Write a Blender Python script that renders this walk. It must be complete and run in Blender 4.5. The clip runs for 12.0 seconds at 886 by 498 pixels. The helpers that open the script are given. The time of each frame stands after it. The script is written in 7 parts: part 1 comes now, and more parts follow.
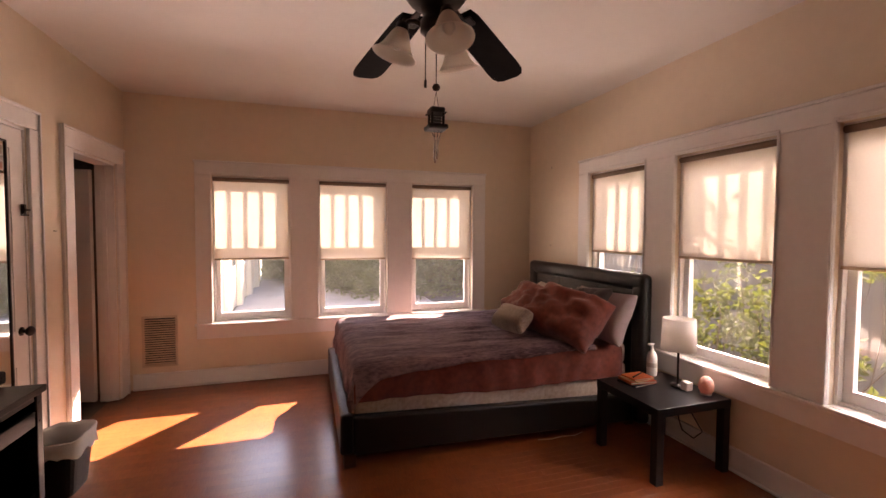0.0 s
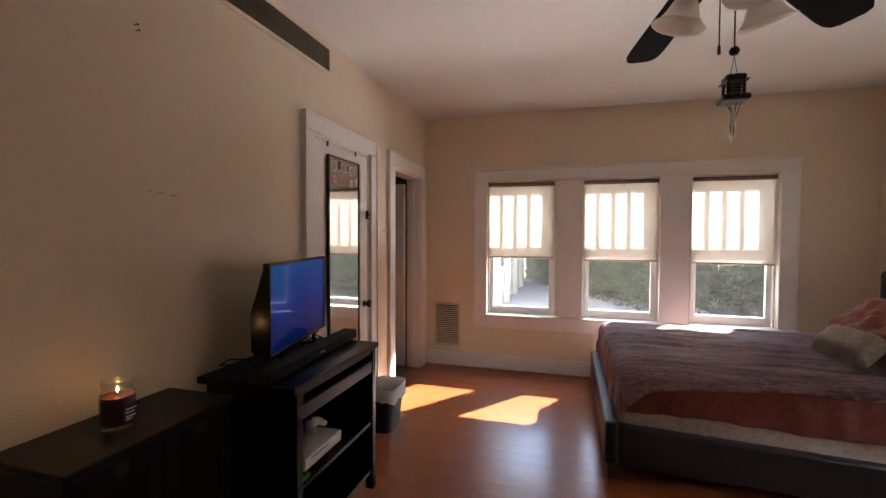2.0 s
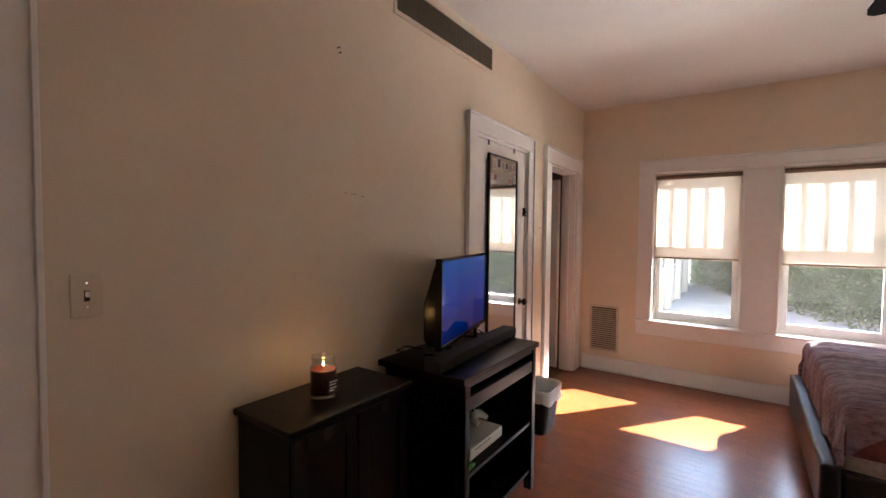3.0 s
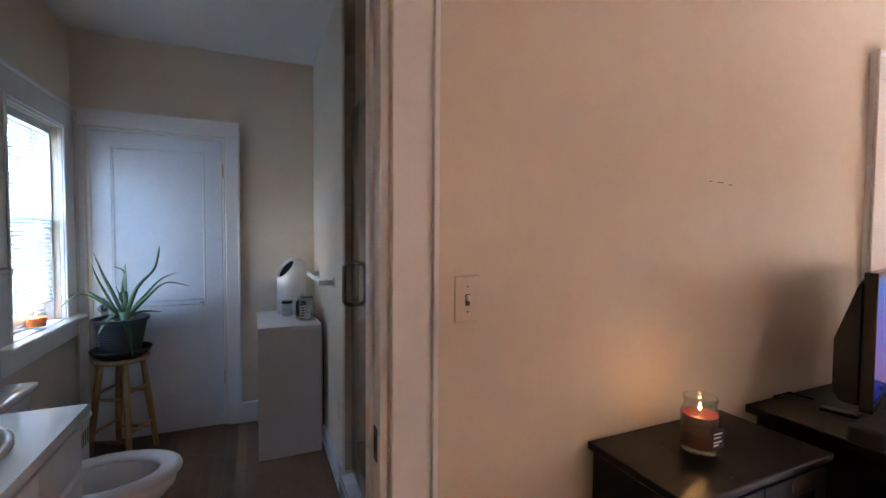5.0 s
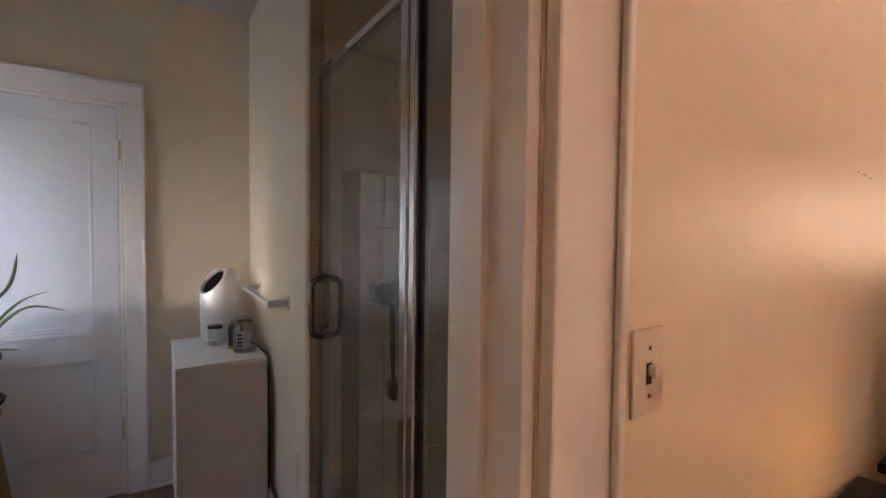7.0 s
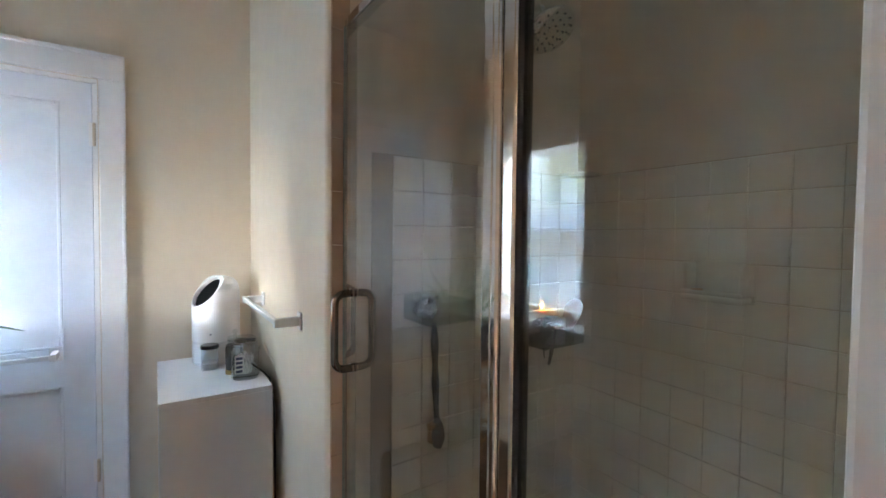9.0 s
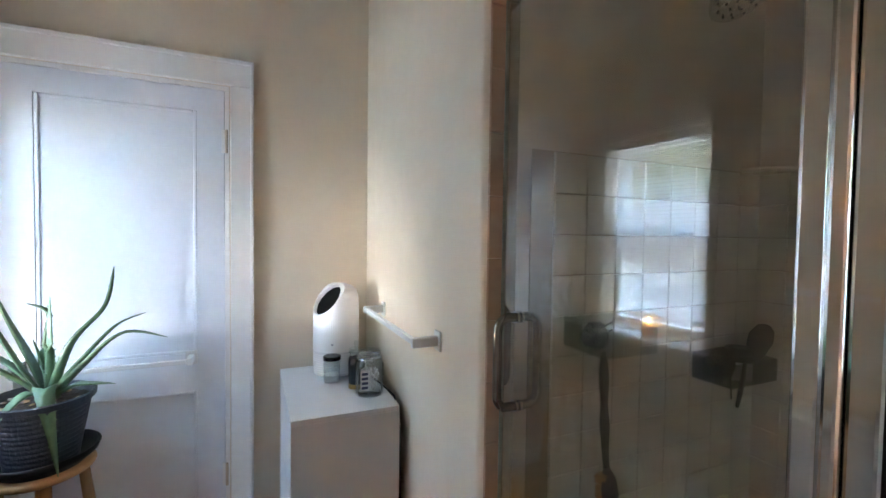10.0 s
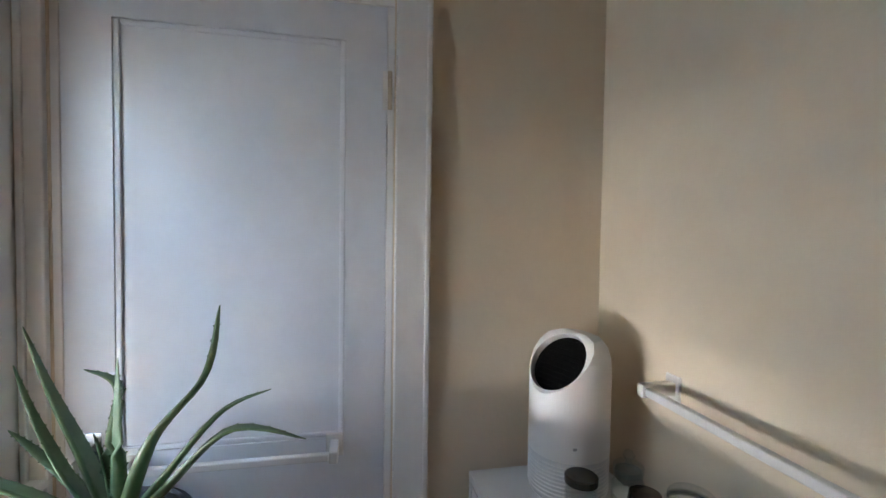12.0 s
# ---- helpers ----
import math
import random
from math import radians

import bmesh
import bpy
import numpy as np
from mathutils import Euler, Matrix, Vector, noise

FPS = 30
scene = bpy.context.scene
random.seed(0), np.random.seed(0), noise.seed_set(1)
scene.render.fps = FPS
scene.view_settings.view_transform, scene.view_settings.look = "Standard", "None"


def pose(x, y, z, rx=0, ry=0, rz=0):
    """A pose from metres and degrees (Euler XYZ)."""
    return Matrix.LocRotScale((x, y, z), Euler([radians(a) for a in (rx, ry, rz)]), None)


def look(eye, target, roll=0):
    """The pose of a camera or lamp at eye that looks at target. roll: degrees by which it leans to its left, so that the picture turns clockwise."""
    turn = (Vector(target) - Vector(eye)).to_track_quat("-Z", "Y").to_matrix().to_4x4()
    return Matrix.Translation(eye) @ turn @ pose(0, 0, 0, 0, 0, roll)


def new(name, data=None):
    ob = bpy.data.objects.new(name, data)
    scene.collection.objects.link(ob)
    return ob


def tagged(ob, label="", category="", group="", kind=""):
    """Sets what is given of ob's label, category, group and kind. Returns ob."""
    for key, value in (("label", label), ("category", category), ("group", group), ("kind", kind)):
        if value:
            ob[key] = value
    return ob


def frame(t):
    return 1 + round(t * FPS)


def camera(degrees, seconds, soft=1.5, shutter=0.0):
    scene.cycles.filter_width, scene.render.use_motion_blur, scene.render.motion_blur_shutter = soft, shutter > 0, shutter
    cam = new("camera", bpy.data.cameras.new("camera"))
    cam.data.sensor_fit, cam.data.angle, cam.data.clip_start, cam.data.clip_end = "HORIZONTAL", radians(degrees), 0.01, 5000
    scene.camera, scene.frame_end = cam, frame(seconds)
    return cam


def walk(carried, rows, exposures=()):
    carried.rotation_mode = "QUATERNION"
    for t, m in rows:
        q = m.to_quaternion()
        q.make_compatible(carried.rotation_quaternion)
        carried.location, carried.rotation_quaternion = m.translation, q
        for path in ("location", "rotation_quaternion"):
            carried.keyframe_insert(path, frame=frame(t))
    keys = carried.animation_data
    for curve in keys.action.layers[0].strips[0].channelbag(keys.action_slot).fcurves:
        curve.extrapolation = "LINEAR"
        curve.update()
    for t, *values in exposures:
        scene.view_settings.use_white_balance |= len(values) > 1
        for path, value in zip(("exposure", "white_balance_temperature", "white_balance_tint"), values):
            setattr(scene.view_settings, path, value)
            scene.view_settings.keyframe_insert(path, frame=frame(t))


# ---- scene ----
cam = camera(91.8, 12.0)
PATH = [
    (0, (1.532, 0.13, 1.442), (2.134, 2.035, 1.362), 0.3),
    (0.5, (1.555, 0.129, 1.39), (1.823, 2.11, 1.34), -0.1),
    (1, (1.547, 0.131, 1.407), (1.515, 2.13, 1.348), -0.1),
    (1.5, (1.531, 0.136, 1.397), (1.234, 2.113, 1.339), -0.1),
    (2, (1.498, 0.133, 1.394), (0.939, 2.053, 1.332), 0.2),
    (2.5, (1.453, 0.123, 1.392), (0.58, 1.922, 1.329), 0.2),
    (2.7, (1.43, 0.118, 1.395), (0.439, 1.853, 1.325), 0.4),
    (4.3, (1.135, 0.013, 1.385), (-0.494, 1.17, 1.304), 0.5),
    (4.5, (1.078, -0.001, 1.384), (-0.611, 1.066, 1.303), 0.6),
    (5, (0.936, 0.01, 1.384), (-0.895, 0.811, 1.307), 0.4),
    (5.5, (0.804, 0.018, 1.374), (-1.088, 0.66, 1.296), 0.3),
    (6, (0.632, -0.002, 1.376), (-1.208, 0.777, 1.304), 0.5),
    (6.5, (0.472, -0.042, 1.397), (-1.286, 0.91, 1.327), 0.7),
    (6.7, (0.408, -0.04, 1.399), (-1.31, 0.982, 1.327), 0.7),
    (8.5, (-0.049, -0.047, 1.365), (-1.598, 1.217, 1.301), 0.9),
    (9, (-0.094, 0.014, 1.386), (-1.754, 1.129, 1.324), 0.6),
    (9.5, (-0.193, -0.004, 1.396), (-1.982, 0.887, 1.336), 0.6),
    (10, (-0.377, -0.092, 1.412), (-2.205, 0.718, 1.347), 0.8),
    (10.5, (-0.593, -0.106, 1.411), (-2.42, 0.705, 1.353), 1.1),
    (11, (-0.839, -0.128, 1.408), (-2.71, 0.575, 1.341), 1.0),
    (11.5, (-1.091, -0.239, 1.43), (-2.978, 0.419, 1.356), 1.0),
    (12, (-1.319, -0.278, 1.428), (-3.279, 0.117, 1.363), 0.8),
]
EXPOSURES = [
    (0.0, 3.4, 8000, 36),
    (0.7, 3.35, 6900, 27),
    (2.5, 3.65, 6200, 13),
    (4.5, 4.7, 6000, 19),
    (5.5, 4.95, 6600, 22),
    (6.5, 4.95, 8300, 29),
    (8.5, 6.3, 6650, 17),
    (10.0, 6.15, 6750, 18),
    (11.5, 5.2, 7400, 22),
    (12.0, 4.93, 7500, 21),
]
walk(cam, [(t, look(eye, target, roll)) for t, eye, target, roll in PATH], EXPOSURES)

# ---- light ----
SUN = Vector((0.86, 1.15, 1.0)).normalized()
world = bpy.data.worlds.new("sky")
scene.world = world
world.use_nodes = True
wn = world.node_tree.nodes
sky = wn.new("ShaderNodeTexSky")
sky.sky_type, sky.sun_disc = "NISHITA", False
sky.sun_elevation = math.asin(SUN.z)
sky.sun_rotation = math.atan2(SUN.x, SUN.y)
world.node_tree.links.new(sky.outputs[0], wn["Background"].inputs[0])
wn["Background"].inputs[1].default_value = 0.15


def lamp(name, kind, m, energy, color, **more):
    data = bpy.data.lights.new(name, kind)
    data.energy, data.color = energy, color
    for key, value in more.items():
        if key == "angle":
            data.angle = value
        elif key == "size":
            data.size = value
        elif key == "size_y":
            data.shape, data.size_y = "RECTANGLE", value
        elif key == "radius":
            data.shadow_soft_size = value
    ob = new(name, data)
    ob.matrix_world = m
    return ob


lamp("sun", "SUN", look(SUN * 30, (0, 0, 0)), 5.0, (1, 0.93, 0.82), angle=radians(0.55))
# added area lamps outside the windows, standing in for sky and ground-bounce light
lamp("sky_fill_north", "AREA", look((2.0, 5.9, 3.4), (2.0, 4.0, 0.9)), 11, (1, 0.95, 0.92), size=3.2, size_y=1.0)
lamp("ground_fill_north", "AREA", look((2.0, 6.1, -0.35), (2.0, 4.6, 0.95)), 27, (1, 0.92, 0.86), size=3.2, size_y=1.0)
lamp("sky_fill_east", "AREA", look((5.3, 1.5, 2.5), (3.4, 1.4, 0.8)), 44, (1, 0.95, 0.92), size=3.2, size_y=1.0)
# three unseen lamps shape the bathroom's daylight and its band on the wall
lamp("yard_fill_bath", "AREA", look((-1.5, -2.6, -0.35), (-1.8, -1.6, 1.4)), 8, (0.18, 0.58, 1.0), size=3.0, size_y=2.2)
lamp("sky_fill_bath", "AREA", look((-1.9, -2.4, 4.4), (-1.94, -1.1, 1.3)), 42, (0.35, 0.66, 1.0), size=2.4, size_y=1.2)
lamp("ground_fill_bath", "AREA", look((-1.1, -4.0, 0.66), (-1.95, -1.0, 0.95)), 26, (0.82, 0.92, 1.0), size=1.8, size_y=0.36)
# the two lit candles
lamp("candle_light", "POINT", pose(0.163, 1.115, 0.934), 0.013, (1, 0.50, 0.16), radius=0.006)
lamp("candle_light", "POINT", pose(-1.965, -1.047, 0.965), 0.012, (1, 0.50, 0.16), radius=0.006)

# ---- materials ----
def material(name, color, rough=0.6, metal=0.0, spec=0.5, vary=0.12, scale=6.0, bump=0.0, bump_scale=60.0, color2=None, coat=0.0, island=0.0, stretch=(1, 1, 1), sheen=0.0, detail=6.0, spread=0.3):
    """A two-scale noise paint: broad tint and fine grain, with a fine relief."""
    m = bpy.data.materials.new(name)
    m.use_nodes = True
    nt = m.node_tree
    b = nt.nodes["Principled BSDF"]
    link = nt.links.new
    co = nt.nodes.new("ShaderNodeTexCoord")
    mp = nt.nodes.new("ShaderNodeMapping")
    mp.inputs["Scale"].default_value = stretch
    link(co.outputs["Object"], mp.inputs[0])
    n1, n2 = nt.nodes.new("ShaderNodeTexNoise"), nt.nodes.new("ShaderNodeTexNoise")
    n1.inputs["Scale"].default_value, n1.inputs["Detail"].default_value = scale * 0.3, 3
    n2.inputs["Scale"].default_value, n2.inputs["Detail"].default_value = scale * 4, detail
    for n in (n1, n2):
        link(mp.outputs[0], n.inputs["Vector"])
    add = nt.nodes.new("ShaderNodeMath")
    add.operation = "ADD"
    link(n1.outputs[0], add.inputs[0])
    link(n2.outputs[0], add.inputs[1])
    ramp = nt.nodes.new("ShaderNodeMapRange")
    ramp.inputs["From Min"].default_value, ramp.inputs["From Max"].default_value = 1 - spread, 1 + spread
    link(add.outputs[0], ramp.inputs[0])
    mix = nt.nodes.new("ShaderNodeMix")
    mix.data_type = "RGBA"
    c2 = color2 or tuple(c * (1 - vary) for c in color)
    mix.inputs[6].default_value, mix.inputs[7].default_value = (*color, 1), (*c2, 1)
    link(ramp.outputs[0], mix.inputs[0])
    out = mix.outputs[2]
    if island:
        oi = nt.nodes.new("ShaderNodeObjectInfo")
        hsv = nt.nodes.new("ShaderNodeHueSaturation")
        mr = nt.nodes.new("ShaderNodeMapRange")
        mr.inputs["To Min"].default_value, mr.inputs["To Max"].default_value = 1 - island, 1 + island
        link(oi.outputs["Random"], mr.inputs[0])
        link(mr.outputs[0], hsv.inputs["Value"])
        link(out, hsv.inputs["Color"])
        out = hsv.outputs[0]
    link(out, b.inputs["Base Color"])
    b.inputs["Metallic"].default_value = metal
    b.inputs["Specular IOR Level"].default_value = spec
    b.inputs["Coat Weight"].default_value = coat
    b.inputs["Sheen Weight"].default_value = sheen
    rr = nt.nodes.new("ShaderNodeMapRange")
    rr.inputs["To Min"].default_value, rr.inputs["To Max"].default_value = max(0.02, rough - 0.06), min(1, rough + 0.06)
    link(n2.outputs[0], rr.inputs[0])
    link(rr.outputs[0], b.inputs["Roughness"])
    if bump:
        n3 = nt.nodes.new("ShaderNodeTexNoise")
        n3.inputs["Scale"].default_value, n3.inputs["Detail"].default_value = bump_scale, 4
        link(mp.outputs[0], n3.inputs["Vector"])
        bp = nt.nodes.new("ShaderNodeBump")
        bp.inputs["Strength"].default_value, bp.inputs["Distance"].default_value = bump, 0.01
        link(n3.outputs[0], bp.inputs["Height"])
        link(bp.outputs[0], b.inputs["Normal"])
    return m


def glass(name, tint=(0.95, 0.98, 0.97), rough=0.0, mirror=0.055, veil=0.0):
    """Thin clear glass: mostly passes light, mirrors by its angle."""
    m = bpy.data.materials.new(name)
    m.use_nodes = True
    nt = m.node_tree
    nt.nodes.remove(nt.nodes["Principled BSDF"])
    tr, gl, fr, mx = (nt.nodes.new(k) for k in ("ShaderNodeBsdfTransparent", "ShaderNodeBsdfGlossy", "ShaderNodeLayerWeight", "ShaderNodeMixShader"))
    tr.inputs[0].default_value = (*tint, 1)
    gl.inputs["Roughness"].default_value = rough
    power, scale = nt.nodes.new("ShaderNodeMath"), nt.nodes.new("ShaderNodeMath")
    power.operation, scale.operation = "POWER", "MULTIPLY_ADD"
    power.inputs[1].default_value = 5.0
    scale.inputs[1].default_value, scale.inputs[2].default_value = 0.9, mirror
    fr.inputs[0].default_value = 0.5
    nt.links.new(fr.outputs["Facing"], power.inputs[0])
    nt.links.new(power.outputs[0], scale.inputs[0])
    nt.links.new(scale.outputs[0], mx.inputs[0])
    nt.links.new(tr.outputs[0], mx.inputs[1])
    nt.links.new(gl.outputs[0], mx.inputs[2])
    last = mx
    # mixes in a mottled translucent haze that pales the view through
    if veil:
        haze, last = nt.nodes.new("ShaderNodeBsdfTranslucent"), nt.nodes.new("ShaderNodeMixShader")
        speck = nt.nodes.new("ShaderNodeTexNoise")
        speck.inputs["Scale"].default_value, speck.inputs["Detail"].default_value = 9.0, 8.0
        spread = nt.nodes.new("ShaderNodeMapRange")
        spread.inputs["From Min"].default_value, spread.inputs["From Max"].default_value = 0.3, 0.75
        spread.inputs["To Min"].default_value, spread.inputs["To Max"].default_value = veil * 0.5, veil * 1.6
        co = nt.nodes.new("ShaderNodeTexCoord")
        nt.links.new(co.outputs["Object"], speck.inputs["Vector"])
        nt.links.new(speck.outputs[0], spread.inputs[0])
        haze.inputs[0].default_value = (0.8, 0.78, 0.75, 1)
        nt.links.new(spread.outputs[0], last.inputs[0])
        nt.links.new(mx.outputs[0], last.inputs[1])
        nt.links.new(haze.outputs[0], last.inputs[2])
    nt.links.new(last.outputs[0], nt.nodes["Material Output"].inputs[0])
    return m


def cloth_through(name, color, through_color, amount):
    """A fabric that lets part of the light shine through."""
    m = material(name, color, rough=0.9, vary=0.05, scale=20, bump=0.15, bump_scale=700)
    nt = m.node_tree
    tl, mx = nt.nodes.new("ShaderNodeBsdfTranslucent"), nt.nodes.new("ShaderNodeMixShader")
    tl.inputs[0].default_value = (*through_color, 1)
    mx.inputs[0].default_value = amount
    nt.links.new(nt.nodes["Principled BSDF"].outputs[0], mx.inputs[1])
    nt.links.new(tl.outputs[0], mx.inputs[2])
    nt.links.new(mx.outputs[0], nt.nodes["Material Output"].inputs[0])
    return m


def glow(name, color, strength):
    m = bpy.data.materials.new(name)
    m.use_nodes = True
    b = m.node_tree.nodes["Principled BSDF"]
    b.inputs["Base Color"].default_value = (*color, 1)
    b.inputs["Emission Color"].default_value = (*color, 1)
    b.inputs["Emission Strength"].default_value = strength
    return m


M_WALL = material("cream_wall_paint", (0.745, 0.638, 0.495), rough=0.38, vary=0.06, scale=3, bump=0.09, bump_scale=65, spec=0.45)
M_CEIL = material("ceiling_paint", (0.70, 0.68, 0.64), rough=0.7, vary=0.04, scale=2, bump=0.05, bump_scale=120)
M_TRIM = material("white_gloss_trim_paint", (0.80, 0.785, 0.76), rough=0.35, vary=0.06, scale=5, bump=0.06, bump_scale=40)
M_FLOORGAP = material("dark_floor_joint", (0.06, 0.025, 0.01), rough=0.7)
M_GLASS = glass("window_glass", veil=0.005)
M_SHADE = cloth_through("roller_shade_fabric", (0.78, 0.72, 0.62), (0.85, 0.77, 0.66), 0.10)
M_BLACKWOOD = material("black_stained_wood", (0.007, 0.0055, 0.005), rough=0.3, spec=0.2, vary=0.4, scale=4, bump=0.05, stretch=(1, 8, 8))
M_LEATHER = material("black_leather", (0.008, 0.0072, 0.007), rough=0.32, vary=0.3, scale=8, bump=0.35, bump_scale=180)
M_METAL = material("polished_chrome", (0.74, 0.735, 0.72), rough=0.07, metal=1.0, vary=0.1, scale=8)
M_DARK = material("dark_bronze_metal", (0.03, 0.022, 0.018), rough=0.4, metal=0.6, vary=0.3)
# dark tone that puts unlit shade into the wall colour
M_UNLIT_WALL = material("unlit_wall_tone", (0.22, 0.19, 0.16), rough=0.8)

# ---- building blocks ----
def base(ob):
    p = Vector((0, 0, 0))
    while ob:
        p += ob.location
        ob = ob.parent
    return p


def part(name, bm, mat, parent=None, label="", smooth=False):
    """One mesh object from a bmesh in world coordinates, under a thing or a part."""
    me = bpy.data.meshes.new(name)
    if parent:
        bmesh.ops.translate(bm, vec=-base(parent), verts=bm.verts)
    bmesh.ops.recalc_face_normals(bm, faces=bm.faces)
    for f in bm.faces:
        f.smooth = smooth
    bm.to_mesh(me)
    bm.free()
    for one in mat if isinstance(mat, (list, tuple)) else (mat,):
        me.materials.append(one)
    ob = new(name, me)
    if parent:
        ob.parent = parent
    if label:
        ob["label"] = label
    return ob


def thing(name, at, label, category, group="", kind=""):
    ob = new(name)
    ob.location = at
    ob.empty_display_size = 0.05
    return tagged(ob, label, category, group, kind)


def boxes(*spans, bevel=0.0, seg=2):
    """A bmesh of boxes, each (x0, x1, y0, y1, z0, z1)."""
    bm = bmesh.new()
    for x0, x1, y0, y1, z0, z1 in spans:
        bmesh.ops.create_cube(bm, size=1, matrix=Matrix.Translation(((x0 + x1) / 2, (y0 + y1) / 2, (z0 + z1) / 2)) @ Matrix.Diagonal((abs(x1 - x0), abs(y1 - y0), abs(z1 - z0), 1)))
    if bevel:
        bmesh.ops.bevel(bm, geom=bm.edges[:], offset=bevel, segments=seg, affect="EDGES", profile=0.5)
    return bm


def box(name, span, mat, parent=None, bevel=0.003, label="", seg=2):
    return part(name, boxes(span, bevel=bevel, seg=seg), mat, parent, label)


def turned(profile, at, steps=32, m=None):
    """A bmesh of revolution about z: profile of (radius, height)."""
    bm = bmesh.new()
    rings = []
    for r, z in profile:
        if r < 1e-5:
            rings.append([bm.verts.new((0, 0, z))])
        else:
            rings.append([bm.verts.new((r * math.cos(2 * math.pi * i / steps), r * math.sin(2 * math.pi * i / steps), z)) for i in range(steps)])
    for a, b in zip(rings, rings[1:]):
        for i in range(steps):
            j = (i + 1) % steps
            if len(a) == 1 and len(b) > 1:
                bm.faces.new((a[0], b[i], b[j]))
            elif len(b) == 1 and len(a) > 1:
                bm.faces.new((a[i], b[0], a[j]))
            elif len(a) > 1:
                bm.faces.new((a[i], b[i], b[j], a[j]))
    bmesh.ops.transform(bm, matrix=Matrix.Translation(at) @ (m or Matrix()), verts=bm.verts)
    return bm


def tube(points, radius, steps=10, ends=True, flat=1.0):
    """A bmesh tube along points; radius a number or one per point."""
    bm = bmesh.new()
    pts = [Vector(p) for p in points]
    rad = radius if isinstance(radius, (list, tuple)) else [radius] * len(pts)
    rings, side = [], None
    for i, p in enumerate(pts):
        d = (pts[min(i + 1, len(pts) - 1)] - pts[max(i - 1, 0)]).normalized()
        if side is None:
            side = d.orthogonal().normalized()
        side = (side - d * side.dot(d)).normalized()
        up = d.cross(side)
        rings.append([bm.verts.new(p + rad[i] * (math.cos(2 * math.pi * k / steps) * side + flat * math.sin(2 * math.pi * k / steps) * up)) for k in range(steps)])
    for a, b in zip(rings, rings[1:]):
        for k in range(steps):
            bm.faces.new((a[k], a[(k + 1) % steps], b[(k + 1) % steps], b[k]))
    if ends:
        bm.faces.new(rings[0][::-1])
        bm.faces.new(rings[-1])
    return bm


def solid(name, us, vs, filled, w0, w1, axis, mat, label, category="wall", parent=None):
    """A wall of thickness w0..w1 over a grid of cells; filled(u, v) says which are solid. axis: the way it is thick."""
    us, vs = sorted(set(us)), sorted(set(vs))
    bm = bmesh.new()
    seen = {}

    def vert(u, v, w):
        key = (round(u, 5), round(v, 5), round(w, 5))
        if key not in seen:
            seen[key] = bm.verts.new({"x": (w, u, v), "y": (u, w, v), "z": (u, v, w)}[axis])
        return seen[key]

    full = {(i, j) for i in range(len(us) - 1) for j in range(len(vs) - 1) if filled((us[i] + us[i + 1]) / 2, (vs[j] + vs[j + 1]) / 2)}
    for i, j in full:
        a, b, c, d = us[i], us[i + 1], vs[j], vs[j + 1]
        for w in (w0, w1):
            bm.faces.new([vert(*p, w) for p in ((a, c), (b, c), (b, d), (a, d))])
        for n, (p, q) in (((i - 1, j), ((a, c), (a, d))), ((i + 1, j), ((b, c), (b, d))), ((i, j - 1), ((a, c), (b, c))), ((i, j + 1), ((a, d), (b, d)))):
            if n not in full:
                bm.faces.new((vert(*p, w0), vert(*q, w0), vert(*q, w1), vert(*p, w1)))
    return tagged(part(name, bm, mat, parent), label, category, kind="structure")


def wall(name, axis, w0, w1, u0, u1, holes, mat, label, z0=0.0, z1=None):
    z1 = z1 or CEIL
    us, vs = [u0, u1], [z0, z1]
    for a, b, c, d in holes:
        us += [a, b]
        vs += [c, d]
    return solid(name, us, vs, lambda u, v: not any(a < u < b and c < v < d for a, b, c, d in holes), w0, w1, axis, mat, label)


# ---- the rooms ----
CEIL = 2.65
NORTH, EAST, SOUTH = 4.60, 4.00, -0.75
BW, BS, BN = -2.457, -1.035, 0.42          # bathroom west, south, north faces
WALL_T = 0.135
N_WIN = ((0.685, 1.372), (1.640, 2.326), (2.593, 3.279))
E_WIN = ((2.795, 3.480), (1.833, 2.515), (0.870, 1.556))
NZ, EZ = (0.575, 1.955), (0.59, 1.98)
BATH_DOOR = (-0.50, 0.284)
D1, D2 = (2.438, 3.208), (3.70, 4.395)
B_WIN = (-2.255, -1.632, 0.86, 1.975)

wall("wall_north", "y", NORTH, NORTH + 0.15, -0.135, EAST + 0.15, [(a, b, *NZ) for a, b in N_WIN], M_WALL, "cream painted plaster wall with three sash windows")
wall("wall_east", "x", EAST, EAST + 0.15, SOUTH - 0.15, NORTH, [(a, b, *EZ) for a, b in E_WIN], M_WALL, "cream painted plaster wall with sash windows behind the bed")
wall("wall_west", "x", -WALL_T, 0.0, SOUTH, NORTH, [(*BATH_DOOR, -1, 2.03), (*D1, -1, 2.022), (*D2, -1, 1.995)], M_WALL, "cream painted plaster wall with three doorways")
wall("wall_south", "y", SOUTH - 0.15, SOUTH, 0.0, EAST, [], M_WALL, "plain cream painted plaster wall")
wall("bath_wall_west", "x", BW - 0.12, BW, BS - 0.15, 1.65, [(-0.961, -0.184, -1, 2.036)], M_WALL, "cream bathroom wall with a panelled door")
wall("bath_wall_south", "y", BS - 0.15, BS, BW, -WALL_T, [B_WIN], M_WALL, "cream bathroom wall with a window")
wall("bath_wall_east", "x", -WALL_T, 0.0, BS - 0.15, SOUTH, [], M_WALL, "short cream bathroom wall beside the vanity")
solid("ceiling", [-2.6, EAST + 0.15], [-1.2, NORTH + 0.15], lambda u, v: True, CEIL, CEIL + 0.1, "z", M_CEIL, "smooth white painted ceiling", "ceiling")
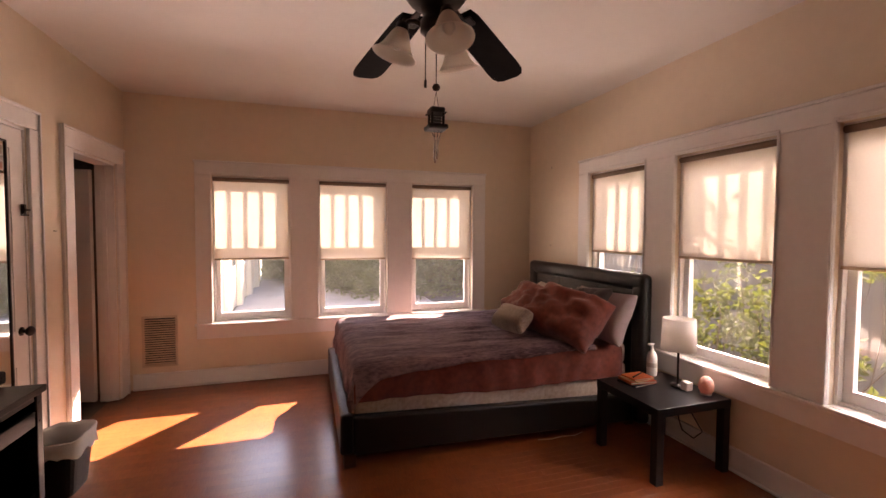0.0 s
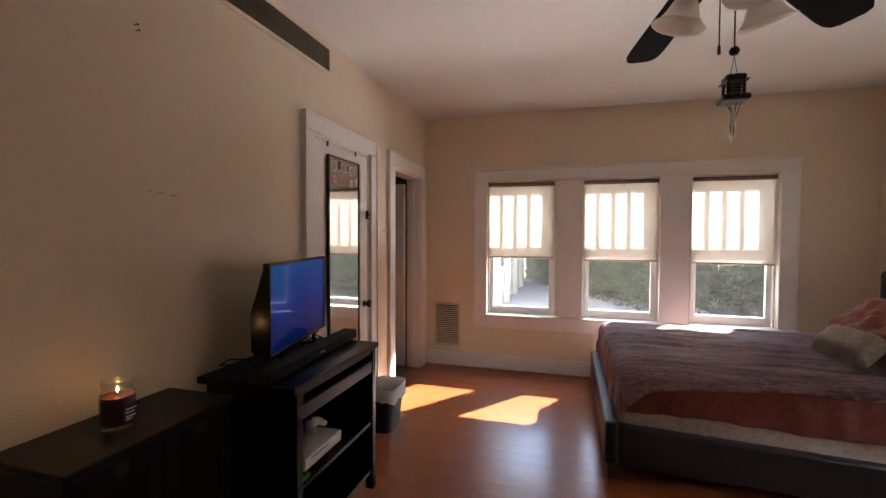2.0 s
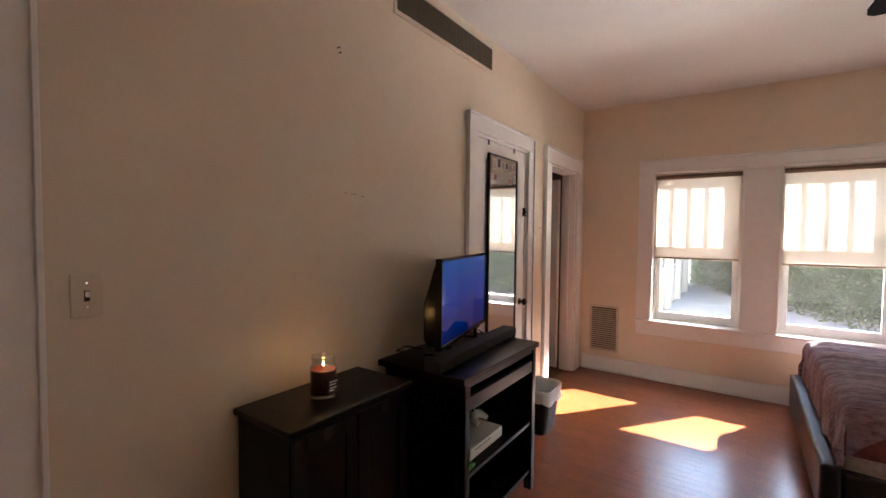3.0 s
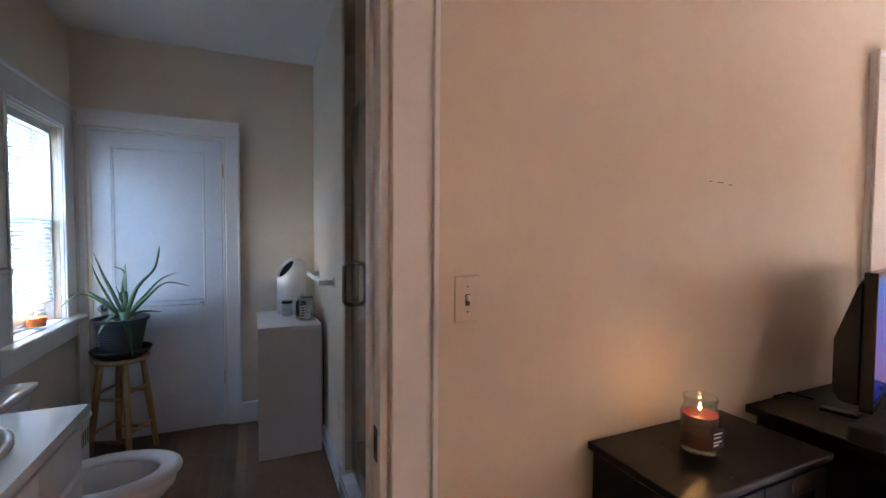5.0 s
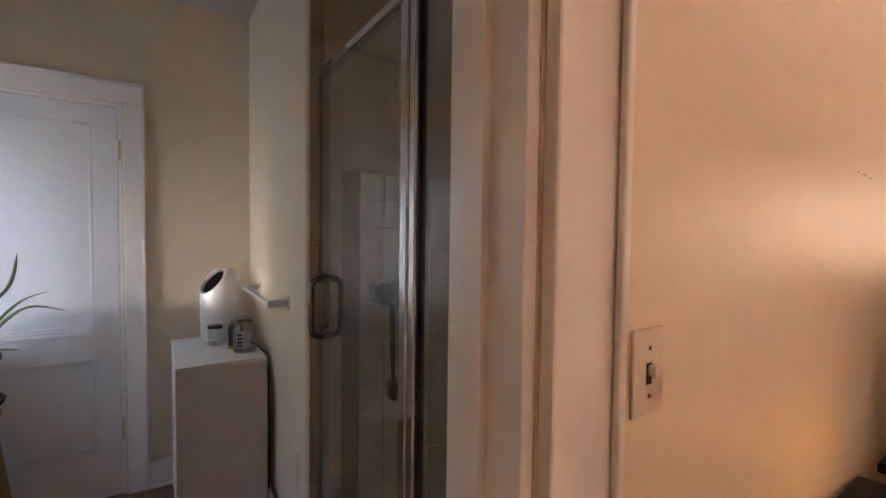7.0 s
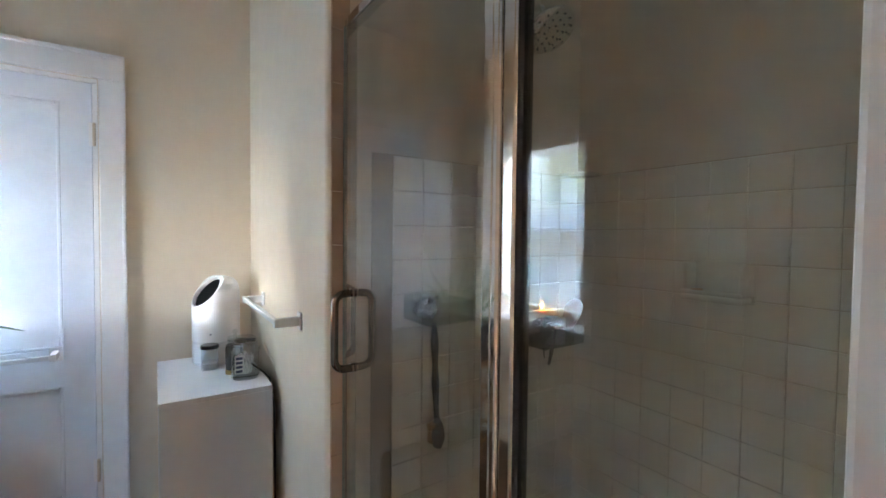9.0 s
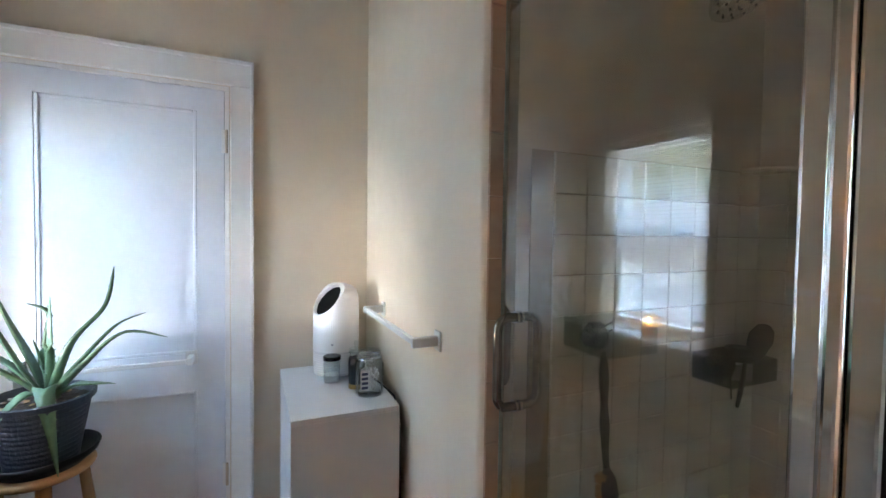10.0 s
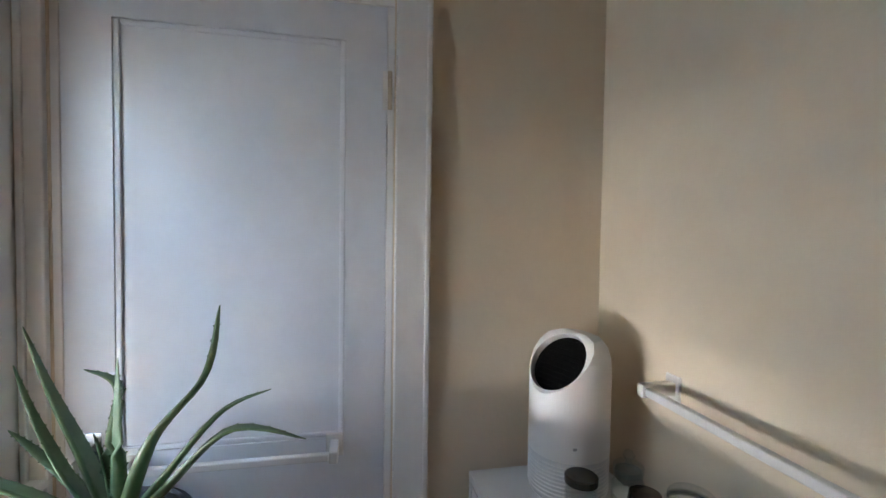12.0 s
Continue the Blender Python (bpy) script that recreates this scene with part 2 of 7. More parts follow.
# out-of-view slab, added so its overhang shades the window tops
solid("unseen_eaves", [-2.6, EAST + 0.80], [-1.2, NORTH + 0.86], lambda u, v: True, CEIL + 0.102, CEIL + 0.22, "z", M_TRIM, "unseen roof slab added to shade the window tops", "roof")
solid("bath_ceiling", [BW, -WALL_T - 0.001], [BS, 1.507], lambda u, v: True, 2.622, CEIL - 0.002, "z", M_CEIL, "smooth white bathroom ceiling", "ceiling")
solid("floor", [-0.07, EAST], [SOUTH, NORTH], lambda u, v: True, -0.12, -0.016, "z", M_FLOORGAP, "dark floor bed below the planks", "floor")


def facing(side):
    """Maps a span along a wall, its depth (positive: outwards) and height to a world span."""
    if side == "n":
        return lambda u0, u1, w0, w1, z0, z1: (u0, u1, NORTH + w0, NORTH + w1, z0, z1)
    if side == "e":
        return lambda u0, u1, w0, w1, z0, z1: (EAST + w0, EAST + w1, u0, u1, z0, z1)
    if side == "b":
        return lambda u0, u1, w0, w1, z0, z1: (u0, u1, BS - w0, BS - w1, z0, z1)
    if side == "w":
        return lambda u0, u1, w0, w1, z0, z1: (0 - w0, 0 - w1, u0, u1, z0, z1)
    return lambda u0, u1, w0, w1, z0, z1: (BW - w0, BW - w1, u0, u1, z0, z1)


def sash_window(name, side, u0, u1, z0, z1, muntins, label):
    at = facing(side)
    root = tagged(new(name), label, "window", kind="structure")
    mid = (z0 + z1) / 2 + 0.02
    j = 0.018
    fr = [at(u0, u0 + j, 0.03, 0.15, z0, z1), at(u1 - j, u1, 0.03, 0.15, z0, z1), at(u0 + j, u1 - j, 0.03, 0.15, z1 - j, z1), at(u0 + j, u1 - j, 0.05, 0.17, z0, z0 + 0.02)]
    part("window_frame", boxes(*fr), M_TRIM, root)
    for kind, a, b, w in (("lower_sash", z0 + 0.021, mid + 0.02, 0.062), ("upper_sash", mid - 0.02, z1 - j - 0.001, 0.102)):
        s0, s1 = u0 + j + 0.001, u1 - j - 0.001
        st = 0.042
        lo = a + (0.06 if kind == "lower_sash" else 0.038)
        hi = b - 0.038
        bars = [at(s0, s0 + st, w, w + 0.035, a, b), at(s1 - st, s1, w, w + 0.035, a, b), at(s0 + st, s1 - st, w, w + 0.035, a, lo), at(s0 + st, s1 - st, w, w + 0.035, hi, b)]
        if kind == "upper_sash":
            step = (s1 - s0 - 2 * st) / (muntins + 1)
            for k in range(muntins):
                c = s0 + st + step * (k + 1)
                bars.append(at(c - 0.012, c + 0.012, w + 0.004, w + 0.031, lo, hi))
        sash = part(kind, boxes(*bars, bevel=0.002, seg=1), M_TRIM, root)
        pane = part("pane", boxes(at(s0 + st - 0.004, s1 - st + 0.004, w + 0.016, w + 0.019, lo - 0.004, hi + 0.004)), M_GLASS, sash)
        pane.visible_shadow = False
    return root


def roller_shade(side, u0, u1, z0, z1, sag, group):
    at = facing(side)
    c = at((u0 + u1) / 2, (u0 + u1) / 2, 0.02, 0.02, z0, z0)
    root = thing("roller_shade", (c[0], c[2], z0), "half-drawn translucent cream roller shade glowing with daylight", "window shade", group)
    ends = [Vector((s[0], s[2], s[4])) for s in (at(u0 + 0.006, u0 + 0.006, 0.024, 0, z1 - 0.03, 0), at(u1 - 0.006, u1 - 0.006, 0.024, 0, z1 - 0.03, 0))]
    part("roller", tube(ends, 0.019, 14), M_ROLLER, root, "brown rolled edge", smooth=True)
    # the cloth: a thin sheet with a slight billow
    bm = bmesh.new()
    nu, nz = 14, 18
    rows = []
    for k in range(nz + 1):
        z = z1 - 0.03 + (z0 - z1 + 0.03) * k / nz
        row = []
        for i in range(nu + 1):
            u = u0 + 0.012 + (u1 - u0 - 0.024) * i / nu
            bow = 0.006 * math.sin(math.pi * k / nz) * math.sin(2.3 * i / nu + sag)
            zz = z + (sag * 0.012 * (i / nu - 0.5)) * (k / nz)
            s = at(u, u, 0.03 + bow, 0, zz, 0)
            row.append(bm.verts.new((s[0], s[2], s[4])))
        rows.append(row)
    for a, b in zip(rows, rows[1:]):
        for i in range(nu):
            bm.faces.new((a[i], a[i + 1], b[i + 1], b[i]))
    part("fabric", bm, M_SHADE, root, smooth=True)
    tilt = sag * 0.006
    a, b = at(u0 + 0.01, u0 + 0.01, 0.03, 0, z0 - tilt, 0), at(u1 - 0.01, u1 - 0.01, 0.03, 0, z0 + tilt, 0)
    part("hem_bar", tube([(a[0], a[2], a[4]), (b[0], b[2], b[4])], 0.011, 10, flat=0.7), M_HEM, root, "tan stitched hem bar")
    return root


M_ROLLER = material("brown_roller", (0.22, 0.15, 0.10), rough=0.6)
M_HEM = material("shade_hem", (0.50, 0.38, 0.26), rough=0.8, vary=0.1)

for i, (a, b) in enumerate(N_WIN):
    sash_window("window_%d" % (i + 1), "n", a, b, *NZ, 3, "white wooden sash window, four narrow panes over one")
    roller_shade("n", a + 0.002, b - 0.002, (1.172, 1.158, 1.148)[i], NZ[1] - 0.002, (0.4, 0.2, -1.0)[i], "roller shades")
for i, (a, b) in enumerate(E_WIN):
    sash_window("window_%d" % (i + 4), "e", a, b, *EZ, 3, "white wooden sash window, four narrow panes over one, by the bed")
    roller_shade("e", a + 0.002, b - 0.002, 1.275, EZ[1] - 0.002, (0.3, -0.3, 0.5)[i], "roller shades")
sash_window("window_7", "b", B_WIN[0], B_WIN[1], B_WIN[2], B_WIN[3], 0, "white wooden bathroom sash window")


def window_trim(name, side, wins, z, ends, label, stool_out=0.045, head=0.13, apron=0.125, apron_ends=None):
    """Flat casings round a run of windows, with cap moulding, stool and apron."""
    at = facing(side)
    root = tagged(new(name), label, "trim", kind="structure")
    z0, z1 = z
    wins = sorted(wins)
    lo, hi = ends
    edges = [lo] + [v for w in wins for v in w] + [hi]
    for k in range(0, len(edges), 2):
        a, b = edges[k], edges[k + 1]
        box("side_casing", at(a, b, -0.02, 0, z0 + 0.002, z1), M_TRIM, root, 0.003)
    box("head_casing", at(lo, hi, -0.021, 0, z1 + 0.001, z1 + head - 0.02), M_TRIM, root, 0.003)
    box("cap_moulding", at(lo - 0.008, hi + 0.008, -0.032, 0, z1 + head - 0.019, z1 + head), M_TRIM, root, 0.006, seg=3)
    for a, b in wins:
        bm = boxes(at(a - 0.014, a - 0.001, -0.031, -0.021, z0 + 0.002, z1 + 0.012), at(b + 0.001, b + 0.014, -0.031, -0.021, z0 + 0.002, z1 + 0.012), at(a - 0.014, b + 0.014, -0.031, -0.0215, z1 + 0.0125, z1 + 0.024), bevel=0.003, seg=1)
        part("inner_bead", bm, M_TRIM, root)
        box("window_sill", at(a + 0.001, b - 0.001, -0.018, 0.06, z0 - 0.001, z0 + 0.004), M_TRIM, root, 0.001)
    box("stool", at(lo - 0.012, hi + 0.012, -stool_out, 0, z0 - 0.022, z0), M_TRIM, root, 0.006, seg=3)
    box("apron", at(lo, hi, -0.021, 0, z0 - 0.023 - apron, z0 - 0.023), M_TRIM, root, 0.004)
    return root


window_trim("window_trim_north", "n", N_WIN, NZ, (0.548, 3.432), "wide white painted window casing with a plain apron", head=0.135, apron=0.122)
window_trim("window_trim_east", "e", E_WIN, EZ, (0.73, 3.632), "wide white painted window casing behind the bed", head=0.135, apron=0.122)
window_trim("window_trim_bath", "b", [B_WIN[:2]], B_WIN[2:], (BW + 0.024, -1.535), "white painted bathroom window casing", stool_out=0.07, head=0.165, apron=0.115)


def door_trim(name, side, span, top, lo, hi, head, label, jamb_to=0.135):
    at = facing(side)
    root = tagged(new(name), label, "trim", kind="structure")
    a, b = span
    for u0, u1 in ((lo, a - 0.004), (b + 0.004, hi)):
        box("side_casing", at(u0, u1, -0.02, 0, 0, top), M_TRIM, root, 0.004)
        edge = u0 if u0 == lo else u1
        s = 0.014 if u0 == lo else -0.014
        box("back_band", at(min(edge, edge + s), max(edge, edge + s), -0.032, -0.021, 0, top + head - 0.001), M_TRIM, root, 0.004, seg=3)
    box("head_casing", at(lo, hi, -0.02, 0, top + 0.001, top + head), M_TRIM, root, 0.004)
    box("head_band", at(lo, hi, -0.033, -0.0212, top + head - 0.014, top + head + 0.004), M_TRIM, root, 0.004, seg=3)
    for u0, u1 in ((a, a + 0.018), (b - 0.018, b)):
        box("door_jamb", at(u0, u1, 0.001, jamb_to, 0, top - 0.019), M_TRIM, root, 0.002)
    box("head_jamb", at(a, b, 0.001, jamb_to, top - 0.018, top), M_TRIM, root, 0.002)
    for u0, u1 in ((a + 0.0185, a + 0.030), (b - 0.030, b - 0.0185)):
        box("door_stop", at(u0, u1, 0.055, 0.09, 0, top - 0.02), M_TRIM, root, 0.002)
    return root


door_trim("door_trim_1", "w", D1, 2.022, 2.318, 3.308, 0.106, "white painted door casing")
door_trim("door_trim_2", "w", D2, 1.995, 3.552, 4.535, 0.136, "white painted casing of an open closet doorway")
door_trim("door_trim_3", "w", BATH_DOOR, 2.03, -0.616, 0.397, 0.125, "white painted casing of the bathroom doorway")
door_trim("door_trim_4", "bw", (-0.961, -0.184), 2.036, -1.012, -0.088, 0.104, "white painted casing of the bathroom's panelled door", 0.12)
# bathroom side of the bedroom doorway
t5 = tagged(new("door_trim_5"), "white painted casing of the doorway, bathroom side", "trim", kind="structure")
for a, b in ((-0.616, BATH_DOOR[0] - 0.004), (BATH_DOOR[1] + 0.004, 0.402)):
    box("side_casing", (-WALL_T - 0.02, -WALL_T, a, b, 0, 2.03), M_TRIM, t5, 0.004)
box("head_casing", (-WALL_T - 0.02, -WALL_T, -0.616, 0.402, 2.031, 2.155), M_TRIM, t5, 0.004)


def baseboard(name, side, spans, h=0.145):
    at = facing(side)
    root = tagged(new(name), "tall white painted wooden baseboard with a quarter-round shoe", "baseboard", kind="structure")
    for a, b in spans:
        box("board", at(a, b, -0.016, 0, 0, h - 0.02), M_TRIM, root, 0.002)
        box("cap", at(a, b, -0.021, 0, h - 0.0195, h), M_TRIM, root, 0.006, seg=3)
        box("shoe", at(a, b, -0.034, -0.0165, 0, 0.018), M_TRIM, root, 0.008, seg=3)


baseboard("baseboard_north", "n", [(0.034, EAST - 0.034)])
baseboard("baseboard_east", "e", [(SOUTH, NORTH)])
baseboard("baseboard_west", "w", [(0.398, 2.317), (3.309, 3.551), (SOUTH, -0.617)])
baseboard("baseboard_bath", "bw", [(-0.087, BN - 0.036)])

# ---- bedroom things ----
# pale and dark streaks put the crushed plush's sheen into the colour
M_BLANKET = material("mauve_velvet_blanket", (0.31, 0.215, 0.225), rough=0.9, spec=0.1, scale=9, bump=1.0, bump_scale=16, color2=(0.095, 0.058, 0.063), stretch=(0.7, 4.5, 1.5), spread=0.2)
M_RUST = material("rust_cotton_sheet", (0.24, 0.055, 0.032), rough=0.85, vary=0.55, scale=7, bump=0.25, bump_scale=200, sheen=0.2)
M_BOXSPRING = material("stained_white_box_spring", (0.78, 0.71, 0.62), rough=0.9, color2=(0.42, 0.30, 0.20), spread=0.42, scale=9, bump=0.2, bump_scale=160)
M_PILLOW_GREY = material("mauve_grey_pillowcase", (0.36, 0.28, 0.27), rough=0.9, vary=0.15, scale=6, bump=0.2, bump_scale=220)
M_WHITECLOTH = material("white_cotton", (0.7, 0.66, 0.6), rough=0.9, vary=0.1, scale=8, bump=0.2, bump_scale=220)
M_DARKCLOTH = material("dark_brown_plush", (0.045, 0.03, 0.028), rough=0.9, vary=0.3, scale=10, bump=0.3, bump_scale=200, sheen=0.4)
M_FUR = material("cream_grey_fur", (0.55, 0.44, 0.33), rough=0.95, vary=0.6, scale=16, bump=0.9, bump_scale=140, sheen=0.5, color2=(0.22, 0.15, 0.11), stretch=(3, 1, 1))
M_WOODFOOT = material("brown_wood_foot", (0.12, 0.05, 0.02), rough=0.45, vary=0.3)


def drape(top, over, z, drop, hang, near, fold, seed, res=0.03, wrinkle=0.012):
    """A cloth over a flat block. top: x0, x1, y0, y1; over: how far it may hang at the foot, near and far side;
    near(x): the hang along the near side; returns a bmesh."""
    x0, x1, y0, y1 = top
    bm = bmesh.new()
    foot, side, far = over
    nx, ny = int((x1 - x0 + foot) / res), int((y1 - y0 + side + far) / res)
    rows = []
    for i in range(nx + 1):
        row = []
        for j in range(ny + 1):
            x = x0 - foot + (x1 - x0 + foot) * i / nx
            v = j / ny
            lo = near(max(x, x0))
            y = y0 - lo + (y1 - y0 + lo + far) * v
            ox, oy, of = max(0, x0 - x), max(0, y0 - y), max(0, y - y1)
            os_ = max(oy, of)
            d = max(ox, os_)
            both = min(ox, os_)
            p = Vector((max(x, x0), min(max(y, y0), y1), z))
            n1 = noise.noise(Vector((x * 3.1, y * 7, seed))) + 0.5 * noise.noise(Vector((x * 7, y * 15, seed + 5)))
            if d <= 0:
                e = min(x - x0, y - y0, y1 - y, 0.09) / 0.09
                p.z += wrinkle * n1 * e - 0.028 * (1 - e) ** 2
            else:
                wave = fold * (0.5 * math.sin((y if ox > os_ else x) * 34 + 3 * noise.noise(Vector((x * 4, y * 4, seed)))) + noise.noise(Vector((x * 9, y * 9, seed + 2))))
                out = (0.012 + wave) * min(1, d / 0.08) + 0.10 * both
                k = 1 if ox > os_ else 0
                if ox > 0 and ox >= os_ * 0.6:
                    p.x -= max(0.002, out) * (1 if k else 0.5)
                if os_ > 0 and os_ >= ox * 0.6:
                    p.y += (-1 if oy else 1) * max(0.002, out) * (0.5 if k else 1)
                p.z += -0.028 - d * hang
            row.append(bm.verts.new(p))
        rows.append(row)
    for a, b in zip(rows, rows[1:]):
        for j in range(ny):
            bm.faces.new((a[j], a[j + 1], b[j + 1], b[j]))
    bmesh.ops.remove_doubles(bm, verts=bm.verts, dist=0.0004)
    return bm


def sheet(name, bm, mat, label, category, thick=0.008):
    ob = tagged(part(name, bm, mat, smooth=True), label, category)
    mod = ob.modifiers.new("thickness", "SOLIDIFY")
    mod.thickness, mod.offset = thick, -1
    sub = ob.modifiers.new("soft", "SUBSURF")
    sub.levels = sub.render_levels = 1
    return ob


def cushion(name, at, size, rot, mat, label, category="pillow", seed=0, plump=1.0, crease=0.012):
    """A stuffed pillow: a superellipse pinched at four corners, with creases."""
    w, h, d = size
    bm = bmesh.new()
    n = 22
    grid = {}
    for s in (1, -1):
        for i in range(n + 1):
            for j in range(n + 1):
                u, v = 2 * i / n - 1, 2 * j / n - 1
                edge = i in (0, n) or j in (0, n)
                if s < 0 and edge:
                    grid[s, i, j] = grid[1, i, j]
                    continue
                pull = 1 - 0.07 * (1 - abs(u)) * 0 - 0.09 * (1 - u * u) * (abs(v) ** 3) - 0.0
                pull2 = 1 - 0.09 * (1 - v * v) * (abs(u) ** 3)
                t = ((1 - u ** 4) * (1 - v ** 4)) ** 0.45 * plump
                q = noise.noise(Vector((u * 2.4, v * 2.4, seed + s))) + 0.5 * noise.noise(Vector((u * 6, v * 5, seed)))
                z = 0 if edge else s * (d / 2 * t + crease * q * min(1, 3 * t))
                grid[s, i, j] = bm.verts.new((w / 2 * u * pull2, h / 2 * v * pull, z))
    for s in (1, -1):
        for i in range(n):
            for j in range(n):
                bm.faces.new([grid[s, i + a, j + b] for a, b in ((0, 0), (1, 0), (1, 1), (0, 1))])
    ob = part(name, bm, mat, smooth=True)
    ob.matrix_world = pose(*at, *rot)
    tagged(ob, label, category)
    sub = ob.modifiers.new("soft", "SUBSURF")
    sub.levels = sub.render_levels = 1
    return ob


# bed
bed = thing("bed", (2.84, 3.525, 0), "low black leather platform bed with padded headboard, unmade", "bed")
box("footboard", (1.712, 1.79, 2.722, 4.33, 0.085, 0.335), M_LEATHER, bed, 0.022, seg=4)
bm = boxes((1.791, 3.86, 2.722, 2.79, 0.085, 0.332), bevel=0.018, seg=4)
for v in bm.verts:   # the near rail has sunk towards the head end
    sink = 0.015 + 0.043 * (v.co.x - 1.791)
    v.co.z -= sink if v.co.z > 0.2 else sink * 0.55
part("side_rail", bm, M_LEATHER, bed, "sagging padded leather rail")
box("side_rail", (1.791, 3.86, 4.262, 4.33, 0.085, 0.332), M_LEATHER, bed, 0.018, seg=4)
for x, y in ((1.735, 2.735), (1.735, 4.25), (3.80, 2.735), (3.80, 4.25)):
    box("leg", (x, x + 0.07, y, y + 0.07, 0, 0.086), M_WOODFOOT, bed, 0.004, label="brown wooden block foot")
box("slat_deck", (1.792, 3.858, 2.791, 4.261, 0.15, 0.18), M_WOODFOOT, bed)
# headboard: rounded slab with a padded border round a sunken middle
HB0, HB1, HBT = 2.655, 4.345, 1.135
box("headboard", (3.885, 3.955, HB0 + 0.002, HB1 - 0.002, 0.02, HBT - 0.02), M_LEATHER, bed, 0.03, seg=5)
for y in (HB0, HB1 - 0.13):
    part("headboard_post", boxes((3.855, 3.958, y, y + 0.13, 0.02, HBT), bevel=0.04, seg=5), M_LEATHER, bed, smooth=True)
part("headboard_top", boxes((3.852, 3.96, HB0 + 0.005, HB1 - 0.005, HBT - 0.125, HBT + 0.003), bevel=0.045, seg=5), M_LEATHER, bed, smooth=True)
for y in (HB0 + 0.56, HB0 + 1.13):
    part("seam", tube([(3.884, y, 0.4), (3.884, y, HBT - 0.13)], 0.004, 6), M_LEATHER, bed)
tagged(part("box_spring", boxes((1.80, 3.85, 2.80, 4.255, 0.181, 0.445), bevel=0.02, seg=3), M_BOXSPRING, smooth=True), "worn white box spring with a stained cover on the bed", "box spring")
tagged(part("mattress", boxes((1.80, 3.85, 2.80, 4.255, 0.446, 0.60), bevel=0.035, seg=4), M_BOXSPRING, smooth=True), "white mattress under the covers on the bed", "mattress")
sheet("bedspread", drape((1.81, 3.80, 2.785, 4.27), (0.14, 0.30, 0.2), 0.612, 0, 1.0, lambda x: 0.20 + 0.022 * (x - 1.8) + 0.010 * math.sin(x * 5), 0.017, 3.0, wrinkle=0.006), M_RUST, "rust red cotton bedspread hanging over the mattress side", "bedspread")
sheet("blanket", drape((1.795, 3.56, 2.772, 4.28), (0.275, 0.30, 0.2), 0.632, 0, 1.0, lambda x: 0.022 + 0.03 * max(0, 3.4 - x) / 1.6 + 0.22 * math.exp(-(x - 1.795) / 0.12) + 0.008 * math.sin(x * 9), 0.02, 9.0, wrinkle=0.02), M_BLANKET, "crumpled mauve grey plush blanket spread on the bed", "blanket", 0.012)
cushion("pillow", (3.44, 3.01, 0.80), (0.66, 0.46, 0.30), (42, 9, -70), M_RUST, "plump rust red cotton pillow leaning on the bed", seed=1, crease=0.045)
cushion("pillow", (3.45, 3.56, 0.79), (0.62, 0.42, 0.27), (44, 5, -92), M_RUST, "rust red cotton pillow lying against the other pillows", seed=4, crease=0.04)
cushion("pillow", (3.73, 2.98, 0.80), (0.64, 0.42, 0.17), (66, 0, -86), M_PILLOW_GREY, "mauve grey pillow standing against the headboard", seed=7)
cushion("pillow", (3.75, 3.75, 0.76), (0.60, 0.40, 0.17), (68, 0, -92), M_WHITECLOTH, "white cotton pillow standing against the headboard", seed=9)
cushion("cushion", (3.645, 2.99, 0.885), (0.36, 0.28, 0.14), (60, -4, -80), M_DARKCLOTH, "round dark brown plush cushion among the pillows", "cushion", seed=11)
cushion("cushion", (3.06, 3.15, 0.768), (0.29, 0.20, 0.18), (34, 6, -60), M_FUR, "small cream and grey striped fluffy cushion on the blanket", "cushion", seed=13, crease=0.006)

# side table by the bed
M_LACK = material("black_laminate", (0.008, 0.0075, 0.0075), rough=0.3, vary=0.08, scale=5, bump=0.02)
side_table = thing("side_table", (3.68, 2.29, 0), "square black laminate side table beside the bed", "side table")
box("tabletop", (3.405, 3.955, 2.03, 2.565, 0.397, 0.447), M_LACK, side_table, 0.002)
for x in (3.407, 3.903):
    for y in (2.032, 2.513):
        box("leg", (x, x + 0.05, y, y + 0.05, 0, 0.3965), M_LACK, side_table, 0.002)
TT = 0.447
M_LINEN = cloth_through("white_lamp_shade", (0.82, 0.79, 0.75), (0.9, 0.86, 0.8), 0.4)
lx, ly = 3.815, 2.29
table_lamp = thing("table_lamp", (lx, ly, TT), "slim table lamp with a white drum shade and dark stem", "lamp")
part("lamp_base", turned([(0, 0), (0.045, 0), (0.045, 0.012), (0.012, 0.02), (0, 0.02)], (lx, ly, TT)), M_DARK, table_lamp, smooth=True)
part("stem", turned([(0.007, 0.015), (0.007, 0.30), (0.012, 0.305), (0.012, 0.35), (0, 0.35)], (lx, ly, TT), 14), M_DARK, table_lamp, smooth=True)
part("shade", turned([(0.100, 0.245), (0.104, 0.245), (0.096, 0.445), (0.092, 0.445), (0.100, 0.245)], (lx, ly, TT), 40), M_LINEN, table_lamp, "white fabric drum shade", smooth=True)
M_LOTION = material("white_bottle_plastic", (0.72, 0.70, 0.66), rough=0.3, vary=0.03)
bx_, by_ = 3.83, 2.525
bottle = thing("lotion_bottle", (bx_, by_, TT), "white plastic pump bottle of lotion on the side table", "bottle")
part("bottle_body", turned([(0, 0), (0.032, 0), (0.034, 0.01), (0.034, 0.12), (0.026, 0.155), (0.012, 0.17), (0.012, 0.185), (0, 0.185)], (bx_, by_, TT), 24), M_LOTION, bottle, smooth=True)
